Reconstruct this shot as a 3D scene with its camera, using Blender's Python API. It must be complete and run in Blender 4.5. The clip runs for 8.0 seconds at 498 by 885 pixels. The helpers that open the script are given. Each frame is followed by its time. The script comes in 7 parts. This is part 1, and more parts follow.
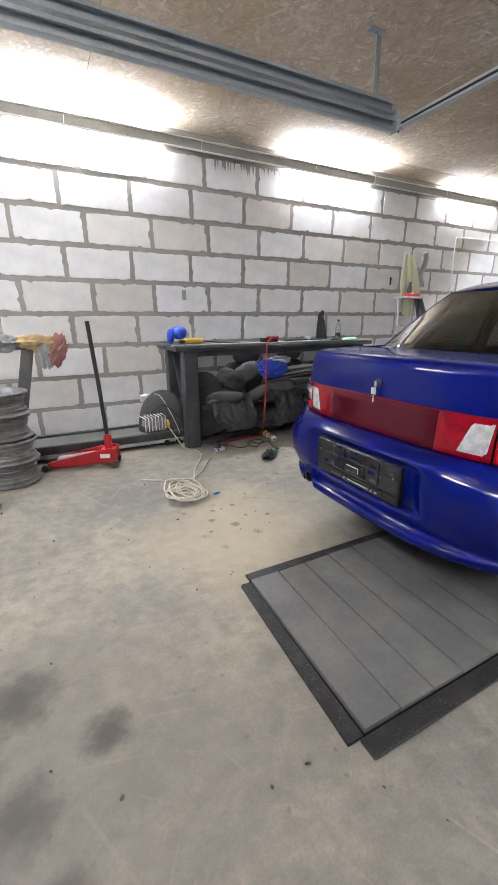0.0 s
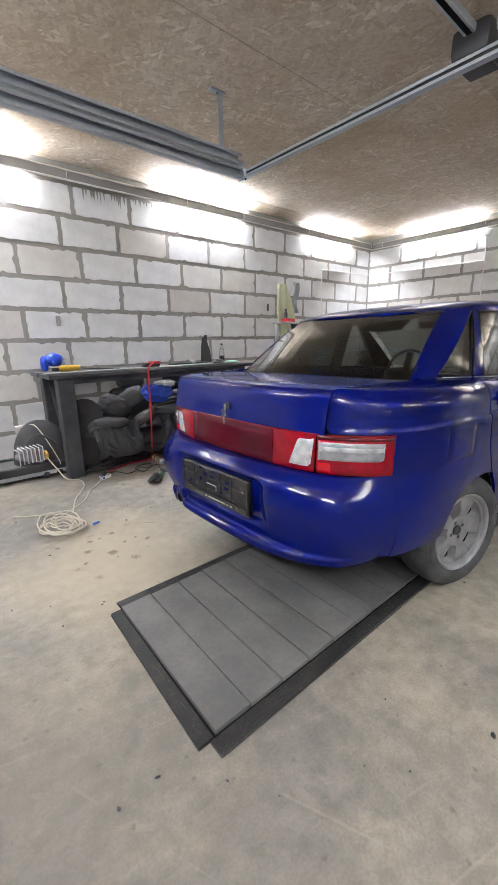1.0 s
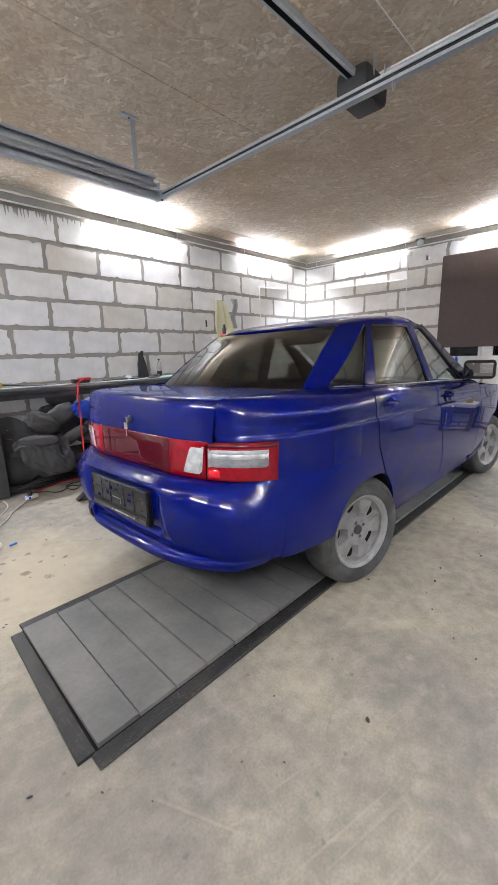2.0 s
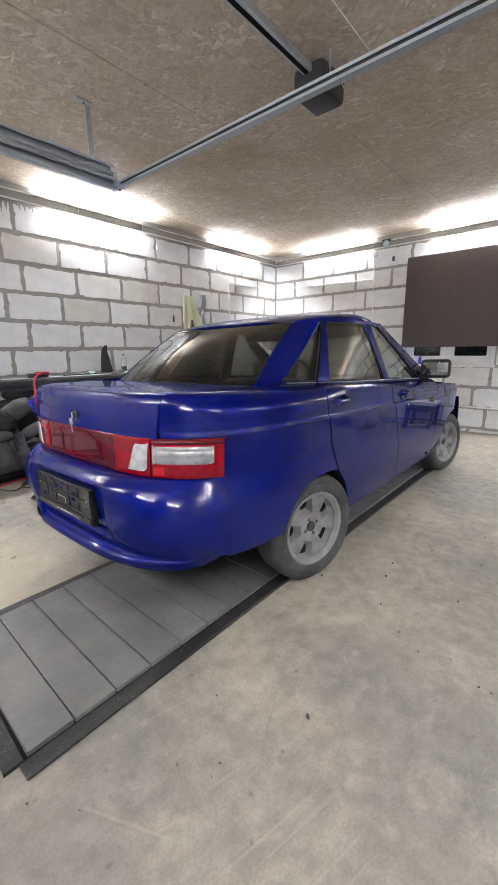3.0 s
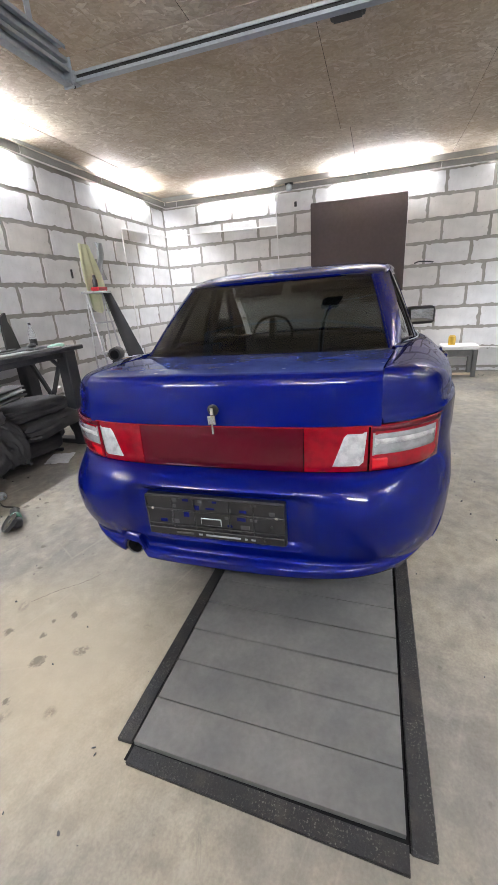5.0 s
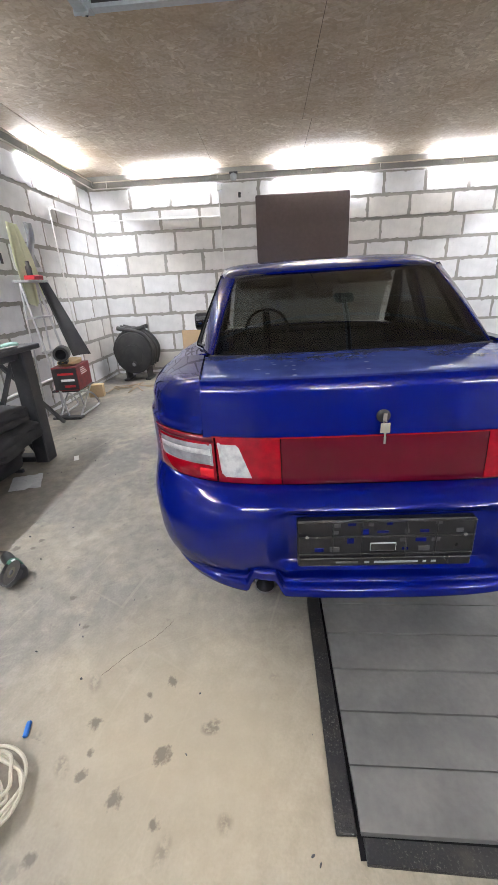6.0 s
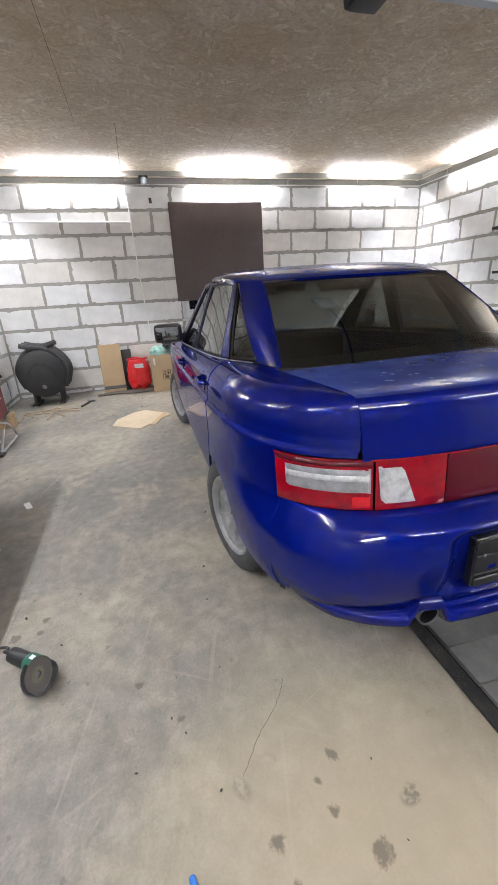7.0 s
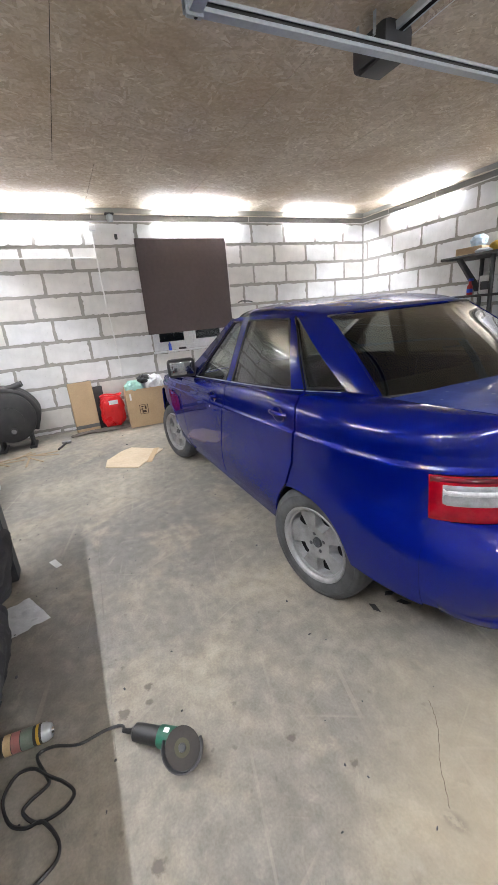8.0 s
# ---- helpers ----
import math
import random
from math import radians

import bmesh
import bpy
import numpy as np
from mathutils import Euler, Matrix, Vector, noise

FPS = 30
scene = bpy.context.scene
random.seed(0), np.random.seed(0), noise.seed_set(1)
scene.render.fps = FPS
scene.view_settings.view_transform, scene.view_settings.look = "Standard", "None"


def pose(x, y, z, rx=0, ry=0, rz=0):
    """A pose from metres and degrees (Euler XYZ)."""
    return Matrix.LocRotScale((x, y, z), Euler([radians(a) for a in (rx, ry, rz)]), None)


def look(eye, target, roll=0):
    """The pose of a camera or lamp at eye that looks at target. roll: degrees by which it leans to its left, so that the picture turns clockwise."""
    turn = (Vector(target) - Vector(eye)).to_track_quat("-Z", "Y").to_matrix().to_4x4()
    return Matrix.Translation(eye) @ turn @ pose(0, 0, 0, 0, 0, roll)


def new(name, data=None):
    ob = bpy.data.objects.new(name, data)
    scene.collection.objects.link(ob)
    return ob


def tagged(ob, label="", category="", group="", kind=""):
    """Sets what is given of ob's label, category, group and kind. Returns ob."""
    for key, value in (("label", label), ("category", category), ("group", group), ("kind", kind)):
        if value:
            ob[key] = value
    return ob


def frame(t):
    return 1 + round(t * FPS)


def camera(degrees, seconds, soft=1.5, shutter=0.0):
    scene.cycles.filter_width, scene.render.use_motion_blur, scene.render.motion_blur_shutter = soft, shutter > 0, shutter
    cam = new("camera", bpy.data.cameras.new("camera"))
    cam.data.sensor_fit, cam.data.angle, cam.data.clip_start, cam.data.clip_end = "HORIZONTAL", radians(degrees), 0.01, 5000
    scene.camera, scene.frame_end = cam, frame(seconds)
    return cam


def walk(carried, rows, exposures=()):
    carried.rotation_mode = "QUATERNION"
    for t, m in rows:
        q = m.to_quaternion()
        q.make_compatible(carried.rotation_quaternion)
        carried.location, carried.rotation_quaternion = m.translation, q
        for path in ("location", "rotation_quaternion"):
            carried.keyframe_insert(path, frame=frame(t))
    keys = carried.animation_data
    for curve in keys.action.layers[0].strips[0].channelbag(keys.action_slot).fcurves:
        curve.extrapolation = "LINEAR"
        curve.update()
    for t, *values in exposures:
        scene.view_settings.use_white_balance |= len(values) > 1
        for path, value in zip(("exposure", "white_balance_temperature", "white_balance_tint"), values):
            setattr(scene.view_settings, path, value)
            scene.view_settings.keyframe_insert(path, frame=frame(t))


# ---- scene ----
import functools

cam = camera(64.8, 8.0)
PATH = [
    (0, (-2.174, -1.284, 1.23), (-1.308, 0.415, 0.63), -0.3),
    (0.5, (-2.099, -1.39, 1.252), (-1.002, 0.189, 0.702), -0.5),
    (1, (-2.011, -1.504, 1.267), (-0.762, -0.027, 0.758), -0.9),
    (1.5, (-1.925, -1.612, 1.255), (-0.584, -0.206, 0.779), -1.4),
    (2, (-1.838, -1.748, 1.251), (-0.436, -0.391, 0.81), -1.6),
    (2.2, (-1.797, -1.805, 1.247), (-0.379, -0.464, 0.811), -1.5),
    (3.3, (-1.738, -1.825, 1.239), (-0.22, -0.617, 0.752), -0.6),
    (3.5, (-1.792, -1.717, 1.246), (-0.242, -0.564, 0.73), -0.7),
    (4, (-2.02, -1.332, 1.296), (-0.369, -0.367, 0.712), -1.4),
    (4.2, (-2.081, -1.2, 1.33), (-0.398, -0.314, 0.711), -1.8),
    (5.3, (-2.106, -0.249, 1.317), (-0.293, 0.211, 0.608), -3.9),
    (5.5, (-2.085, -0.074, 1.318), (-0.254, 0.289, 0.6), -3.4),
    (6, (-2.009, 0.351, 1.333), (-0.153, 0.47, 0.596), -3.0),
    (6.5, (-1.897, 0.761, 1.334), (-0.051, 0.573, 0.587), -2.5),
    (7, (-1.72, 1.125, 1.351), (0.091, 0.674, 0.632), -3.3),
    (7.5, (-1.585, 1.472, 1.392), (0.183, 0.822, 0.72), -4.5),
    (8, (-1.474, 1.771, 1.427), (0.265, 1.0, 0.809), -5.2),
]
walk(cam, [(t, look(eye, target, roll)) for t, eye, target, roll in PATH], ((0.0, -0.08), (1.0, 0.06), (2.0, 0.20), (3.5, 0.16), (4.5, 0.10), (5.5, 0.11), (6.5, 0.05), (7.0, 0.02), (8.0, 0.15)))

# ---- light ----
world = bpy.data.worlds.new("world")
scene.world = world
world.use_nodes = True
world.node_tree.nodes["Background"].inputs[0].default_value = (0.02, 0.022, 0.026, 1)
world.node_tree.nodes["Background"].inputs[1].default_value = 0.3
COVE_TUBES, CORNER_TUBES, DOOR_TUBES = 650.0, 300.0, 410.0

# room: inner faces of the walls
XE, XW, YN, YS, ZC = 4.80, -3.60, 3.03, -3.66, 2.97
COURSE, ROW, LENGTH, JOINT = 2.50, 0.303, 0.610, 0.025


# ---- materials ----
def mat(name, colour, rough=0.6, metal=0.0, coat=0.0, **kw):
    m = bpy.data.materials.new(name)
    m.use_nodes = True
    b = m.node_tree.nodes["Principled BSDF"]
    b.inputs["Base Color"].default_value = (*colour, 1)
    b.inputs["Roughness"].default_value = rough
    b.inputs["Metallic"].default_value = metal
    b.inputs["Coat Weight"].default_value = coat
    b.inputs["Coat Roughness"].default_value = 0.04
    for key, value in kw.items():
        b.inputs[key.replace("_", " ")].default_value = value
    return m


def nd(m, kind, **kw):
    n = m.node_tree.nodes.new(kind)
    for key, value in kw.items():
        n.inputs[key].default_value = value
    return n


def link(m, a, b):
    m.node_tree.links.new(a, b)


def bsdf(m):
    return m.node_tree.nodes["Principled BSDF"]


def coords(m, scale=(1, 1, 1), rot=(0, 0, 0), space="Object"):
    c, r, p = nd(m, "ShaderNodeTexCoord"), nd(m, "ShaderNodeMapping"), nd(m, "ShaderNodeMapping")
    r.inputs["Rotation"].default_value, p.inputs["Scale"].default_value = rot, scale
    link(m, c.outputs[space], r.inputs["Vector"])
    link(m, r.outputs["Vector"], p.inputs["Vector"])
    return p.outputs["Vector"]


def noise_of(m, vec, scale, detail=4, rough=0.55):
    n = nd(m, "ShaderNodeTexNoise", Scale=scale, Detail=detail, Roughness=rough)
    link(m, vec, n.inputs["Vector"])
    return n.outputs["Fac"]


def ramp(m, fac, stops):
    r = nd(m, "ShaderNodeValToRGB")
    e = r.color_ramp.elements
    while len(e) < len(stops):
        e.new(0.5)
    for el, (pos, c) in zip(e, stops):
        el.position, el.color = pos, (*c, 1) if len(c) == 3 else c
    link(m, fac, r.inputs["Fac"])
    return r.outputs["Color"]


def mixed(m, fac, a, b, mode="MIX"):
    n = m.node_tree.nodes.new("ShaderNodeMix")
    n.data_type, n.blend_type = "RGBA", mode
    for sock, v in ((n.inputs["Factor"], fac), (n.inputs["A"], a), (n.inputs["B"], b)):
        if isinstance(v, (int, float)):
            sock.default_value = v
        elif isinstance(v, tuple):
            sock.default_value = (*v, 1)
        else:
            link(m, v, sock)
    return n.outputs["Result"]


def bump(m, height, strength=0.3, distance=0.01):
    n = nd(m, "ShaderNodeBump", Strength=strength, Distance=distance)
    link(m, height, n.inputs["Height"])
    link(m, n.outputs["Normal"], bsdf(m).inputs["Normal"])


def rough_from(m, fac, lo, hi):
    r = nd(m, "ShaderNodeMapRange")
    r.inputs["To Min"].default_value, r.inputs["To Max"].default_value = lo, hi
    link(m, fac, r.inputs["Value"])
    link(m, r.outputs["Result"], bsdf(m).inputs["Roughness"])


def worn(name, colour, dirt, rough=0.6, metal=0.0, scale=6.0, amount=0.5, relief=0.15, coat=0.0):
    """Plain paint, plastic, steel or cloth with stains at two scales and fine relief."""
    m = mat(name, colour, rough, metal, coat)
    v = coords(m)
    big, fine = noise_of(m, v, scale, 5, 0.6), noise_of(m, v, scale * 14, 3)
    mask = ramp(m, big, [(0.42, (0, 0, 0)), (0.72, (amount,) * 3)])
    c = mixed(m, mask, colour, dirt)
    speck = ramp(m, fine, [(0.3, (0.90,) * 3), (0.7, (1.05,) * 3)])
    link(m, mixed(m, 1.0, c, speck, "MULTIPLY"), bsdf(m).inputs["Base Color"])
    rough_from(m, big, max(0.02, rough - 0.12), min(1, rough + 0.12))
    bump(m, fine, relief, 0.004)
    return m


def block_material():
    m = mat("aerated_concrete", (0.62, 0.62, 0.62), 0.92)
    v = coords(m, space="Object")
    info = nd(m, "ShaderNodeObjectInfo")
    tone = ramp(m, info.outputs["Random"], [(0.0, (0.80, 0.805, 0.815)), (0.6, (0.755, 0.757, 0.76)), (0.88, (0.72, 0.70, 0.67)), (1.0, (0.65, 0.625, 0.59))])
    pits, soft = noise_of(m, v, 160, 2), noise_of(m, v, 5, 4)
    c = mixed(m, 1.0, tone, ramp(m, soft, [(0.3, (0.86,) * 3), (0.65, (1.04,) * 3)]), "MULTIPLY")
    c = mixed(m, ramp(m, noise_of(m, v, 26, 3), [(0.66, (0, 0, 0)), (0.76, (0.35,) * 3)]), c, (0.33, 0.32, 0.30))
    link(m, c, bsdf(m).inputs["Base Color"])
    bump(m, pits, 0.35, 0.003)
    return m


def concrete_floor():
    m = mat("concrete", (0.3, 0.27, 0.23), 0.7)
    v = coords(m)
    warp = nd(m, "ShaderNodeVectorMath")
    warp.operation = "MULTIPLY_ADD"
    wn = nd(m, "ShaderNodeTexNoise", Scale=0.9, Detail=3)
    link(m, v, wn.inputs["Vector"])
    link(m, wn.outputs["Color"], warp.inputs[0])
    warp.inputs[1].default_value = (0.7, 0.7, 0)
    link(m, v, warp.inputs[2])
    w = warp.outputs[0]
    cloud, mid, small, fine = noise_of(m, w, 0.8, 5, 0.55), noise_of(m, w, 2.6, 6, 0.6), noise_of(m, v, 13, 5, 0.6), noise_of(m, v, 110, 2)
    c = ramp(m, cloud, [(0.36, (0.148, 0.137, 0.118)), (0.46, (0.192, 0.174, 0.143)), (0.54, (0.232, 0.206, 0.163)), (0.63, (0.295, 0.258, 0.196))])
    c = mixed(m, ramp(m, mid, [(0.38, (0.42,) * 3), (0.50, (0, 0, 0))]), c, (0.140, 0.130, 0.112))
    c = mixed(m, ramp(m, mid, [(0.53, (0, 0, 0)), (0.64, (0.6,) * 3)]), c, (0.30, 0.258, 0.192))
    c = mixed(m, 1.0, c, ramp(m, small, [(0.36, (0.83,) * 3), (0.64, (1.13,) * 3)]), "MULTIPLY")
    c = mixed(m, 1.0, c, ramp(m, fine, [(0.3, (0.88,) * 3), (0.7, (1.09,) * 3)]), "MULTIPLY")
    grime = noise_of(m, w, 6.5, 6, 0.68)
    c = mixed(m, ramp(m, grime, [(0.54, (0, 0, 0)), (0.68, (0.42,) * 3)]), c, (0.128, 0.116, 0.097))
    c = mixed(m, ramp(m, grime, [(0.33, (0.32,) * 3), (0.45, (0, 0, 0))]), c, (0.335, 0.298, 0.240))
    # scuffs, chips and spatter
    scuff = noise_of(m, coords(m, (1.0, 5.0, 1.0), (0, 0, 0.6)), 3.2, 6, 0.75)
    c = mixed(m, ramp(m, scuff, [(0.60, (0, 0, 0)), (0.70, (0.45,) * 3)]), c, (0.31, 0.275, 0.22))
    drag = noise_of(m, coords(m, (1.2, 9.0, 1.0), (0, 0, -0.35)), 2.3, 6, 0.8)
    c = mixed(m, ramp(m, drag, [(0.61, (0, 0, 0)), (0.70, (0.40,) * 3)]), c, (0.125, 0.116, 0.10))
    gate = ramp(m, noise_of(m, v, 1.7, 3), [(0.50, (0, 0, 0)), (0.60, (1, 1, 1))])
    for sc, lo, hi, amount, tone in ((5.5, 0.07, 0.16, 0.45, (0.085, 0.074, 0.064)), (13.0, 0.05, 0.14, 0.55, (0.08, 0.070, 0.058)), (9.0, 0.04, 0.20, 0.30, (0.34, 0.31, 0.26))):
        spots = nd(m, "ShaderNodeTexVoronoi", Scale=sc, Randomness=1.0)
        off = nd(m, "ShaderNodeVectorMath")
        off.operation = "MULTIPLY_ADD"
        jag = nd(m, "ShaderNodeTexNoise", Scale=sc * 6, Detail=2)
        link(m, v, jag.inputs["Vector"])
        link(m, jag.outputs["Color"], off.inputs[0])
        off.inputs[1].default_value = (0.10 / sc * 2.5,) * 3
        link(m, v, off.inputs[2])
        link(m, off.outputs[0], spots.inputs["Vector"])
        sepc = nd(m, "ShaderNodeSeparateColor")
        link(m, spots.outputs["Color"], sepc.inputs["Color"])
        rare = ramp(m, sepc.outputs["Green"], [(0.60, (0, 0, 0)), (0.66, (1, 1, 1))])
        specks = ramp(m, spots.outputs["Distance"], [(lo, (amount,) * 3), (hi, (0, 0, 0))])
        k = mixed(m, 1.0, specks, rare, "MULTIPLY")
        c = mixed(m, mixed(m, 1.0, k, gate, "MULTIPLY") if sc < 9 else k, c, tone)
    # long pale scrapes
    for ang, lo_, hi_ in ((0.25, 0.64, 0.69), (1.15, 0.65, 0.70), (2.1, 0.66, 0.71)):
        line = noise_of(m, coords(m, (0.5, 26.0, 1.0), (0, 0, ang)), 1.4, 2, 0.4)
        brk = ramp(m, noise_of(m, v, 2.2, 3), [(0.50, (0, 0, 0)), (0.58, (1, 1, 1))])
        k = mixed(m, 1.0, ramp(m, line, [(lo_, (0, 0, 0)), (hi_, (0.22,) * 3)]), brk, "MULTIPLY")
        c = mixed(m, k, c, (0.36, 0.32, 0.255))
    # pale sandy patch beside the pit
    far = nd(m, "ShaderNodeVectorMath")
    far.operation = "DISTANCE"
    link(m, w, far.inputs[0])
    far.inputs[1].default_value = (-0.85, 1.0, 0)
    patch = nd(m, "ShaderNodeMapRange")
    patch.inputs["From Min"].default_value, patch.inputs["From Max"].default_value = 0.75, 0.15
    patch.inputs["To Max"].default_value = 0.72
    link(m, far.outputs["Value"], patch.inputs["Value"])
    c = mixed(m, patch.outputs["Result"], c, (0.36, 0.30, 0.205))
    # old prints and spatter on the patch
    print_ = nd(m, "ShaderNodeTexVoronoi", Scale=8.0, Randomness=1.0)
    link(m, w, print_.inputs["Vector"])
    psep = nd(m, "ShaderNodeSeparateColor")
    link(m, print_.outputs["Color"], psep.inputs["Color"])
    k = mixed(m, 1.0, ramp(m, print_.outputs["Distance"], [(0.16, (0.8,) * 3), (0.30, (0, 0, 0))]), ramp(m, psep.outputs["Blue"], [(0.62, (0, 0, 0)), (0.68, (1, 1, 1))]), "MULTIPLY")
    k = mixed(m, 1.0, k, ramp(m, noise_of(m, v, 45, 3), [(0.40, (0, 0, 0)), (0.55, (1, 1, 1))]), "MULTIPLY")
    c = mixed(m, mixed(m, 1.0, k, patch.outputs["Result"], "MULTIPLY"), c, (0.05, 0.042, 0.034))
    # broad darker tone round the oil
    far = nd(m, "ShaderNodeVectorMath")
    far.operation = "DISTANCE"
    link(m, w, far.inputs[0])
    far.inputs[1].default_value = (-2.1, -0.1, 0)
    patch = nd(m, "ShaderNodeMapRange")
    patch.inputs["From Min"].default_value, patch.inputs["From Max"].default_value = 1.1, 0.3
    patch.inputs["To Max"].default_value = 0.5
    link(m, far.outputs["Value"], patch.inputs["Value"])
    c = mixed(m, patch.outputs["Result"], c, (0.135, 0.122, 0.098))
    # oil that soaked in west of the pit
    total = None
    for ox, oy, r in ((-2.42, -0.03, 0.11), (-2.16, -0.28, 0.065), (-2.40, -0.42, 0.085), (-2.30, -0.62, 0.05), (-2.56, -0.26, 0.09)):
        d = nd(m, "ShaderNodeVectorMath")
        d.operation = "DISTANCE"
        link(m, v, d.inputs[0])
        d.inputs[1].default_value = (ox, oy, 0)
        k = nd(m, "ShaderNodeMapRange")
        k.inputs["From Min"].default_value, k.inputs["From Max"].default_value = r * 1.45, r * 0.25
        wob = nd(m, "ShaderNodeMath")
        wob.operation = "MULTIPLY_ADD"
        link(m, noise_of(m, v, 11, 5, 0.65), wob.inputs[0])
        wob.inputs[1].default_value = r * 2.0
        link(m, d.outputs["Value"], wob.inputs[2])
        sub = nd(m, "ShaderNodeMath")
        sub.operation = "SUBTRACT"
        link(m, wob.outputs[0], sub.inputs[0])
        sub.inputs[1].default_value = r * 0.95
        link(m, sub.outputs[0], k.inputs["Value"])
        if total is None:
            total = k.outputs["Result"]
        else:
            mx = nd(m, "ShaderNodeMath")
            mx.operation = "MAXIMUM"
            link(m, total, mx.inputs[0])
            link(m, k.outputs["Result"], mx.inputs[1])
            total = mx.outputs[0]
    oil = ramp(m, total, [(0.0, (0, 0, 0)), (0.55, (0.62,) * 3), (1.0, (0.85,) * 3)])
    c = mixed(m, oil, c, (0.044, 0.040, 0.031))
    # drips and prints round the pit
    drips = None
    wobble = noise_of(m, v, 38, 4, 0.65)
    for ox, oy, r in ((-1.37, 0.83, 0.026), (-1.31, 0.95, 0.020), (-1.16, 0.97, 0.024), (-1.14, 0.80, 0.017), (-1.01, 0.74, 0.022), (-1.06, 0.81, 0.014), (-1.25, 0.72, 0.032), (-1.25, 0.95, 0.015), (-1.50, 1.00, 0.022), (-1.42, 0.70, 0.018), (-0.20, 1.84, 0.028), (-0.13, 1.73, 0.020), (-0.20, 1.74, 0.016), (-0.71, 1.82, 0.024), (-0.59, 1.32, 0.018), (-0.76, 1.18, 0.016)):
        d = nd(m, "ShaderNodeVectorMath")
        d.operation = "DISTANCE"
        link(m, v, d.inputs[0])
        d.inputs[1].default_value = (ox, oy, 0)
        away = nd(m, "ShaderNodeMath")
        away.operation = "MULTIPLY_ADD"
        link(m, wobble, away.inputs[0])
        away.inputs[1].default_value = r * 2.4
        link(m, d.outputs["Value"], away.inputs[2])
        k = nd(m, "ShaderNodeMapRange")
        k.inputs["From Min"].default_value, k.inputs["From Max"].default_value = r * 2.2, r * 1.7
        link(m, away.outputs[0], k.inputs["Value"])
        if drips is None:
            drips = k.outputs["Result"]
        else:
            mx = nd(m, "ShaderNodeMath")
            mx.operation = "MAXIMUM"
            link(m, drips, mx.inputs[0])
            link(m, k.outputs["Result"], mx.inputs[1])
            drips = mx.outputs[0]
    c = mixed(m, ramp(m, drips, [(0.0, (0, 0, 0)), (1.0, (0.75,) * 3)]), c, (0.088, 0.070, 0.054))
    c = mixed(m, 1.0, c, (1.045, 1.06, 1.10), "MULTIPLY")
    link(m, c, bsdf(m).inputs["Base Color"])
    rough_from(m, mid, 0.45, 0.8)
    bump(m, small, 0.10, 0.006)
    return m


def tarred_steel():
    """Black rough steel angle with chipped pale specks and a little rust."""
    m = mat("tarred_steel_angle", (0.01, 0.01, 0.011), 0.5, 0.1)
    v = coords(m)
    big, lumps = noise_of(m, v, 16, 5, 0.65), noise_of(m, v, 150, 3, 0.6)
    c = mixed(m, ramp(m, big, [(0.48, (0, 0, 0)), (0.66, (0.6,) * 3)]), (0.009, 0.0095, 0.011), (0.050, 0.042, 0.036))
    gate = ramp(m, noise_of(m, v, 9, 4, 0.6), [(0.46, (0.10,) * 3), (0.62, (0.8,) * 3)])
    c = mixed(m, mixed(m, 1.0, ramp(m, lumps, [(0.56, (0, 0, 0)), (0.66, (0.75,) * 3)]), gate, "MULTIPLY"), c, (0.20, 0.19, 0.17))
    link(m, c, bsdf(m).inputs["Base Color"])
    rough_from(m, big, 0.35, 0.7)
    bump(m, lumps, 0.5, 0.006)
    return m


def osb():
    m = mat("osb_board", (0.4, 0.3, 0.2), 0.75)
    c, f = None, None
    for i, (ang, sc, thr) in enumerate(((0.3, 10.0, 0.0), (1.3, 9.0, 0.45), (2.4, 11.0, 0.5), (0.8, 8.0, 0.6), (1.9, 10.0, 0.66), (0.1, 13.0, 0.80), (1.1, 14.0, 0.84))):
        v = coords(m, (sc, sc * 3.6, 1), (0, 0, ang))
        wob = nd(m, "ShaderNodeVectorMath")
        wob.operation = "MULTIPLY_ADD"
        wn = nd(m, "ShaderNodeTexNoise", Scale=1.3, Detail=2)
        link(m, v, wn.inputs["Vector"])
        link(m, wn.outputs["Color"], wob.inputs[0])
        wob.inputs[1].default_value = (0.5, 0.5, 0)
        link(m, v, wob.inputs[2])
        t = nd(m, "ShaderNodeTexVoronoi", Scale=1.0, Randomness=1.0)
        link(m, wob.outputs[0], t.inputs["Vector"])
        s = nd(m, "ShaderNodeSeparateColor")
        link(m, t.outputs["Color"], s.inputs["Color"])
        tone = ramp(m, s.outputs["Green"], [(0.0, (0.48, 0.40, 0.305)), (0.40, (0.565, 0.48, 0.375)), (0.75, (0.615, 0.53, 0.425)), (0.92, (0.66, 0.58, 0.475)), (1.0, (0.78, 0.71, 0.60))])
        if c is None:
            c, f = tone, s.outputs["Green"]
        else:
            k = ramp(m, s.outputs["Red"], [(thr, (0, 0, 0)), (thr + 0.03, (1, 1, 1))])
            c, f = mixed(m, k, c, tone), mixed(m, k, f, s.outputs["Green"])
    v = coords(m)
    c = mixed(m, ramp(m, noise_of(m, v, 1.1, 4), [(0.36, (0.55,) * 3), (0.60, (0, 0, 0))]), c, (0.36, 0.26, 0.155))
    c = mixed(m, 1.0, c, ramp(m, noise_of(m, v, 40, 4), [(0.3, (0.88,) * 3), (0.7, (1.08,) * 3)]), "MULTIPLY")
    link(m, c, bsdf(m).inputs["Base Color"])
    bump(m, f, 0.10, 0.003)
    return m


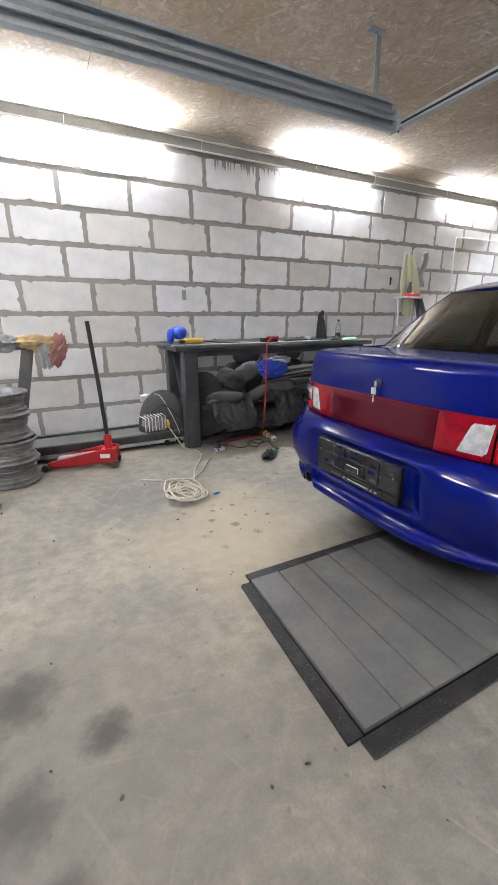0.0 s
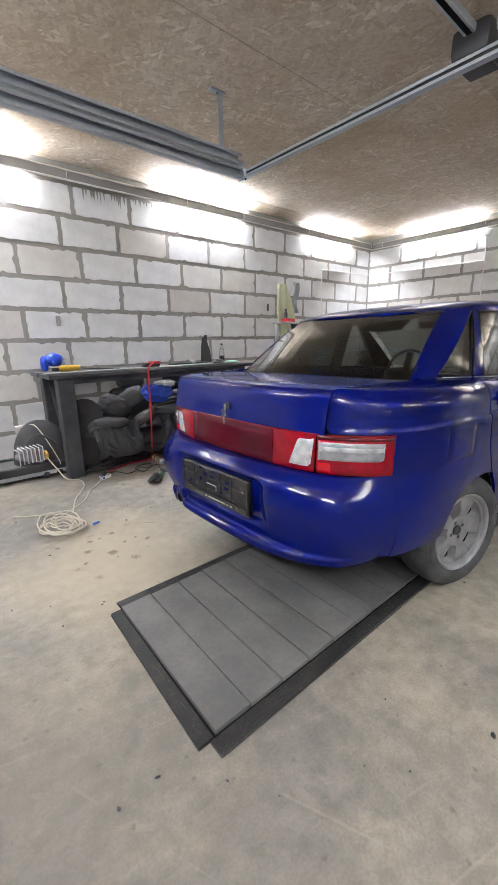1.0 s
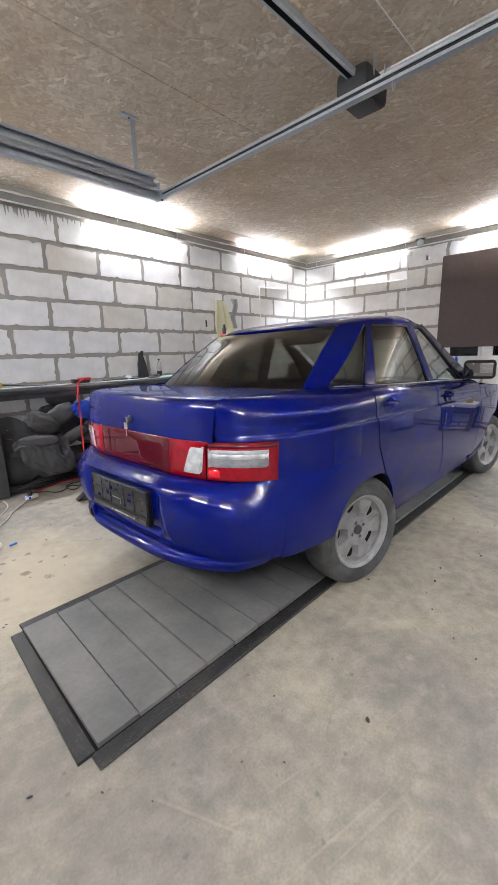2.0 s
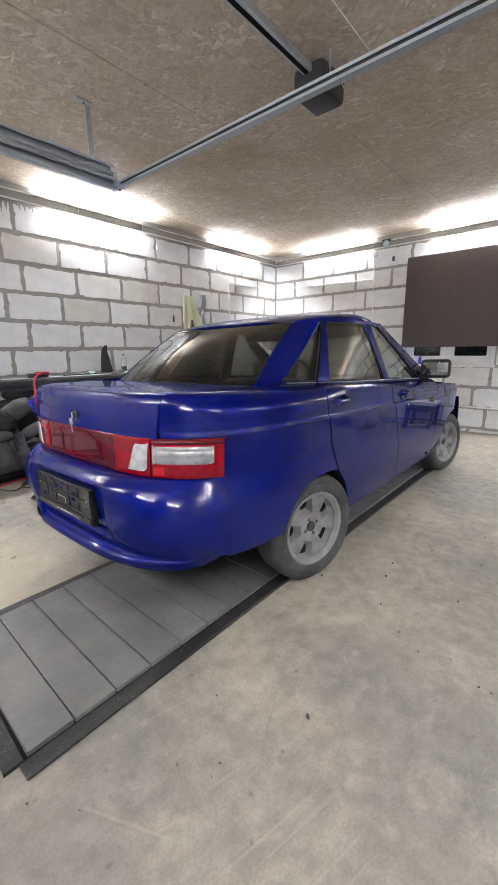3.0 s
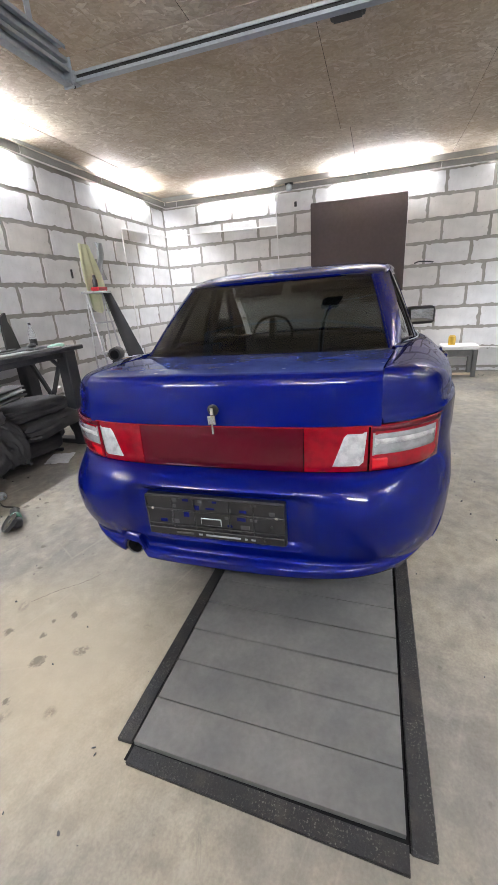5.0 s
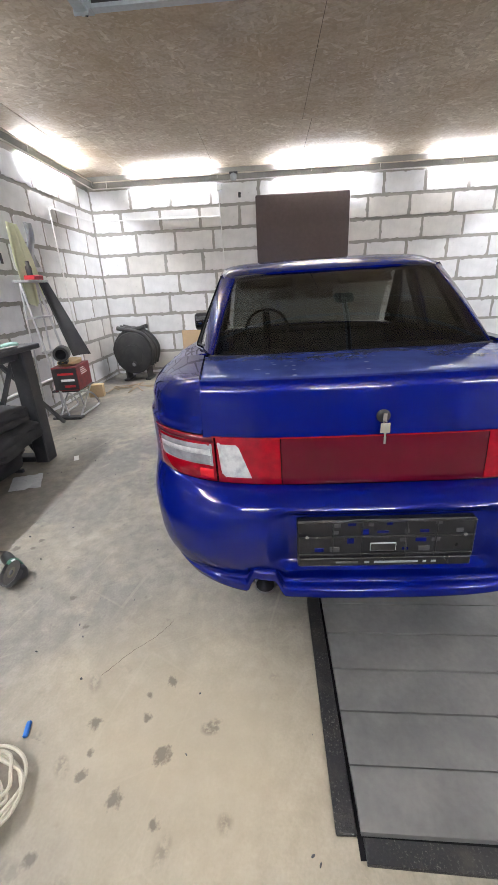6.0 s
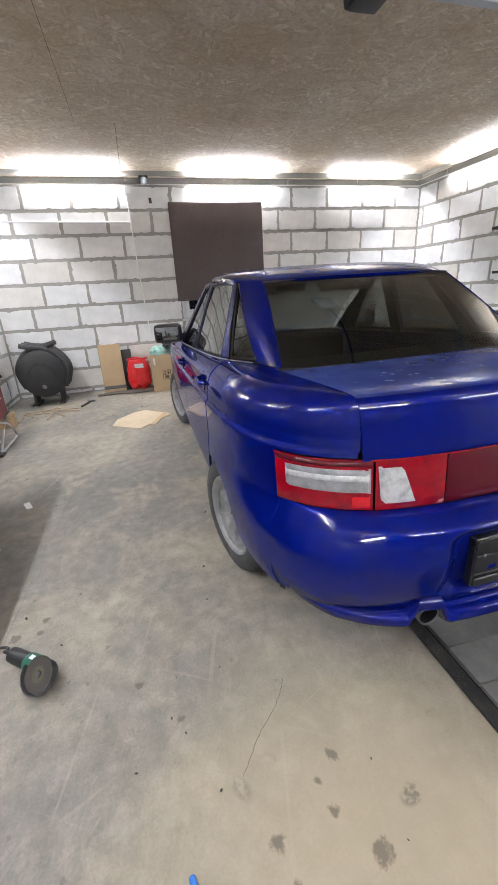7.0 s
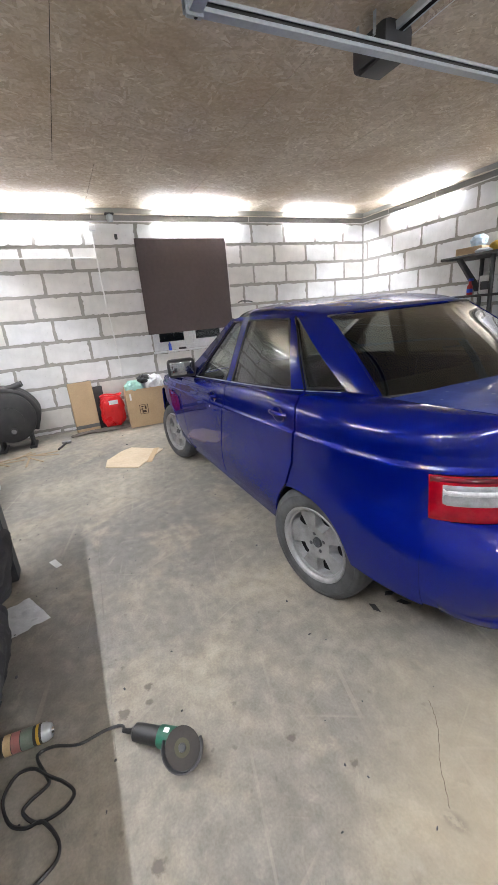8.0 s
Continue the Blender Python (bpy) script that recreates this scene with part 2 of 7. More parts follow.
def paint(name, dust):
    """Deep blue metallic base under a hard clear coat; flat tops painted lighter blue for the light on them, with dust
    and dried drops.
    """
    m = mat(name, (0.002, 0.010, 0.14), 0.5, 0.15, 1.0)
    v = coords(m)
    flake = noise_of(m, v, 900, 1)
    c = mixed(m, ramp(m, flake, [(0.35, (0, 0, 0)), (0.75, (1, 1, 1))]), (0.0003, 0.0030, 0.078), (0.0007, 0.0066, 0.165))
    geo, sep = nd(m, "ShaderNodeNewGeometry"), nd(m, "ShaderNodeSeparateXYZ")
    link(m, geo.outputs["Normal"], sep.inputs[0])
    flat = ramp(m, sep.outputs["Z"], [(0.93, (0, 0, 0)), (0.992, (dust,) * 3)])
    blot = ramp(m, noise_of(m, v, 6, 6, 0.65), [(0.35, (0.55,) * 3), (0.7, (1, 1, 1))])
    dusty = mixed(m, 1.0, flat, blot, "MULTIPLY")
    # this lighter blue paints the brightness of the tops along with the dust
    c = mixed(m, dusty, c, (0.13, 0.20, 0.58))
    k = nd(m, "ShaderNodeMapRange")
    k.inputs["To Min"].default_value, k.inputs["To Max"].default_value = 0.15, 0.0
    link(m, dusty, k.inputs["Value"])
    link(m, k.outputs["Result"], bsdf(m).inputs["Metallic"])
    k = nd(m, "ShaderNodeMapRange")
    k.inputs["To Min"].default_value, k.inputs["To Max"].default_value = 0.72, 0.50
    link(m, dusty, k.inputs["Value"])
    link(m, k.outputs["Result"], bsdf(m).inputs["Coat Weight"])
    k = nd(m, "ShaderNodeMapRange")
    k.inputs["To Min"].default_value, k.inputs["To Max"].default_value = 0.012, 0.10
    link(m, dusty, k.inputs["Value"])
    link(m, k.outputs["Result"], bsdf(m).inputs["Coat Roughness"])
    drops = nd(m, "ShaderNodeTexVoronoi", Scale=26.0, Randomness=1.0)
    link(m, v, drops.inputs["Vector"])
    sc = nd(m, "ShaderNodeSeparateColor")
    link(m, drops.outputs["Color"], sc.inputs["Color"])
    few = ramp(m, sc.outputs["Red"], [(0.74, (0, 0, 0)), (0.80, (0.8 * dust,) * 3)])
    dot = ramp(m, drops.outputs["Distance"], [(0.14, (1, 1, 1)), (0.26, (0, 0, 0))])
    k = mixed(m, 1.0, mixed(m, 1.0, few, dot, "MULTIPLY"), ramp(m, sep.outputs["Z"], [(0.97, (0, 0, 0)), (0.99, (1, 1, 1))]), "MULTIPLY")
    link(m, mixed(m, k, c, (0.50, 0.55, 0.68)), bsdf(m).inputs["Base Color"])
    bsdf(m).inputs["Coat IOR"].default_value = 1.46
    bsdf(m).inputs["Specular IOR Level"].default_value = 0.0
    bsdf(m).inputs["Specular Tint"].default_value = (0.01, 0.03, 0.30, 1)
    return m


def glass(name, colour, weight=1.0, rough=0.02):
    m = mat(name, colour, rough)
    bsdf(m).inputs["Transmission Weight"].default_value = weight
    bsdf(m).inputs["IOR"].default_value = 1.45
    return m


M_BLOCK, M_FLOOR, M_OSB, M_PAINT = block_material(), concrete_floor(), osb(), paint("blue_metallic_paint", 0.0)
M_DUSTLIT = paint("dusty_lit_blue_paint", 0.46)
M_MORTAR = worn("mortar", (0.33, 0.32, 0.295), (0.42, 0.405, 0.375), 0.95, scale=9, relief=0.5)
M_FASCIA = worn("grey_steel_channel", (0.25, 0.247, 0.24), (0.34, 0.335, 0.32), 0.6, 0.2, 4)
M_ZINC = worn("galvanised_steel", (0.50, 0.55, 0.585), (0.40, 0.45, 0.48), 0.34, 0.65, 4, 0.2, 0.0)
M_WHITE = worn("white_plastic", (0.78, 0.78, 0.77), (0.60, 0.58, 0.54), 0.45, scale=5, relief=0.03)
M_FOAM = worn("cream_foam", (0.75, 0.70, 0.60), (0.6, 0.52, 0.38), 0.9, scale=20, relief=0.6)
M_BLACK = worn("black_plastic", (0.012, 0.012, 0.013), (0.045, 0.043, 0.042), 0.5, scale=7, relief=0.1)
M_DKSTEEL = worn("dark_painted_steel", (0.045, 0.048, 0.055), (0.13, 0.125, 0.12), 0.5, 0.3, 6, 0.5)
M_PLANK = worn("grey_painted_plank", (0.104, 0.104, 0.102), (0.190, 0.183, 0.170), 0.58, scale=3.5, amount=0.75, relief=0.3)
M_PITSTEEL = tarred_steel()
M_RUBBER = worn("dusty_tyre_rubber", (0.030, 0.030, 0.031), (0.100, 0.102, 0.103), 0.85, scale=7, amount=0.7, relief=0.3)
M_RIM = worn("dull_alloy", (0.27, 0.27, 0.275), (0.15, 0.145, 0.14), 0.45, 0.35, 14, 0.7, 0.1)
M_STACK = worn("grimy_wheel_steel", (0.19, 0.19, 0.19), (0.10, 0.10, 0.10), 0.42, 0.5, 16, 0.8, 0.2)
M_DARK = mat("unlit_cavity", (0.008, 0.008, 0.009), 0.95, Specular_IOR_Level=0.1)
M_BLIND = worn("brown_blind_fabric", (0.075, 0.058, 0.058), (0.085, 0.068, 0.066), 0.9, scale=1.5, relief=0.0)
M_RED = worn("red_lens", (0.25, 0.0006, 0.009), (0.13, 0.0005, 0.006), 0.08, scale=24, amount=0.8, relief=0.02, coat=0.8)
bsdf(M_RED).inputs["Specular IOR Level"].default_value = 0.1
bsdf(M_RED).inputs["Coat Roughness"].default_value = 0.02
M_DEEPRED = mat("dark_red_lens", (0.070, 0.002, 0.009), 0.04, Specular_IOR_Level=0.35)
M_BRIGHTRED = mat("bright_red_reflector", (0.55, 0.004, 0.012), 0.1, 0.0, 1.0)
M_LENS = worn("clear_lens", (0.62, 0.63, 0.65), (0.30, 0.31, 0.33), 0.12, 0.2, 28, 0.9, 0.5, 1.0)
M_SMOKE = worn("smoked_lens", (0.36, 0.37, 0.40), (0.18, 0.185, 0.20), 0.12, 0.3, 20, 0.8, 0.3, 1.0)
M_TINT = glass("tinted_glass", (0.225, 0.23, 0.215))
M_QUARTER = glass("quarter_glass", (0.20, 0.20, 0.17))
M_GLASS = glass("side_glass", (0.60, 0.65, 0.63))
M_REARGLASS = glass("tinted_side_glass", (0.24, 0.24, 0.20))
M_CHROME = mat("chrome", (0.75, 0.76, 0.78), 0.1, 1.0)
M_FABRIC = worn("charcoal_fabric", (0.036, 0.036, 0.039), (0.068, 0.066, 0.064), 0.95, scale=5, relief=0.5)
M_SEAT = worn("grey_seat_cloth", (0.058, 0.058, 0.061), (0.088, 0.087, 0.086), 0.95, scale=9, relief=0.5)
M_CABIN = worn("dark_seat_cloth", (0.030, 0.030, 0.032), (0.05, 0.05, 0.05), 0.95, scale=3, relief=0.03)
M_CARDPRINT = worn("faded_card_print", (0.055, 0.032, 0.018), (0.12, 0.07, 0.04), 0.8, scale=30)
M_MIRROR = mat("mirror_glass", (0.26, 0.27, 0.28), 0.03, 1.0)
M_TUBE = mat("lamp_tube", (0.9, 0.9, 0.9), 0.5)
bsdf(M_TUBE).inputs["Emission Color"].default_value = (0.955, 0.98, 1.055, 1)
bsdf(M_TUBE).inputs["Emission Strength"].default_value = COVE_TUBES
M_CORNERTUBE = M_TUBE.copy()
M_CORNERTUBE.name = "aged_tube"
bsdf(M_CORNERTUBE).inputs["Emission Strength"].default_value = CORNER_TUBES
M_DOORTUBE = mat("door_lamp_tube", (0.9, 0.9, 0.9), 0.5)
bsdf(M_DOORTUBE).inputs["Emission Color"].default_value = (0.955, 0.98, 1.055, 1)
bsdf(M_DOORTUBE).inputs["Emission Strength"].default_value = DOOR_TUBES


# ---- mesh helpers ----
def finish(bm, name, material, sharp=35.0, smooth=True):
    me = bpy.data.meshes.new(name)
    bm.normal_update()
    lim = radians(sharp)
    for f in bm.faces:
        f.smooth = smooth
    for e in bm.edges:
        e.smooth = len(e.link_faces) == 2 and e.calc_face_angle(0) < lim
    bm.to_mesh(me)
    bm.free()
    me.materials.append(material)
    return me


def part(name, bm, material, parent=None, label="", sharp=35.0):
    ob = new(name, finish(bm, name, material, sharp) if isinstance(bm, bmesh.types.BMesh) else bm)
    ob.parent = parent
    if label:
        ob["label"] = label
    return ob


def thing(name, label, category, at=(0, 0, 0), rz=0.0, group="", kind=""):
    ob = new(name)
    ob.empty_display_size = 0.1
    ob.matrix_basis = pose(*at, 0, 0, rz)
    return tagged(ob, label, category, group, kind)


def solid(name, bm, material, label, category="", group="", kind="", at=None, rz=0.0, sharp=35.0):
    ob = part(name, bm, material, None, "", sharp)
    if at:
        ob.matrix_basis = pose(*at, 0, 0, rz)
    return tagged(ob, label, category, group, kind)


def add_box(bm, lo, hi, bevel=0.0, m=None, seg=1):
    c = [(a + b) / 2 for a, b in zip(lo, hi)]
    s = [abs(b - a) for a, b in zip(lo, hi)]
    r = bmesh.ops.create_cube(bm, size=1, matrix=Matrix.LocRotScale(c, None, s))
    vs = r["verts"]
    if bevel:
        es = list({e for v in vs for e in v.link_edges})
        r = bmesh.ops.bevel(bm, geom=es, offset=min(bevel, 0.45 * min(s)), segments=seg, affect="EDGES", profile=0.6)
        vs = list({v for f in r["faces"] for v in f.verts} | {v for v in vs if v.is_valid})
    if m is not None:
        bmesh.ops.transform(bm, matrix=m, verts=vs)
    return vs


def box(lo, hi, bevel=0.004, m=None, seg=1):
    bm = bmesh.new()
    add_box(bm, lo, hi, bevel, m, seg)
    return bm


def add_lathe(bm, prof, n=24, m=None, ends=True):
    """Turn (radius, height) pairs about z."""
    rings = []
    for r, z in prof:
        rings.append([bm.verts.new((r * math.cos(2 * math.pi * i / n), r * math.sin(2 * math.pi * i / n), z)) for i in range(n)])
    for a, b in zip(rings, rings[1:]):
        for i in range(n):
            bm.faces.new((a[i], a[(i + 1) % n], b[(i + 1) % n], b[i]))
    if ends:
        bm.faces.new(rings[0][::-1])
        bm.faces.new(rings[-1])
    if m is not None:
        bmesh.ops.transform(bm, matrix=m, verts=[v for r in rings for v in r])
    return rings


def lathe(prof, n=24, m=None, ends=True):
    bm = bmesh.new()
    add_lathe(bm, prof, n, m, ends)
    return bm


def spline(pts, n):
    """n points of a smooth curve through pts."""
    p = np.array([pts[0], *pts, pts[-1]], float)
    out = []
    for k in range(n):
        s = k / (n - 1) * (len(pts) - 1)
        i = min(int(s), len(pts) - 2)
        u = s - i
        a, b, c, d = p[i], p[i + 1], p[i + 2], p[i + 3]
        out.append(0.5 * (2 * b + (c - a) * u + (2 * a - 5 * b + 4 * c - d) * u * u + (3 * b - a - 3 * c + d) * u ** 3))
    return [Vector(q) for q in out]


def add_tube(bm, pts, r, n=8, cap=True):
    pts = [Vector(p) for p in pts]
    rr = r if callable(r) else (lambda s: r)
    rings, up = [], None
    for i, p in enumerate(pts):
        d = (pts[min(i + 1, len(pts) - 1)] - pts[max(i - 1, 0)]).normalized()
        if up is None:
            up = d.orthogonal().normalized()
        up = (up - d * up.dot(d)).normalized()
        side = d.cross(up)
        rad = rr(i / max(1, len(pts) - 1))
        rings.append([bm.verts.new(p + rad * (math.cos(2 * math.pi * k / n) * up + math.sin(2 * math.pi * k / n) * side)) for k in range(n)])
    for a, b in zip(rings, rings[1:]):
        for k in range(n):
            bm.faces.new((a[k], a[(k + 1) % n], b[(k + 1) % n], b[k]))
    if cap:
        bm.faces.new(rings[0][::-1])
        bm.faces.new(rings[-1])


def tube(pts, r, n=8, smooth=0):
    bm = bmesh.new()
    add_tube(bm, spline(pts, smooth) if smooth else pts, r, n)
    return bm


def add_prism(bm, outline, z0, z1, m=None):
    lo = [bm.verts.new((x, y, z0)) for x, y in outline]
    hi = [bm.verts.new((x, y, z1)) for x, y in outline]
    bm.faces.new(lo[::-1])
    bm.faces.new(hi)
    for i in range(len(outline)):
        j = (i + 1) % len(outline)
        bm.faces.new((lo[i], lo[j], hi[j], hi[i]))
    if m is not None:
        bmesh.ops.transform(bm, matrix=m, verts=lo + hi)
    return lo + hi


def prism(outline, z0, z1, m=None):
    bm = bmesh.new()
    add_prism(bm, outline, z0, z1, m)
    bmesh.ops.recalc_face_normals(bm, faces=bm.faces)
    return bm


def sheet(fn, nu, nv, thick=0.0, centre=None):
    """A curved panel fn(u, v), u and v from 0 to 1, its thickness laid towards centre."""
    pts = [[Vector(fn(i / nu, j / nv)) for j in range(nv + 1)] for i in range(nu + 1)]
    bm = bmesh.new()
    vs = [[bm.verts.new(p) for p in col] for col in pts]
    faces = [bm.faces.new((vs[i][j], vs[i + 1][j], vs[i + 1][j + 1], vs[i][j + 1])) for i in range(nu) for j in range(nv)]
    if centre is not None:
        bm.normal_update()
        s = sum((f.normal.dot(f.calc_center_median() - Vector(centre)) * f.calc_area() for f in faces))
        if s < 0:
            bmesh.ops.reverse_faces(bm, faces=faces)
    if thick:
        bm.normal_update()
        back = [[bm.verts.new(v.co - v.normal * thick) for v in col] for col in vs]
        flip = faces[0].verts[1] is not vs[1][0] and faces[0].verts[1] is not vs[0][0]
        for i in range(nu):
            for j in range(nv):
                bm.faces.new((back[i][j], back[i][j + 1], back[i + 1][j + 1], back[i + 1][j]))
        rim = [(i, 0) for i in range(nu)] + [(nu, j) for j in range(nv)] + [(i, nv) for i in range(nu, 0, -1)] + [(0, j) for j in range(nv, 0, -1)]
        for k, (i, j) in enumerate(rim):
            a, b = rim[(k + 1) % len(rim)]
            bm.faces.new((vs[i][j], back[i][j], back[a][b], vs[a][b]))
        bmesh.ops.recalc_face_normals(bm, faces=bm.faces)
    return bm


def smooth_table(xs, ys, n=600):
    """The same table with its corners eased (monotone cubic), for np.interp."""
    xs, ys = np.array(xs, float), np.array(ys, float)
    h, d = np.diff(xs), np.diff(ys) / np.diff(xs)
    m = np.concatenate([[d[0]], [0 if a * b <= 0 else 2 * a * b / (a + b) for a, b in zip(d, d[1:])], [d[-1]]])
    q = np.linspace(xs[0], xs[-1], n)
    i = np.clip(np.searchsorted(xs, q, "right") - 1, 0, len(h) - 1)
    u = (q - xs[i]) / h[i]
    v = (2 * u ** 3 - 3 * u ** 2 + 1) * ys[i] + (u ** 3 - 2 * u ** 2 + u) * h[i] * m[i] + (3 * u ** 2 - 2 * u ** 3) * ys[i + 1] + (u ** 3 - u ** 2) * h[i] * m[i + 1]
    return q, v


def lerp(a, b, t):
    return a + (b - a) * t


# ---- structure ----
def structure(name, bm, material, label, sharp=35.0):
    return tagged(part(name, bm, material, None, "", sharp), label, "", "", "structure")


floor = structure("floor", box((XW - 0.3, YS - 0.3, -0.15), (XE + 0.3, YN + 0.3, 0.0), 0), M_FLOOR, "worn beige concrete floor with oil stains")
crack = bmesh.new()
add_tube(crack, [p + Vector((0.002 * math.sin(37 * i), 0.002 * math.cos(23 * i), 0)) for i, p in enumerate(spline([(-0.72, 0.80, -0.0004), (-0.79, 0.84, -0.0004), (-0.90, 0.95, -0.0004), (-0.99, 1.02, -0.0004)], 26))], 0.0010, 4)
part("hairline_crack", crack, M_CARDPRINT, floor)
# low joint ridge, drawn on along the edge of the workbench's shadow
joint = bmesh.new()
add_tube(joint, [(1.72, 1.78, -0.0055), (0.7, 1.835, -0.0055), (-0.33, 1.89, -0.0055)], 0.007, 6)
part("screed_joint", joint, M_FLOOR, floor)
WT = 0.2
WIN = (-0.80, 0.44, 1.00, 2.45)
wall_north = structure("wall_north", box((XW - WT, YN + 0.004, 0), (XE + WT, YN + WT, 3.1), 0), M_MORTAR, "wall of pale aerated concrete blocks with smeared grey mortar")
wall_south = structure("wall_south", box((XW - WT, YS - WT, 0), (XE + WT, YS - 0.004, 3.1), 0), M_MORTAR, "wall of pale aerated concrete blocks with smeared grey mortar")
bm = bmesh.new()
add_box(bm, (XE + 0.004, YS - 0.004, 0), (XE + WT, WIN[0], 3.1))
add_box(bm, (XE + 0.004, WIN[1], 0), (XE + WT, YN + 0.004, 3.1))
add_box(bm, (XE + 0.004, WIN[0], 0), (XE + WT, WIN[1], WIN[2]))
add_box(bm, (XE + 0.004, WIN[0], WIN[3]), (XE + WT, WIN[1], 3.1))
wall_east = structure("wall_east", bm, M_MORTAR, "block end wall with a window behind a brown blind")
bm = bmesh.new()
DOOR = (-1.72, 1.10, 2.35)
add_box(bm, (XW - WT, YS, 0), (XW, DOOR[0], 3.1))
add_box(bm, (XW - WT, DOOR[1], 0), (XW, YN, 3.1))
add_box(bm, (XW - WT, DOOR[0], DOOR[2]), (XW, DOOR[1], 3.1))
wall_west = structure("wall_west", bm, M_MORTAR, "block wall round the garage door")

# ceiling boards, one mesh, joints open by a few millimetres
bm = bmesh.new()
xs = [XW, -1.60, 0.92, 3.20, XE]
seams = [[2.30, 1.05, -0.20, -1.45, -2.70], [1.93, 0.68, -0.57, -1.82, -3.07], [2.70, 1.46, -0.07, -1.32, -2.57], [2.33, 1.08, -0.17, -1.42, -2.40]]
for i in range(len(xs) - 1):
    ys = [YS] + sorted(seams[i]) + [YN]
    for a, b in zip(ys, ys[1:]):
        add_box(bm, (xs[i] + 0.0015, a + random.uniform(0.0015, 0.0035), ZC + random.uniform(0, 0.004)), (xs[i + 1] - 0.0015, b - random.uniform(0.0005, 0.0025), ZC + 0.006))
ceiling = structure("ceiling", bm, M_OSB, "ceiling of brown oriented strand boards")
# near black, to paint the shade in the open joints
structure("ceiling_slab", box((XW - WT, YS - WT, ZC + 0.009), (XE + WT, YN + WT, ZC + 0.2), 0), M_DARK, "slab above the ceiling boards, blackened to shade their joints")

M_DOOR = worn("pale_door_panel", (0.40, 0.39, 0.38), (0.32, 0.31, 0.30), 0.5, scale=3)
# sectional garage door in the west wall
garage_door = tagged(new("door_1"), "pale grey sectional garage door, closed", "", "", "structure")
garage_door.matrix_basis = pose(XW - 0.1, 0, 0)
for i in range(5):
    bm = bmesh.new()
    add_box(bm, (-0.03, DOOR[0], i * 0.47 + 0.004), (0.03, DOOR[1], i * 0.47 + 0.466), 0.006)
    for k in range(2):
        add_box(bm, (0.028, DOOR[0] + 0.02, i * 0.47 + 0.1 + 0.18 * k), (0.034, DOOR[1] - 0.02, i * 0.47 + 0.19 + 0.18 * k), 0.003)
    part("panel", bm, M_DOOR, garage_door)

# grey fascia that stands off the walls and hides the lamp tubes
FZ0, FZ1, FOFF = 2.785, 2.87, 0.142
FN, FE, FS = YN - FOFF, XE - FOFF, YS + FOFF


def fascia(name, a, b, inward):
    """A channel from a to b; inward is the way into the room."""
    a, b, n = Vector((*a, 0)), Vector((*b, 0)), Vector((*inward, 0))
    bm = bmesh.new()
    prof = [(0, FZ0), (0, FZ1), (-0.010, FZ1), (-0.010, FZ0 + 0.004), (-0.030, FZ0 + 0.004), (-0.030, FZ0)]
    ra = [bm.verts.new(a + n * o + Vector((0, 0, z))) for o, z in prof]
    rb = [bm.verts.new(b + n * o + Vector((0, 0, z))) for o, z in prof]
    for i in range(len(prof)):
        j = (i + 1) % len(prof)
        bm.faces.new((ra[i], ra[j], rb[j], rb[i]))
    bm.faces.new(ra[::-1])
    bm.faces.new(rb)
    bmesh.ops.recalc_face_normals(bm, faces=bm.faces)
    ob = structure(name, bm, M_FASCIA, "grey steel cove channel under the ceiling")
    lip = bmesh.new()
    d = (b - a).normalized()
    q = [a - n * 0.001 + Vector((0, 0, FZ0 - 0.007)), b - n * 0.001 + Vector((0, 0, FZ0 - 0.007))]
    add_tube(lip, q, 0.0085, 6)
    part("white_edge", lip, M_WHITE, ob, "thin white edge strip")
    # squeezed foam and a white cable along the top
    rope = bmesh.new()
    L = (b - a).length
    rng = random.Random(name)
    pts = [a + d * s + n * rng.uniform(0.006, 0.010) + Vector((0, 0, FZ1 - rng.uniform(0.006, 0.012))) for s in np.arange(0.02, L, 0.07)]
    add_tube(rope, pts, lambda s: 0.006 + 0.007 * abs(math.sin(s * L * 9) * math.sin(s * L * 2.3)) ** 2, 5)
    part("foam_bead", rope, M_FOAM, ob, "cream foam bead and cable")
    drops = bmesh.new()
    for s in np.arange(0.5, L, 1.25):
        p = a + d * (s + rng.uniform(-0.3, 0.3)) + n * 0.004
        add_tube(drops, [p + Vector((0, 0, FZ1)), p + d * 0.004 + Vector((0, 0, FZ1 - 0.03)), p + Vector((0, 0, FZ1 - rng.uniform(0.045, 0.09)))], 0.004, 5)
    part("cable_drop", drops, M_WHITE, ob)
    return ob


fascia("trim_north", (XW, FN), (FE, FN), (0, -1))
fascia("trim_east", (FE, FN), (FE, FS), (-1, 0))
fascia("trim_south", (FE, FS), (XW, FS), (0, 1))

# tube lamps on the walls behind the fascia
TUBE_Z = 2.852


def tube_lamp(x, y, rz, glow):
    lamp = thing("tube_lamp", "bare white lamp tube behind the grey cove", "lamp", (x, y, TUBE_Z), rz, "cove tube lamps")
    part("batten", box((-0.61, -0.012, -0.012), (0.61, 0.004, 0.012), 0.002), M_WHITE, lamp)
    part("tube", lathe([(0.0125, -0.585), (0.0125, 0.585)], 12, Matrix.Translation((0, -0.029, 0)) @ Matrix.Rotation(radians(90), 4, "Y")), glow, lamp, "glowing tube")
    for s in (-1, 1):
        part("end_cap", box((s * 0.6 - 0.014, -0.045, -0.017), (s * 0.6 + 0.014, -0.011, 0.017), 0.004), M_WHITE, lamp)
    return lamp


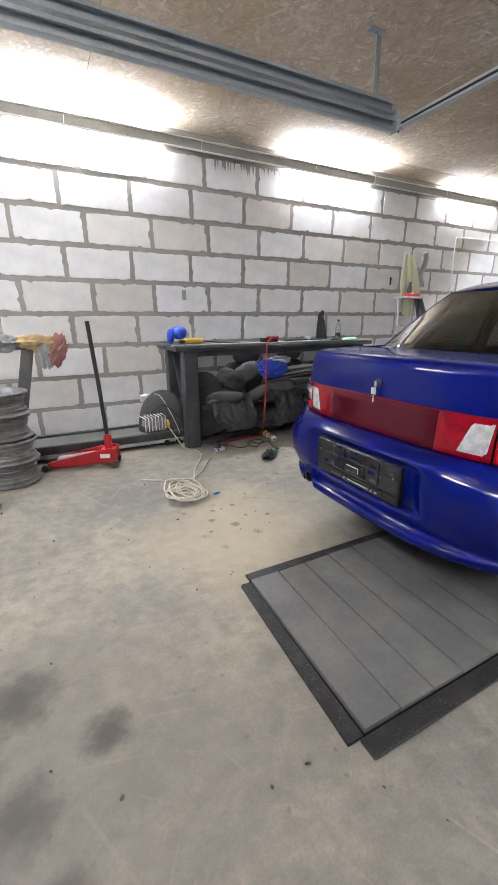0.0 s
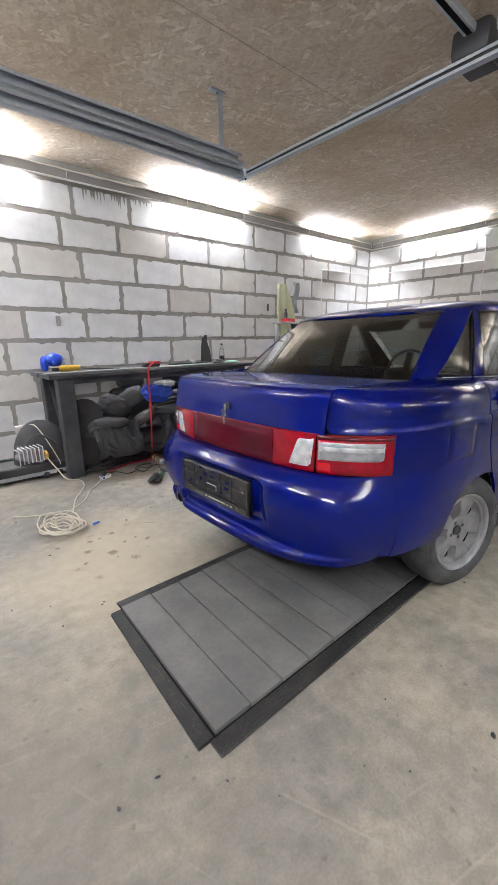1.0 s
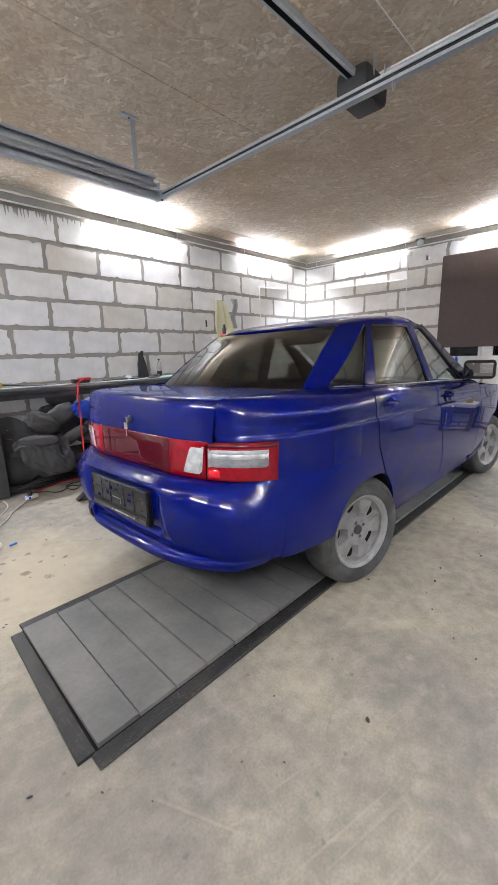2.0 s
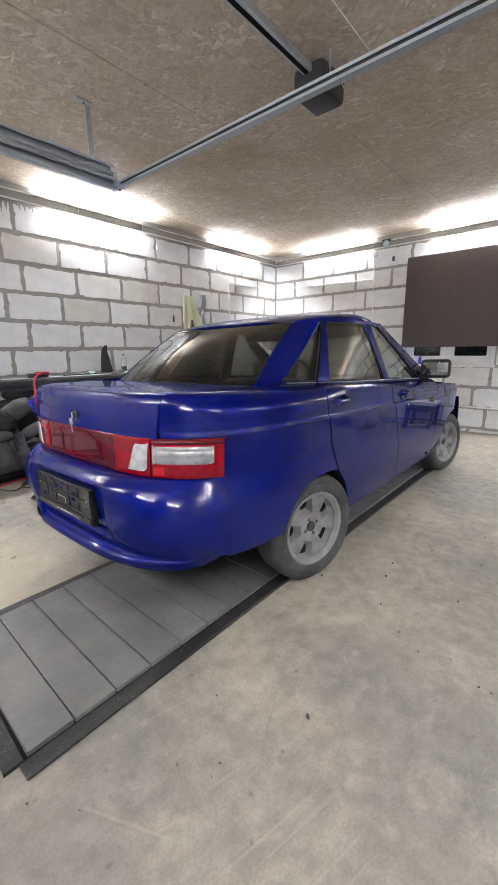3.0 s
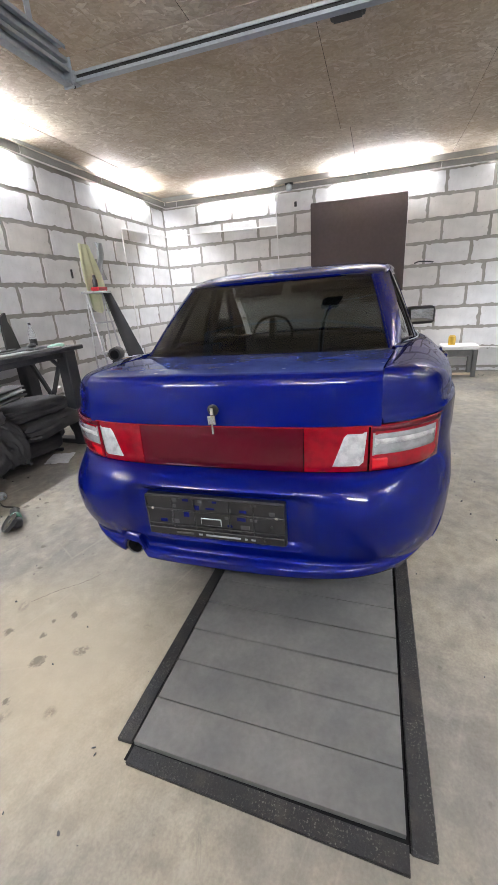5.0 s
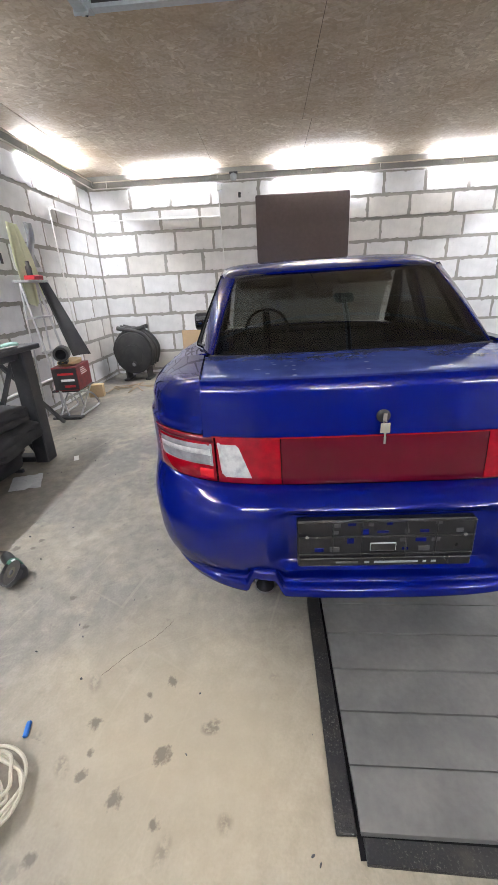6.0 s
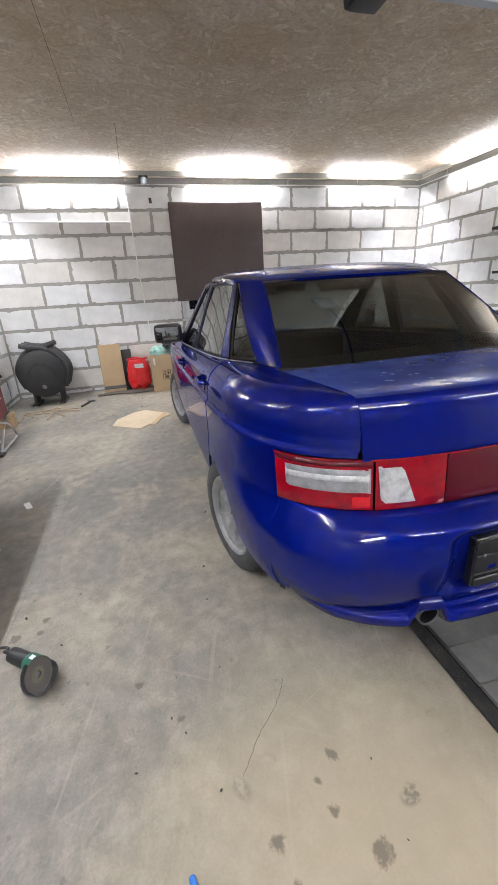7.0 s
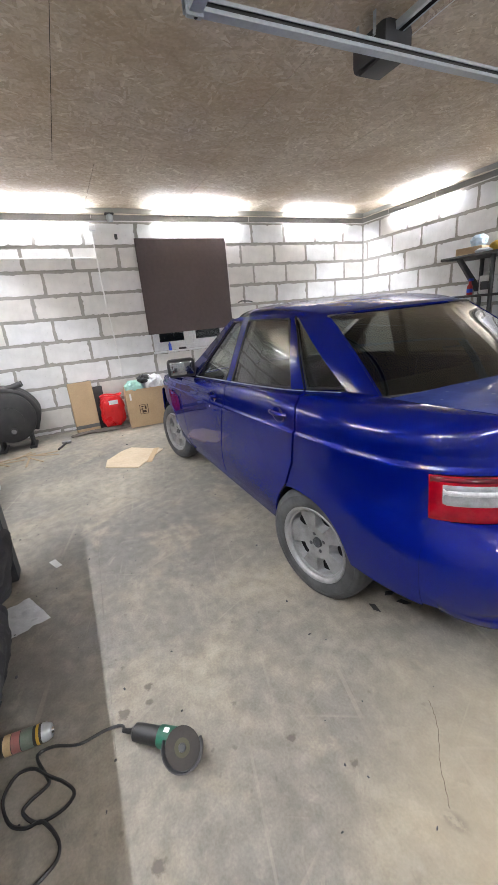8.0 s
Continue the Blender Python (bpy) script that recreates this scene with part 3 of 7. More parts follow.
def open_lamp(x, y, rz):
    """The same tube on a plain batten, over the garage door."""
    lamp = thing("tube_lamp", "bare white lamp tube on the wall over the garage door", "lamp", (x, y, 2.66), rz, "door wall tube lamps")
    part("batten", box((-0.61, -0.022, -0.020), (0.61, -0.001, 0.020), 0.004), M_WHITE, lamp)
    part("tube", lathe([(0.0125, -0.585), (0.0125, 0.585)], 12, Matrix.Translation((0, -0.044, 0)) @ Matrix.Rotation(radians(90), 4, "Y")), M_DOORTUBE, lamp, "glowing tube")
    for k in (-1, 1):
        part("end_cap", box((k * 0.6 - 0.014, -0.060, -0.016), (k * 0.6 + 0.014, -0.020, 0.016), 0.004), M_WHITE, lamp)
    return lamp


# those next to the end corners are set dimmer, so the corners don't burn out
for x, glow in ((-1.53, M_TUBE), (1.10, M_TUBE), (3.61, M_CORNERTUBE)):
    tube_lamp(x, YN - 0.005, 0, glow)
for y, glow in ((1.72, M_CORNERTUBE), (-0.47, M_TUBE), (-2.63, M_CORNERTUBE)):
    tube_lamp(XE - 0.005, y, -90, glow)
for x, glow in ((3.46, M_CORNERTUBE), (0.96, M_TUBE), (-1.54, M_TUBE)):
    tube_lamp(x, YS + 0.005, 180, glow)
# unseen; mounted without a cove, so they light the room directly
for y in (1.72, -0.35, -2.5):
    open_lamp(XW + 0.001, y, 90)

# ---- inspection pit cover ----
pit = thing("pit_cover", "grey painted plank cover over the inspection pit in dark steel angles", "pit cover", (0, 0, 0))
PX0, PX1, PY0, PY1 = -1.440, 2.42, -0.662, 0.158
part("steel_angle", box((-1.435, PY1 + 0.004, 0.0), (PX1, PY1 + 0.058, 0.014), 0.003), M_PITSTEEL, pit)
part("steel_angle", box((-1.485, PY0 - 0.066, 0.0), (PX1, PY0 - 0.003, 0.014), 0.003), M_PITSTEEL, pit)
part("steel_angle", prism([(-1.490, PY1 - 0.010), (-1.527, -0.660), (-1.470, -0.660), (-1.440, PY1 - 0.010)], 0.0, 0.013), M_PITSTEEL, pit)
part("steel_angle", box((PX1, PY0 - 0.07, 0.0), (PX1 + 0.06, PY1 + 0.058, 0.013), 0.003), M_PITSTEEL, pit)
# near-black sheet paints the shade in the gaps round the planks
part("joist", box((-1.48, PY0 - 0.004, 0.001), (PX1, PY1 + 0.004, 0.0045), 0), M_DARK, pit)
x, i = PX0 + 0.003, 0
while x < PX1 - 0.05:
    w = 0.156 + 0.003 * math.sin(i * 2.3)
    k0 = k1 = 0.022
    h = 0.024 + 0.003 * math.sin(i * 5.1)
    o = [(x + 0.003, PY1 - 0.006), (x + 0.003 - k0, PY0 + 0.008), (x + w - 0.003 - k1, PY0 + 0.008), (x + w - 0.003, PY1 - 0.006)]
    part("plank", prism(o, 0.005, h), M_PLANK, pit)
    x, i = x + w, i + 1

# ---- the car ----
car = thing("car", "glossy dark blue four-door sedan standing over the pit cover", "car", (0, 0, 0))
LEAN = 0.6
car.matrix_basis = pose(0, 0, 0, -LEAN, 0, 0)
MID = (0.9, 0, 0.75)
R_AX, F_AX = 0.0, 2.585

Z_LOW = [0.24, 0.30, 0.36, 0.45, 0.55, 0.65, 0.75, 0.85, 0.925, 0.942]
# a narrow ledge runs along the side at lamp height
Z_SIDE = [0.24, 0.30, 0.36, 0.45, 0.55, 0.65, 0.75, 0.85, 0.900, 0.907, 0.917, 0.923, 0.942]
W_SIDE = [0.80, 0.818, 0.838, 0.856, 0.866, 0.872, 0.875, 0.8768, 0.8775, 0.8765, 0.8665, 0.8650, 0.8630]
X_LOW = [-0.84, -0.85, -0.86, -0.87, -0.872, -0.872, -0.870, -0.866, -0.861, -0.859]
# above the crease one arc rolls over to the deck
Z_ARC = 0.952 + 0.118 * np.sin(np.linspace(0, math.pi / 2, 200))
T_ARC = (Z_ARC - 0.952) / 0.118
(Z_A, W_A), (_, X_A) = smooth_table(Z_SIDE, W_SIDE, 600), smooth_table(Z_LOW, X_LOW, 600)
Z_S = np.concatenate([Z_A, Z_ARC])
W_S = np.concatenate([W_A, 0.69 + 0.172 * (1 - T_ARC ** 2.4) ** (1 / 2.4)])
X_S = np.concatenate([X_A, -0.715 - 0.142 * (1 - T_ARC ** 4) ** 0.25])


def width_at(z):
    return float(np.interp(z, Z_S, W_S))


def rear_at(z):
    return float(np.interp(z, Z_S, X_S))


XC, NREAR = 0.30, 4.0
_th = np.linspace(0, math.pi / 2, 4000)
_px, _py = XC - 1.165 * np.cos(_th) ** 0.5, 0.872 * np.sin(_th) ** 0.5
_arc = np.concatenate([[0], np.cumsum(np.hypot(np.diff(_px), np.diff(_py)))])


def th_of(f):
    return float(np.interp(f, _arc, _th))


def f_of_y(y):
    return float(np.interp(y, _py, _arc))


def f_of_x(x):
    return float(np.interp(x, _px, _arc))


def wrap(f, z, out=0.0, w=None, xr=None):
    """The body's outline at height z, f metres round from the rear centre; out swells it."""
    zl = min(z, 0.952)
    w = (width_at(zl) if w is None else w) + out
    xr = (rear_at(zl) if xr is None else xr) - out
    t = th_of(abs(f))
    c = Vector((XC - (XC - xr) * math.cos(t) ** 0.5, w * math.sin(t) ** 0.5, z))
    if z > 0.952:
        k = min(1.0, max(0.0, (c.x + 0.803) / 0.148))
        ex = lerp(-0.752, -0.655, k)
        e = Vector((ex, lid_half(ex) + 0.004, z))
        c = e.lerp(c, roll(z))
    c.y = math.copysign(c.y, f)
    return c


def lid_half(x):
    return 0.566 + 0.058 * max(0.0, min(1.0, (x + 0.78) / 0.50))


def roll(z):
    """How far out the shoulder still stands at height z: 1 at the crease, 0 at the top."""
    t = min(1.0, max(0.0, (z - 0.952) / 0.118))
    return (1 - t ** 2.4) ** (1 / 2.4)


def top_edge(x):
    """Where the shoulder ends: at the boot lid, then at the foot of the side glass."""
    return float(np.interp(x, [-0.66, -0.29, -0.25, -0.06, 0.13, 0.25, 0.5, 1.4, 1.9, 2.6, 3.3], [lid_half(-0.66) + 0.004, lid_half(-0.29) + 0.004, 0.636, 0.676, 0.738, 0.764, 0.780, 0.784, 0.760, 0.74, 0.60]))


def side(x, z):
    """Half width of the body at x, z."""
    low = side_low(x, min(z, 0.952))
    return lerp(top_edge(x), low, roll(z)) if z > 0.952 else low


N_TABLE = smooth_table([0.24, 0.34, 0.46, 0.58, 0.74, 0.80], [4.6, 5.0, 5.5, 5.4, NREAR + 0.02, NREAR])


def n_rear(z):
    """How square the tail is in plan: fuller at bumper height than at the lamps."""
    return float(np.interp(z, *N_TABLE))


def side_low(x, z):
    w = width_at(z)
    if x < XC:
        r, n = min(1, (XC - x) / (XC - rear_at(z))), n_rear(z)
        return w * (1 - r ** n) ** (1 / n)
    if x > 1.5:
        r = min(1, (x - 1.5) / (3.47 - 1.5))
        return w * (1 - r ** 3.6) ** (1 / 3.6)
    return w


def belt(x):
    return 1.078 - 0.040 * max(-0.2, x)


def drop(x, z):
    """Lets the shoulder fall towards the front."""
    return z - max(0.0, 0.042 * (x + 0.25)) * min(1.0, max(0.0, (z - 0.6) / 0.45))


def on_side(s, x, z, out=0.0):
    return Vector((x, s * (side(x, z) + out), drop(x, z)))


def arch(x, xc, hw=0.315, hz=0.325):
    r = abs(x - xc) / hw
    return 0.285 + hz * (1 - r ** 2.6) ** (1 / 2.6) if r < 1 else 0.0


def seam_r(z):
    return float(np.interp(z, [0.33, 0.38, 0.5, 0.6, 0.75, 0.9, 1.0, 1.05, 1.075], [0.318, 0.305, 0.225, 0.13, 0.045, 0.015, 0.020, 0.060, 0.105]))


def seam_m(z):
    return float(np.interp(z, [0.33, 0.5, 0.7, 0.9, 1.0, 1.07], [1.10, 1.06, 0.985, 0.91, 0.885, 0.93]))


def seam_f(z):
    return 1.93 - 0.12 * max(0.0, (0.5 - z))


GAP = 0.0050


def body_panel(name, s, left, right, low, high, nu, nv, parent, label="", material=None, thick=0.014):
    def fn(u, v):
        v = math.sin(0.5 * math.pi * v) * 0.6 + 0.4 * v
        z = lerp(0.5, 1.0, v)
        for _ in range(5):
            x = lerp(left(z), right(z), u)
            z = lerp(low(x), high(x), v)
        return on_side(s, x, z)
    return part(name, sheet(fn, nu, nv, thick, MID), material or M_PAINT, parent, label)


def quarter_low(x):
    return max(0.385 if x < -0.25 else 0.33, arch(x, -0.02))


def front_low(x):
    return max(0.30 if x < F_AX else 0.33, arch(x, F_AX, 0.335, 0.335))


doors = {}
for s in (-1, 1):
    # rear wing: round the corner above the lamps, then along the side
    f0, f1 = f_of_y(0.5695), f_of_x(-0.655)
    part("rear_wing_corner", sheet(lambda u, v: wrap(s * lerp(f0, f1, u), lerp(0.897, 1.070, math.sin(0.5 * math.pi * v))), 24, 40, 0.012, MID), M_PAINT, car)
    body_panel("rear_wing", s, lambda z: -0.653, lambda z: seam_r(z) - GAP, quarter_low, lambda x: 1.070, 46, 120, car)
    part("wing_flange", sheet(lambda u, v: on_side(s, lerp(-0.70, -0.640, u), lerp(0.395, 0.735, v), -0.003), 4, 8, 0.004, MID), M_PAINT, car)
    # doors
    for name, l, r in (("rear_door", lambda z: seam_r(z) + GAP * (2.4 if s > 0 else 1.2), lambda z: seam_m(z) - GAP), ("front_door", lambda z: seam_m(z) + GAP, lambda z: seam_f(z) - GAP)):
        d = body_panel(name, s, l, r, lambda x: 0.335, lambda x: 1.0695, 26, 120, car)
        doors[name, s] = d
    body_panel("front_wing", s, lambda z: seam_f(z) + GAP, lambda z: 3.25, front_low, lambda x: 1.02 - 0.06 * max(0, x - 2.2), 40, 16, car)
    # sill under the doors
    part("sill", sheet(lambda u, v: on_side(s, lerp(0.28, 2.27, u), lerp(0.255, 0.330, v), -0.012), 20, 4, 0.01, MID), M_PAINT, car)
    # wheel arch liners
    for xc in (-0.02, F_AX):
        def liner(u, v, xc=xc):
            a = lerp(0.10, math.pi - 0.42, u)
            return (xc + 0.34 * math.cos(a), s * lerp(0.50, 0.835, v), 0.29 + 0.35 * math.sin(a))
        part("wheel_arch_liner", sheet(liner, 16, 2, 0.004), M_DARK, car)
    part("mud_flap", box((0.255, s * 0.70, 0.22), (0.27, s * 0.845, 0.40), 0.004), M_BLACK, car)

# bumper: swollen wrap with a lower lip
B_Z = [0.328, 0.336, 0.352, 0.372, 0.383, 0.390, 0.402, 0.430, 0.50, 0.60, 0.650, 0.690, 0.712, 0.726, 0.730]
B_O = [0.060, 0.094, 0.104, 0.100, 0.088, 0.072, 0.066, 0.072, 0.090, 0.106, 0.107, 0.094, 0.068, 0.035, 0.000]
BZ_S, BO_S = smooth_table(B_Z, B_O, 900)
FB = f_of_x(-0.654)


X_SEAM = -0.654


@functools.lru_cache(maxsize=None)
def bumper_plan(z, plain):
    """Half width, rear end and squareness of the bumper at height z, so that it meets the wing flush."""
    out = float(np.interp(z, [0.328, 0.45, 0.55], [0.050, 0.078, 0.098])) if plain and z < 0.55 else float(np.interp(z, BZ_S, BO_S))
    w, xr = width_at(min(z, 0.73)), -0.872 - out
    r, want = (XC - X_SEAM) / (XC - xr), min(0.985, side_low(X_SEAM, min(z, 0.73)) / w)
    lo, hi = 2.0, 14.0
    for _ in range(40):
        n = 0.5 * (lo + hi)
        lo, hi = (n, hi) if (1 - r ** n) ** (1 / n) < want else (lo, n)
    return w, xr, n, math.acos(r ** (n / 2))


def bumper_point(f, z):
    g = abs(f) / FB
    fade = min(1.0, max(0.0, (g - 0.78) / 0.22))
    fade = fade * fade * (3 - 2 * fade)
    x = y = 0.0
    for plain, share in ((False, 1 - fade), (True, fade)):
        w, xr, n, t_end = bumper_plan(z, plain)
        t = t_end * th_of(abs(f)) / th_of(FB)
        x += share * (XC - (XC - xr) * math.cos(t) ** (2 / n))
        y += share * w * math.sin(t) ** (2 / n)
    zz = z + (0.012 * (1 - min(1, y / 0.7) ** 2) + 0.050 * max(0.0, (g - 0.78) / 0.22) ** 1.3) * max(0, (0.5 - z) / 0.165)
    # the lip bows in towards the corners
    low = min(1.0, max(0.0, (0.50 - z) / 0.14))
    x += 0.026 * low * min(1.0, y / 0.60) ** 2 * (1 - fade)
    # recess for the number plate
    if abs(y) < 0.385 and 0.445 < z < 0.690:
        e = min(1, (0.385 - y) / 0.085) * min(1, (z - 0.445) / 0.04) * min(1, (0.690 - z) / 0.035)
        x += 0.034 * (e * e * (3 - 2 * e))
    # the lip is cut away above the exhaust tip
    c = max(0.0, 1 - abs(math.copysign(y, f) - 0.385) / 0.062)
    zz += 0.060 * min(1, c * 2.6) * max(0.0, min(1.0, (0.45 - z) / 0.06))
    return Vector((x, math.copysign(y, f), zz))


part("rear_bumper", sheet(lambda u, v: bumper_point(lerp(-FB, FB, u), float(np.interp(v * (len(B_Z) - 1) * 1.0, range(len(B_Z)), B_Z))), 144, 60, 0.012, MID), M_PAINT, car)

# lamp band: boot lid part and wing parts
L0, L1 = 0.734, 0.892


def lamp_patch(name, fa, fb, z0, z1, material, out=0.010, n=10, label="", thick=0.03, slant=(0, 0), parent=None):
    def fn(u, v):
        z = lerp(z0, z1, v)
        f = lerp(fa + slant[0] * v, fb + slant[1] * v, u)
        e = min(1, 4 * min(u, 1 - u) * abs(fb - fa) / 0.06, 4 * min(v, 1 - v) * (z1 - z0) / 0.05)
        return wrap(f, z, out - 0.005 * (1 - e) ** 2)
    return part(name, sheet(fn, n, 8, thick, MID), material, parent or car, label)


FS_ = f_of_y(0.525)
FO = f_of_x(-0.640)
for s in (-1, 1):
    lamp = lamp_patch("tail_lamp", s * (FS_ + 0.004), s * FO, L0, L1, M_RED, 0.008, 16, "red and clear tail lamp")
    lamp_patch("reversing_lens", s * (FS_ + 0.010), s * (FO - 0.035), 0.790, 0.868, M_SMOKE, 0.0115, 14, "smoked clear lens", 0.01, parent=lamp)
    lamp_patch("lens_rib", s * (FS_ + 0.014), s * (FO - 0.042), 0.826, 0.852, M_LENS, 0.014, 14, "clear rib", 0.01, parent=lamp)
    lamp_patch("upper_band", s * (FS_ + 0.006), s * (FO - 0.004), 0.8705, 0.891, M_DEEPRED, 0.0105, 16, "dark red upper lens", 0.006, parent=lamp)
    for k in range(5):
        lamp_patch("lens_line", s * (FS_ + 0.016), s * (FO - 0.060), 0.7965 + 0.0062 * k, 0.7990 + 0.0062 * k, M_LENS, 0.0135, 12, "fine clear rib", 0.004, parent=lamp)
    lamp_patch("reflector_square", s * (FS_ + 0.012), s * (FS_ + 0.070), 0.742, 0.784, M_BRIGHTRED, 0.0105, 4, "bright red reflector", 0.004, parent=lamp)
    inner = lamp_patch("lid_lamp", s * 0.315, s * (FS_ - 0.003), L0, L1, M_RED, 0.008, 10, "red lamp with a clear slanted lens")
    lamp_patch("clear_lens", s * 0.402, s * (FS_ - 0.020), 0.752, 0.874, M_LENS, 0.0115, 8, "frosted clear lens", 0.01, (s * 0.045, s * 0.010), inner)
tb = bmesh.new()
add_tube(tb, [wrap(f, L1 + 0.001, 0.006) for f in np.linspace(-FO, FO, 60)], 0.0028, 6)
part("lamp_edge", tb, M_RED, car, "glossy red edge over the lamps")
lamp_patch("lid_panel", -0.312, 0.312, L0, L1, M_DEEPRED, 0.008, 24, "dark red reflector panel")

# boot lid: rear face, rounded edge, deck
LID = [(0.892, -0.864), (0.93, -0.8595), (0.97, -0.8525), (1.01, -0.8435), (1.036, -0.836), (1.052, -0.828), (1.063, -0.816), (1.0695, -0.797), (1.0722, -0.74), (1.0718, -0.60), (1.0708, -0.50), (1.069, -0.40), (1.066, -0.315)]


def lid_point(u, v):
    k = v * (len(LID) - 1)
    z, x = float(np.interp(k, range(len(LID)), [a for a, _ in LID])), float(np.interp(k, range(len(LID)), [b for _, b in LID]))
    y = lerp(-1, 1, u) * lid_half(x)
    bow = 0.040 * abs(2 * u - 1) ** 2.6 * (1 - max(0, v - 0.5) * 1.2)
    return (x + bow, y, z - 0.002 * (2 * u - 1) ** 2 * (v > 0.55))


lid = part("boot_lid", sheet(lid_point, 40, 36, 0.012, MID), M_DUSTLIT, car)
lock = part("lock", lathe([(0.0, 0.0), (0.020, 0.001), (0.021, 0.006), (0.014, 0.010), (0.0, 0.010)], 18, Matrix.Translation((-0.858, 0.004, 0.952)) @ Matrix.Rotation(radians(-90), 4, "Y"), False), M_BLACK, lid, "black key lock")
kb = bmesh.new()
add_box(kb, (-0.882, -0.004, 0.935), (-0.868, 0.010, 0.965), 0.002)
add_box(kb, (-0.890, -0.012, 0.905), (-0.886, 0.018, 0.938), 0.006)
add_box(kb, (-0.889, -0.001, 0.870), (-0.886, 0.006, 0.908), 0.001)
part("key", kb, M_CHROME, lid, "steel key hanging in the lock")

# plate holder
M_HOLDER = worn("glossy_black_holder", (0.0075, 0.0078, 0.010), (0.025, 0.025, 0.027), 0.32, scale=20)
M_SLOT = worn("worn_slot_plastic", (0.06, 0.06, 0.065), (0.12, 0.12, 0.12), 0.6)
plate = part("plate_holder", box((-0.969, -0.265, 0.485), (-0.940, 0.275, 0.655), 0.004), M_HOLDER, car, "black empty number plate holder")
pb = bmesh.new()
add_box(pb, (-0.977, -0.26, 0.490), (-0.972, 0.27, 0.520), 0.002)
part("name_strip", pb, M_HOLDER, plate)
rng = random.Random(4)
for row, cz in enumerate((0.548, 0.580, 0.612, 0.640)):
    for k in range(9):
        cx = -0.215 + 0.054 * k + rng.uniform(-0.012, 0.012)
        if rng.random() < 0.30 or (abs(cx - 0.01) < 0.06 and cz < 0.59):
            continue
        w_, h_ = rng.uniform(0.007, 0.018), rng.uniform(0.004, 0.010)
        cb = box((-0.9705, cx - w_, cz - h_), (-0.9685, cx + w_, cz + h_), 0.0008)
        part("clip_slot", cb, M_PAINT if rng.random() < 0.7 else M_SLOT, plate)
for zr in (0.532, 0.597, 0.650):
    part("holder_rib", box((-0.975, -0.262, zr - 0.0025), (-0.969, 0.272, zr + 0.0025), 0.001), M_HOLDER, plate)
for yr in (-0.262, -0.15, -0.06, 0.075, 0.165, 0.272):
    part("holder_rib", box((-0.974, yr - 0.002, 0.522), (-0.969, yr + 0.002, 0.652), 0.001), M_HOLDER, plate)
for y in (-0.235, 0.245):
    part("screw", lathe([(0.0, 0), (0.007, 0), (0.006, 0.004), (0, 0.005)], 10, Matrix.Translation((-0.972, y, 0.60)) @ Matrix.Rotation(radians(-90), 4, "Y"), False), M_CHROME, plate)
for a, b in ((-0.155, -0.14), (-0.125, -0.115), (-0.10, 0.035), (0.05, 0.065), (0.085, 0.155)):
    part("marking", box((-0.9785, a, 0.501), (-0.977, b, 0.508), 0), M_PLANK if a > 0.07 else M_ZINC, plate, "plain pale bar")
part("label_frame", box((-0.976, -0.03, 0.545), (-0.972, 0.05, 0.575), 0.002), M_ZINC, plate, "small pale framed label")
part("label_field", box((-0.9775, -0.0275, 0.5475), (-0.976, 0.0475, 0.5725), 0.001), M_BLACK, plate)
eb = bmesh.new()
add_lathe(eb, [(0.036, 0.0), (0.036, 0.30), (0.032, 0.30), (0.032, 0.002)], 20, Matrix.Translation((-0.945, 0.385, 0.388)) @ Matrix.Rotation(radians(90), 4, "Y"), False)
tip = part("exhaust_tip", eb, M_STACK, car, "dull steel exhaust tip")
part("exhaust_bore", lathe([(0.0, 0.060), (0.0300, 0.058), (0.0312, 0.004)], 20, Matrix.Translation((-0.945, 0.385, 0.388)) @ Matrix.Rotation(radians(90), 4, "Y"), False), M_DARK, tip)

# greenhouse
GLASS_FOOT = smooth_table([-0.3, -0.06, 0.13, 0.30, 0.55, 1.0, 1.4, 1.9], [0.618, 0.669, 0.728, 0.757, 0.771, 0.777, 0.775, 0.752])
GLASS_TOP = smooth_table([-0.1, 0.25, 0.45, 0.65, 0.95, 1.25, 1.7], [0.53, 0.570, 0.604, 0.627, 0.640, 0.632, 0.58])


def glass_y(x, z):
    t = (z - 1.05) / 0.35
    yb, yt = float(np.interp(x, *GLASS_FOOT)), float(np.interp(x, *GLASS_TOP))
    return lerp(yb, yt, t) + 0.02 * max(0, t * (1 - t))


def on_glass(s, x, z, out=0.0):
    return Vector((x, s * (glass_y(x, z) + out), z))


def quad_sheet(corners, s, out, n=8):
    """A patch of the side glass between four (x, z) corners: bottom left, bottom right, top right, top left."""
    a, b, c, d = corners
    def fn(u, v):
        x = lerp(lerp(a[0], b[0], u), lerp(d[0], c[0], u), v)
        z = lerp(lerp(a[1], b[1], u), lerp(d[1], c[1], u), v)
        return on_glass(s, x, z, out)
    return fn


def pillar(name, s, line_a, line_b, out, parent, material, thick=0.02, n=10):
    def fn(u, v):
        p = [Vector(q) for q in line_a], [Vector(q) for q in line_b]
        k = v * (len(line_a) - 1)
        i = min(int(k), len(line_a) - 2)
        a, b = p[0][i].lerp(p[0][i + 1], k - i), p[1][i].lerp(p[1][i + 1], k - i)
        q = a.lerp(b, u)
        return on_glass(s, q.x, q.y, out)
    return part(name, sheet(fn, 3, n, thick, MID), material, parent)


def seal(name, s, loop, out, r, parent, material, closed=True):
    b = bmesh.new()
    pts = [on_glass(s, x, z, out) for x, z in loop]
    add_tube(b, pts + (pts[:2] if closed else []), r, 6, not closed)
    return part(name, b, material, parent)


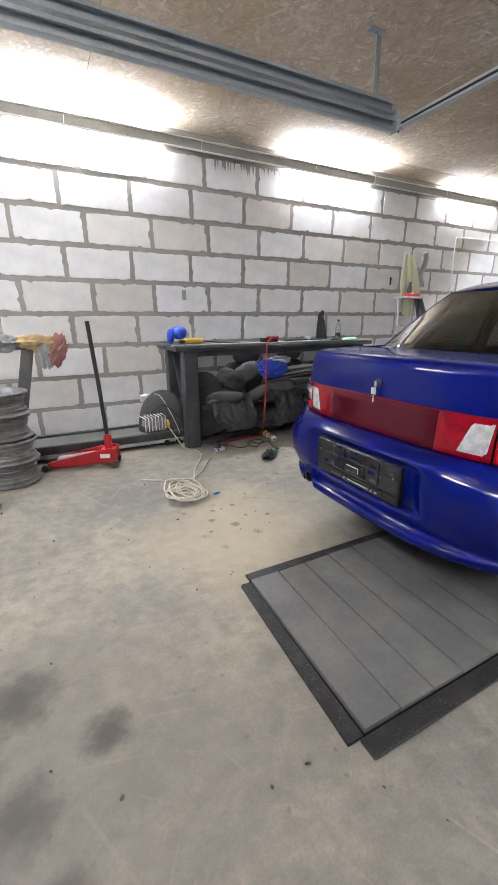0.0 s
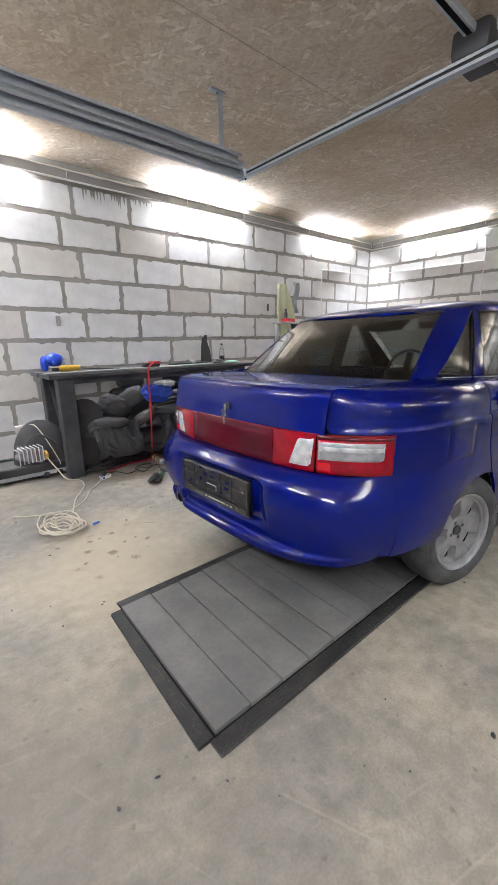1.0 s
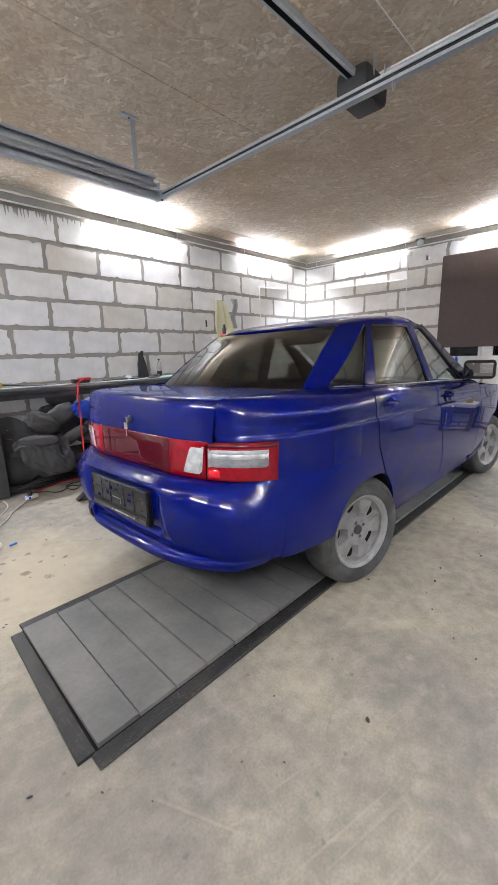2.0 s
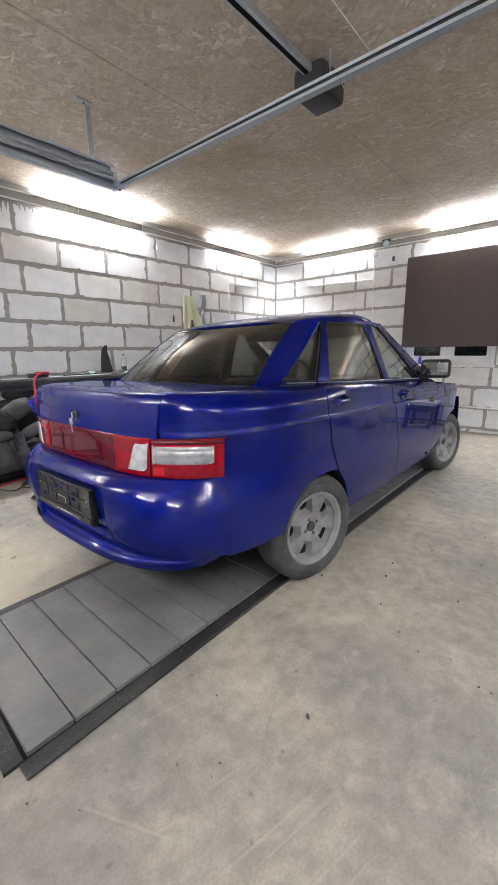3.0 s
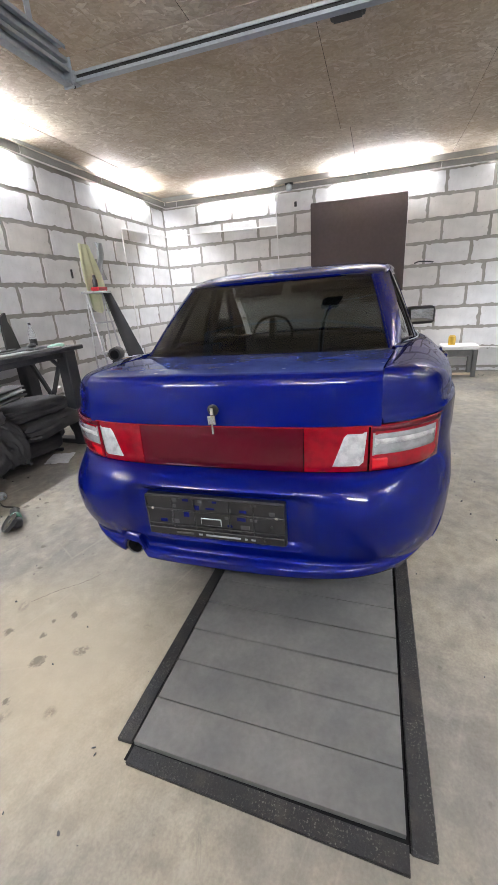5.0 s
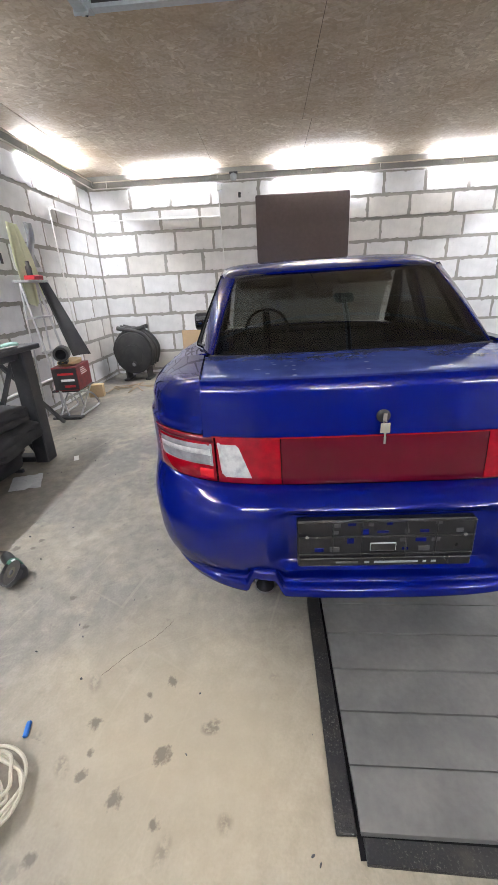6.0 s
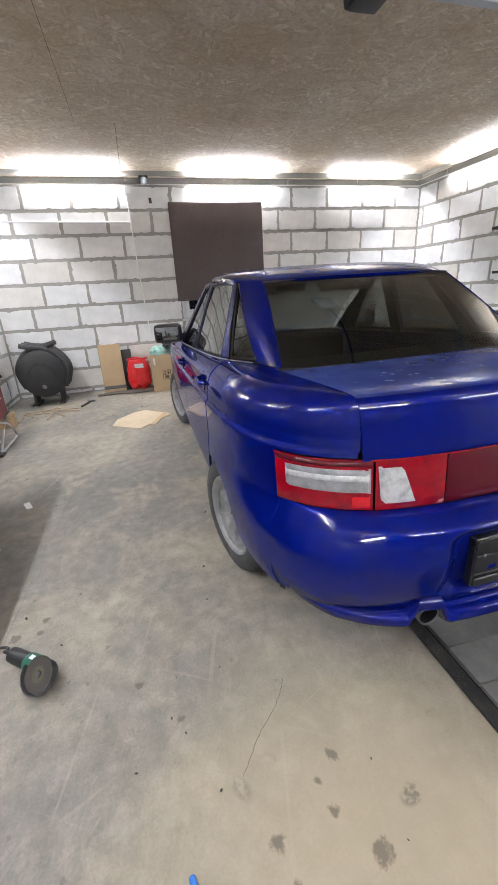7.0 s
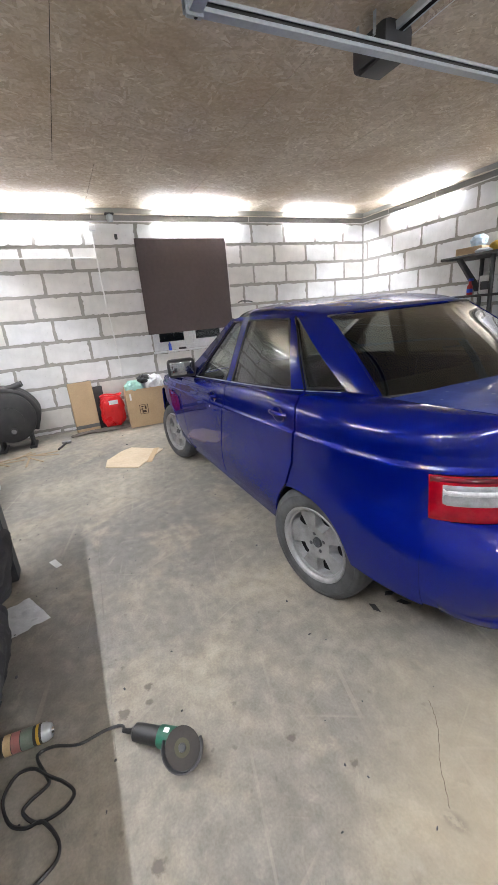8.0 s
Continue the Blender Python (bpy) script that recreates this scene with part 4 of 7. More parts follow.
def rear_glass(t, v):
    a = Vector((-0.345 + 0.095 * t * t, 0.606 * t, 1.058 + 0.004 * t * t))
    b = Vector((0.238 - 0.02 * t * t, 0.514 * t, 1.402 - 0.012 * t * t))
    p = a.lerp(b, v)
    return p + Vector((-0.02, 0, 0.03)) * math.sin(math.pi * v) * (1 - 0.75 * t * t)


part("rear_window", sheet(lambda u, v: rear_glass((2 * u - 1) * 1.0, lerp(-0.03, 1.02, v)), 24, 18, 0.004, MID), M_TINT, car, "dark tinted rear window")
b = bmesh.new()
add_tube(b, [rear_glass(t, -0.004) + Vector((-0.004, 0, 0.001)) for t in np.linspace(-1, 1, 24)], 0.005, 6)
part("rear_window_seal", b, M_BLACK, car)
b = bmesh.new()
add_tube(b, [rear_glass(t, 0.995) for t in np.linspace(-1, 1, 24)], 0.004, 6)
part("rear_window_seal", b, M_BLACK, car)
ZT = 1.392
for s in (-1, 1):
    rd, fd = doors["rear_door", s], doors["front_door", s]
    q = [(-0.085, 1.084), (0.125, 1.070), (0.388, 1.394), (0.366, 1.390)]
    r = [(0.235, 1.064), (0.915, 1.028), (0.868, ZT + 0.004), (0.438, ZT + 0.002)]
    f = [(1.000, 1.022), (1.640, 0.992), (1.10, ZT), (0.960, ZT + 0.004)]
    part("quarter_window", sheet(quad_sheet(q, s, -0.006), 8, 10, 0.004, MID), M_QUARTER, car, "dark quarter window")
    part("window", sheet(quad_sheet(r, s, -0.006), 10, 10, 0.004, MID), M_REARGLASS, rd, "closed side window")
    part("window", sheet(quad_sheet(f, s, -0.006), 10, 10, 0.004, MID), M_GLASS, fd, "closed side window")
    for door, loop in ((rd, r), (fd, f)):
        seal("window_seal", s, loop, 0.0, 0.006, door, M_BLACK)
    seal("window_seal", s, q, 0.0, 0.005, car, M_BLACK)
    # door frames and pillars in body colour
    pillar("window_frame", s, [(0.138, 1.068), (0.258, 1.22), (0.392, 1.400)], [(0.228, 1.060), (0.326, 1.22), (0.424, 1.400)], 0.003, rd, M_PAINT)
    pillar("window_frame", s, [(0.921, 1.022), (0.893, 1.21), (0.871, 1.416)], [(0.994, 1.018), (0.972, 1.21), (0.955, 1.416)], 0.003, fd, M_PAINT)
    pillar("window_frame", s, [(0.400, 1.388), (0.55, 1.402), (0.905, 1.402)], [(0.405, 1.402), (0.56, 1.426), (0.905, 1.424)], 0.004, rd, M_PAINT)
    pillar("window_frame", s, [(0.905, 1.402), (0.98, 1.402), (1.10, 1.398)], [(0.905, 1.424), (1.0, 1.422), (1.13, 1.412)], 0.004, fd, M_PAINT)
    pillar("front_pillar", s, [(1.648, 0.992), (1.40, 1.185), (1.105, 1.398)], [(1.985, 0.985), (1.56, 1.205), (1.15, 1.420)], 0.004, car, M_PAINT, n=14)
    # dark trim inside the pillars, the gap behind the rear door, metal strips for the glint under the glass
    pillar("pillar_trim", s, [(0.08, 1.05), (0.25, 1.22), (0.40, 1.38)], [(0.25, 1.05), (0.345, 1.22), (0.46, 1.38)], -0.032, car, M_CABIN)
    pillar("pillar_trim", s, [(0.895, 1.00), (0.875, 1.20), (0.86, 1.40)], [(1.015, 1.00), (0.995, 1.20), (0.97, 1.40)], -0.032, car, M_CABIN)
    pillar("pillar_trim", s, [(1.60, 0.99), (1.37, 1.180), (1.08, 1.392)], [(1.90, 0.985), (1.52, 1.195), (1.14, 1.410)], -0.026, car, M_CABIN)
    seal("door_gap", s, [(0.132, 1.064), (0.190, 1.14), (0.250, 1.22), (0.320, 1.315), (0.384, 1.402)], 0.0045, 0.0050, rd, M_DARK, False)
    # these pale strips draw the highlight on the window seal
    for door, xa, xb in ((car, -0.07, 0.120), (rd, 0.140, 0.915), (fd, 0.935, 1.62)):
        seal("waist_strip", s, [(x, belt(x) - 0.014) for x in np.linspace(xa, xb, 12)], 0.006, 0.0036, door, M_ZINC, False)
    # base strip between glass and door top
    for nm, d_, xa, xb in (("waist_strip", car, -0.25, 0.115), ("waist_strip", rd, 0.12, 0.93), ("waist_strip", fd, 0.935, 1.93)):
        def ws(u, v):
            x = lerp(xa, xb, u)
            e = on_side(s, x, 1.0695)
            g = on_glass(s, x, belt(x) - 0.012)
            return e.lerp(g, v)
        part(nm, sheet(ws, 14, 3, 0.008, (0.9, 0, 0.5)), M_PAINT, d_)
    # rear pillar between quarter window and rear window
    def rear_pillar(u, v):
        v *= 0.97
        a = on_glass(s, -0.098, 1.074, 0.004).lerp(on_glass(s, 0.366, 1.398, 0.002), v) + Vector((0, s * 0.014 * math.sin(math.pi * v), 0))
        b = rear_glass(s * 0.985, v) + Vector((-0.001, 0, 0.0025))
        m = a.lerp(b, 0.62) + Vector((-0.003, s * 0.009, 0.004))
        return (1 - u) ** 2 * a + 2 * u * (1 - u) * m + u * u * b
    part("rear_pillar", sheet(rear_pillar, 16, 24, 0.015, MID), M_PAINT, car)

    # handles with a recess plate
    for (x, z), d_ in (((0.165, 0.962), rd), ((1.09, 0.918), fd)):
        hb = bmesh.new()
        add_lathe(hb, [(0.0, 0.0), (0.040, 0.0), (0.044, 0.006), (0.036, 0.008), (0.030, 0.004), (0.0, 0.003)], 20,
                  Matrix.Translation((x, s * (side(x, z) - 0.004), z)) @ Matrix.Rotation(radians(-90 * s), 4, "X") @ Matrix.Diagonal((1.55, 1, 1, 1)), False)
        cup = part("handle_cup", hb, M_PAINT, d_)
        gb = bmesh.new()
        y = s * (side(x, z) + 0.020)
        add_tube(gb, spline([(x - 0.068, y - s * 0.022, z + 0.006), (x - 0.045, y, z + 0.008), (x + 0.045, y, z + 0.008), (x + 0.068, y - s * 0.022, z + 0.006)], 12), 0.0115, 8)
        part("handle", gb, M_PAINT, cup, "body-coloured pull handle")
    part("key_hole", lathe([(0, 0), (0.009, 0), (0.008, 0.004), (0, 0.004)], 10, Matrix.Translation((1.16, s * side(1.16, 0.80), 0.84)) @ Matrix.Rotation(radians(-90 * s), 4, "X"), False), M_CHROME, fd)

    # mirror
    mir = part("mirror", box((-0.06, -0.112, -0.074), (0.06, 0.112, 0.074), 0.040, None, 4), M_BLACK, car, "black door mirror")
    mir.matrix_basis = pose(1.70, s * 0.895, 1.072, 0, 0, -s * 11)
    part("mirror_glass", box((-0.0625, -0.092, -0.050), (-0.0585, 0.092, 0.050), 0.002, None, 2), M_MIRROR, mir, "mirror glass")
    part("mirror_arm", tube([(0.03, -s * 0.20, -0.03), (0.02, -s * 0.12, -0.03), (0.0, -s * 0.06, -0.02)], 0.024, 8), M_BLACK, mir)

# fuel flap on the right wing, proud by a hair
part("fuel_flap", sheet(lambda u, v: on_side(-1, lerp(-0.365, -0.150, u), lerp(0.745, 0.900, v), 0.005 - 0.004 * max(abs(2 * u - 1), abs(2 * v - 1)) ** 8), 10, 10, 0.01, MID), M_PAINT, car)
part("flap_gap", sheet(lambda u, v: on_side(-1, lerp(-0.3675, -0.1475, u), lerp(0.7425, 0.9025, v), 0.0008), 10, 10, 0.002, MID), M_DARK, car)

# roof, windscreen, rear window, bonnet
def roof_point(u, v):
    x, t = lerp(0.214, 1.14, u), 2 * v - 1
    zc = float(np.interp(x, [0.21, 0.23, 0.30, 0.45, 0.65, 0.85, 1.0, 1.08, 1.14], [1.401, 1.411, 1.424, 1.446, 1.464, 1.472, 1.468, 1.460, 1.446]))
    half = float(np.interp(x, [0.23, 0.35, 0.5, 0.7, 0.9, 1.14], [0.545, 0.585, 0.612, 0.632, 0.644, 0.625]))
    x += 0.03 * t * t * (1 - u) - 0.05 * t * t * u
    return (x, half * math.sin(t * 1.45) / math.sin(1.45), zc + 0.014 * (1 - t * t) * min(1.0, 3 * u, 4 * (1 - u)) - 0.012 * t * t - 0.036 * abs(t) ** 7)


part("roof", sheet(roof_point, 30, 36, 0.015, MID), M_DUSTLIT, car)


def screen_point(u, v):
    t = 2 * u - 1
    a, b = Vector((2.06 - 0.16 * t * t, 0.69 * t, 0.985)), Vector((1.13 - 0.05 * t * t, 0.555 * t, 1.436 - 0.02 * t * t))
    return a.lerp(b, v) + Vector((0.02, 0, 0.03)) * math.sin(math.pi * v)


part("windscreen", sheet(screen_point, 20, 12, 0.004, MID), M_GLASS, car, "clear windscreen")


def hood_point(u, v):
    x, t = lerp(2.05, 3.36, u), 2 * v - 1
    zc = float(np.interp(x, [2.05, 2.4, 2.8, 3.1, 3.3, 3.36], [0.985, 0.955, 0.90, 0.84, 0.77, 0.72]))
    half = side(min(x, 3.30), 1.0) - 0.045
    return (x - 0.12 * t * t * (1 - u) - 0.05 * t * t, half * t, zc - 0.03 * t * t)


part("bonnet", sheet(hood_point, 24, 16, 0.012, MID), M_PAINT, car)
part("front_bumper", sheet(lambda u, v: (3.47 - 0.42 * abs(2 * u - 1) ** 4 - 0.05 * (2 * v - 1) ** 2, 0.80 * (2 * u - 1), lerp(0.25, 0.72, v)), 30, 8, 0.012, MID), M_PAINT, car)
part("underbody", box((-0.45, -0.60, 0.25), (3.15, 0.60, 0.34), 0.02), M_DARK, car)
part("boot_floor", box((-0.80, -0.54, 0.40), (-0.05, 0.54, 0.66), 0.03), M_DARK, car)
part("lid_inner", box((-0.80, -0.50, 0.70), (-0.70, 0.50, 0.88), 0.03), M_DARK, car)

# wheels
def wheel(x, s):
    hub = part("wheel", lathe([(0.19, -0.085), (0.245, -0.092), (0.278, -0.085), (0.292, -0.070), (0.298, -0.05), (0.300, -0.02), (0.300, 0.02), (0.298, 0.05), (0.292, 0.070), (0.280, 0.083), (0.262, 0.090), (0.258, 0.0885), (0.254, 0.091), (0.235, 0.0925), (0.212, 0.089), (0.204, 0.082), (0.196, 0.07)], 64, None, False), M_RUBBER, car, "dusty tyre on a five-spoke alloy rim")
    hub.matrix_basis = pose(x, s * 0.742, 0.299 + s * 0.742 * math.sin(radians(LEAN)), -90 * s, 0, 13 * s)
    # rim lip and barrel
    b = bmesh.new()
    add_lathe(b, [(0.178, -0.08), (0.178, 0.040), (0.172, 0.058), (0.174, 0.066), (0.183, 0.070), (0.186, 0.078), (0.194, 0.086), (0.202, 0.088), (0.206, 0.082), (0.203, 0.06), (0.192, 0.0), (0.192, -0.08)], 56, None, False)
    rim = part("rim", b, M_RIM, hub, "dull grey alloy rim")
    # the face: five broad spokes that swell out of the hub, with rounded windows between them
    def face(u, v):
        a = 2 * math.pi * u
        k = 0.5 - 0.5 * math.cos(5 * a)
        r = lerp(0.026, 0.176, v)
        q = max(0.0, (r - 0.085) / 0.091)
        dip = (0.5 - 0.5 * math.cos(math.pi * min(1, max(0, (k - 0.50) / 0.22)))) * math.sin(math.pi * min(1.0, q * 1.02)) ** 0.35 if q > 0 else 0.0
        z = 0.040 + 0.020 * math.sin(math.pi * 0.5 * min(1, r / 0.13)) - 0.004 * q - 0.055 * dip
        return (r * math.cos(a), r * math.sin(a), z)
    sp = sheet(face, 120, 18)
    bmesh.ops.remove_doubles(sp, verts=sp.verts, dist=1e-5)
    bmesh.ops.recalc_face_normals(sp, faces=sp.faces)
    part("spoke_face", sp, M_RIM, rim, sharp=50)
    # near-black plates paint the shaded windows at the bottom of the pockets
    for i in range(5):
        a = 2 * math.pi * (i + 0.5) / 5
        o = [(0.042 * math.cos(q) * (1.0 + 0.22 * math.sin(q)), 0.031 * math.sin(q)) for q in np.linspace(0, 2 * math.pi, 18)[:-1]]
        part("rim_window", prism([(y_ + 0.136, x_) for x_, y_ in o], 0.010, 0.020, Matrix.Rotation(a, 4, "Z")), M_DARK, rim)
    part("hub_cap", lathe([(0.0, 0.052), (0.018, 0.052), (0.021, 0.056), (0.026, 0.056), (0.029, 0.044)], 20, None, False), M_DKSTEEL, rim)
    for i in range(4):
        part("wheel_bolt", lathe([(0.012, 0.02), (0.012, 0.0505), (0.008, 0.0525), (0, 0.0525)], 10, Matrix.Rotation(math.pi / 2 * i + 0.4, 4, "Z") @ Matrix.Translation((0.049, 0, 0)), False), M_DKSTEEL, rim)
    part("brake_drum", lathe([(0.0, -0.01), (0.12, -0.01), (0.13, -0.02), (0.13, -0.07)], 24, None, False), M_DKSTEEL, rim)


for s in (-1, 1):
    wheel(R_AX, s)
    wheel(F_AX, s)

# inside


part("rear_seat", box((-0.08, -0.62, 0.0), (0.08, 0.62, 0.52), 0.06, pose(0.26, 0, 0.47, 0, -18, 0), 3), M_CABIN, car, "dark cloth rear bench")
part("parcel_shelf", box((-0.34, -0.60, 1.00), (0.16, 0.60, 1.02), 0.006), M_CABIN, car)
part("dashboard", box((1.62, -0.68, 0.66), (2.0, 0.68, 0.965), 0.06, None, 3), M_BLACK, car)
wh = part("steering_wheel", tube([(0.18 * math.cos(a), 0.18 * math.sin(a), 0) for a in np.linspace(0, 2 * math.pi, 30)], 0.014, 8), M_BLACK, car, "black steering wheel")
wh.matrix_basis = pose(1.50, 0.36, 0.985, 0, -68, 0)
part("steering_boss", box((-0.16, -0.035, -0.02), (0.16, 0.035, 0.015), 0.015), M_BLACK, wh)
part("inner_mirror", box((1.19, -0.12, 1.33), (1.215, 0.12, 1.39), 0.012), M_BLACK, car)
part("headlining", sheet(lambda u, v: Vector(roof_point(u * 0.98 + 0.01, v * 0.96 + 0.02)) - Vector((0, 0, 0.03)), 12, 12, 0.004), M_SEAT, car)

for y in (-0.35, 0.35):
    part("sun_visor", box((-0.01, y - 0.19, -0.16), (0.01, y + 0.19, 0.0), 0.008, pose(1.16, 0, 1.40, 0, 62, 0)), M_CABIN, car)
part("cabin_floor", box((0.3, -0.66, 0.34), (1.7, 0.66, 0.40), 0.02), M_CABIN, car)
for ob in [car] + list(car.children_recursive):
    if ob.type == "MESH" and ob.data.materials[0] in (M_TINT, M_QUARTER, M_GLASS, M_REARGLASS):
        ob.visible_shadow = False
# ---- things ----
M_REDPAINT = worn("red_enamel", (0.42, 0.012, 0.02), (0.16, 0.03, 0.03), 0.4, scale=9, amount=0.5)
M_BLUE = worn("blue_plastic", (0.012, 0.06, 0.50), (0.03, 0.07, 0.3), 0.4, scale=6)
M_YELLOW = worn("yellow_plastic", (0.58, 0.36, 0.03), (0.3, 0.2, 0.05), 0.45, scale=8)
M_GREEN = worn("green_tool_plastic", (0.015, 0.12, 0.07), (0.05, 0.09, 0.07), 0.5, scale=10)
M_CARD = worn("cardboard", (0.48, 0.35, 0.21), (0.40, 0.28, 0.16), 0.9, scale=5)
M_PLY = worn("pale_plywood", (0.58, 0.47, 0.33), (0.45, 0.34, 0.22), 0.7, scale=3)
M_WOOD = worn("raw_wood", (0.33, 0.25, 0.165), (0.2, 0.15, 0.10), 0.8, scale=8)
M_TOWEL = worn("pale_green_towel", (0.70, 0.72, 0.50), (0.60, 0.62, 0.43), 0.95, scale=14, relief=0.6)
M_GREYCLOTH = worn("grey_cloth", (0.36, 0.38, 0.38), (0.22, 0.23, 0.23), 0.95, scale=12, relief=0.6)
M_CORD = worn("cream_cable", (0.50, 0.46, 0.37), (0.42, 0.38, 0.29), 0.6, scale=30)
M_REDCORD = mat("red_cable", (0.50, 0.01, 0.015), 0.5)
M_STOVE = worn("black_stove_steel", (0.028, 0.028, 0.03), (0.075, 0.07, 0.066), 0.6, 0.3, 6)
M_REDBAG = worn("red_bag_film", (0.62, 0.015, 0.02), (0.45, 0.01, 0.015), 0.3, scale=7)
M_FILM = worn("white_film", (0.66, 0.67, 0.68), (0.5, 0.51, 0.52), 0.3, scale=9)
M_MINT = worn("mint_bag", (0.30, 0.52, 0.44), (0.22, 0.42, 0.36), 0.5, scale=8)
M_ALU = worn("dull_aluminium_tube", (0.50, 0.51, 0.52), (0.35, 0.35, 0.34), 0.4, 0.8, 14)
M_GAUZE = worn("rust_red_cloth", (0.36, 0.15, 0.15), (0.30, 0.22, 0.15), 0.95, scale=10, relief=0.5)
M_TAN = worn("tan_work_glove", (0.46, 0.34, 0.18), (0.30, 0.22, 0.13), 0.9, scale=14, relief=0.5)
M_BLUEFOAM = mat("blue_rubber", (0.03, 0.16, 0.52), 0.7)
M_CLEAR = glass("clear_plastic", (0.93, 0.95, 0.96), 0.9, 0.08)
M_COVER = mat("thin_clear_cover", (0.75, 0.77, 0.78), 0.2, Alpha=0.3)
M_SEALRUB = worn("brown_grey_rubber", (0.11, 0.09, 0.075), (0.16, 0.14, 0.12), 0.8, scale=9)
M_PAPER = worn("paper", (0.72, 0.72, 0.71), (0.6, 0.6, 0.58), 0.8, scale=12)
M_FADERED = worn("faded_red_print", (0.30, 0.10, 0.09), (0.14, 0.12, 0.10), 0.4, scale=30)
M_FADEGREEN = worn("faded_green_print", (0.10, 0.14, 0.11), (0.2, 0.2, 0.18), 0.4, scale=30)
M_PVC = worn("white_window_frame", (0.74, 0.75, 0.76), (0.62, 0.62, 0.61), 0.35, scale=3)


def lump(size, seed, power=3.0, wrinkle=0.06, n=4, m=None):
    """A soft stuffed body: a rounded block with folds."""
    bm = bmesh.new()
    r = bmesh.ops.create_icosphere(bm, subdivisions=n, radius=1)
    off = Vector((seed * 1.7, seed * 0.9, seed * 2.3))
    for v in bm.verts:
        c = v.co.copy()
        k = (abs(c.x) ** power + abs(c.y) ** power + abs(c.z) ** power) ** (-1 / power)
        c *= k
        w = noise.noise(c * 2.1 + off) + 0.5 * noise.noise(c * 5.3 + off)
        c *= 1 + wrinkle * w
        v.co = Vector((c.x * size[0] / 2, c.y * size[1] / 2, c.z * size[2] / 2))
    if m is not None:
        bm.transform(m)
    return bm


def rails():
    # garage door tracks: double channels along the sides, a cross bar, hangers
    def track(y, x1, zs):
        t = thing("door_track", "galvanised double track of the garage door", "door track", (0, y, 2.44), 0, "door tracks")
        for k, z in enumerate(zs):
            b = bmesh.new()
            prof = [(0.024, 0.0), (0.024, 0.070), (-0.024, 0.070), (-0.024, 0.052), (-0.019, 0.052), (-0.019, 0.065), (0.019, 0.065), (0.019, 0.005), (-0.019, 0.005), (-0.019, 0.018), (-0.024, 0.018), (-0.024, 0.0)]
            lo = [b.verts.new((XW + 0.12, a - 0.010 * k, z + c)) for a, c in prof]
            hi = [b.verts.new((x1 - 0.03 * k, a - 0.010 * k, z + c)) for a, c in prof]
            for i in range(len(prof)):
                j = (i + 1) % len(prof)
                b.faces.new((lo[i], lo[j], hi[j], hi[i]))
            b.faces.new(lo)
            b.faces.new(hi[::-1])
            bmesh.ops.recalc_face_normals(b, faces=b.faces)
            part("channel", b, M_ZINC, t)
        part("end_plate", box((x1 - 0.006, -0.03, -0.01), (x1 + 0.002, 0.035, 0.12), 0.002), M_ZINC, t)
        for x in (0.02, -1.9):
            part("hanger", box((x - 0.020, 0.0565, 0.06), (x + 0.020, 0.0635, ZC - 2.44 - 0.002), 0.001), M_ZINC, t)
            part("hanger_foot", box((x - 0.10, 0.025, ZC - 2.44 - 0.014), (x + 0.020, 0.068, ZC - 2.44 - 0.001), 0.002), M_ZINC, t)
            part("bolt", lathe([(0.008, 0), (0.008, 0.012), (0, 0.012)], 6, pose(x - 0.035, 0.045, ZC - 2.44 - 0.018), False), M_DKSTEEL, t)
    track(1.10, 0.165, (0.0, 0.085))
    track(-1.72, 0.165, (0.0, 0.085))
    bar = thing("cross_bar", "galvanised cross bar joining the door tracks", "bar", (0.19, -0.31, 2.455))
    b = prism([(0.020, 0.0), (0.020, 0.044), (-0.020, 0.044), (-0.020, 0.030), (-0.016, 0.030), (-0.016, 0.040), (0.016, 0.040), (0.016, 0.004), (-0.016, 0.004), (-0.016, 0.014), (-0.020, 0.014), (-0.020, 0.0)], -1.44, 1.44, Matrix(((1, 0, 0, 0), (0, 0, 1, 0), (0, 1, 0, 0), (0, 0, 0, 1))))
    part("channel", b, M_ZINC, bar)
    # black filler paints the shade inside the open channel
    part("channel_lining", box((-0.010, -1.43, 0.006), (0.012, 1.43, 0.038), 0), M_BLACK, bar, "black filler for the shaded inside")
    for y in (-1.40, 1.40):
        part("bracket", box((-0.026, y - 0.03, -0.004), (0.026, y + 0.03, 0.05), 0.003), M_ZINC, bar)
        part("bolt", lathe([(0.007, 0), (0.007, 0.01), (0, 0.01)], 6, pose(0, y, -0.014), False), M_DKSTEEL, bar)
    part("ring", tube([(0.015 * math.cos(a), -0.47 + 0.0, -0.015 + 0.018 * math.sin(a)) for a in np.linspace(0, 6.28, 14)], 0.0025, 5), M_ZINC, bar)
    op = thing("door_opener", "dark grey garage door opener on its ceiling rail", "opener", (0.76, -0.30, 2.755))
    part("housing", box((-0.14, -0.105, 0.0), (0.15, 0.105, 0.155), 0.04, None, 2), M_BLACK, op, "dark grey motor housing")
    part("cover", box((-0.11, -0.08, -0.012), (0.11, 0.08, 0.006), 0.01, None, 2), M_BLACK, op)
    part("rail", box((-3.55, -0.032, 0.095), (-0.13, 0.032, 0.135), 0.004), M_ZINC, op, "galvanised opener rail")
    # black strip paints a shaded slot on the solid rail
    part("rail_slot", box((-3.55, -0.014, 0.0935), (-0.13, 0.014, 0.0952), 0), M_DARK, op)
    for x in (-0.05, 0.09):
        part("strap", box((x - 0.012, -0.105, 0.10), (x + 0.012, -0.102, ZC - 2.755), 0), M_ZINC, op)
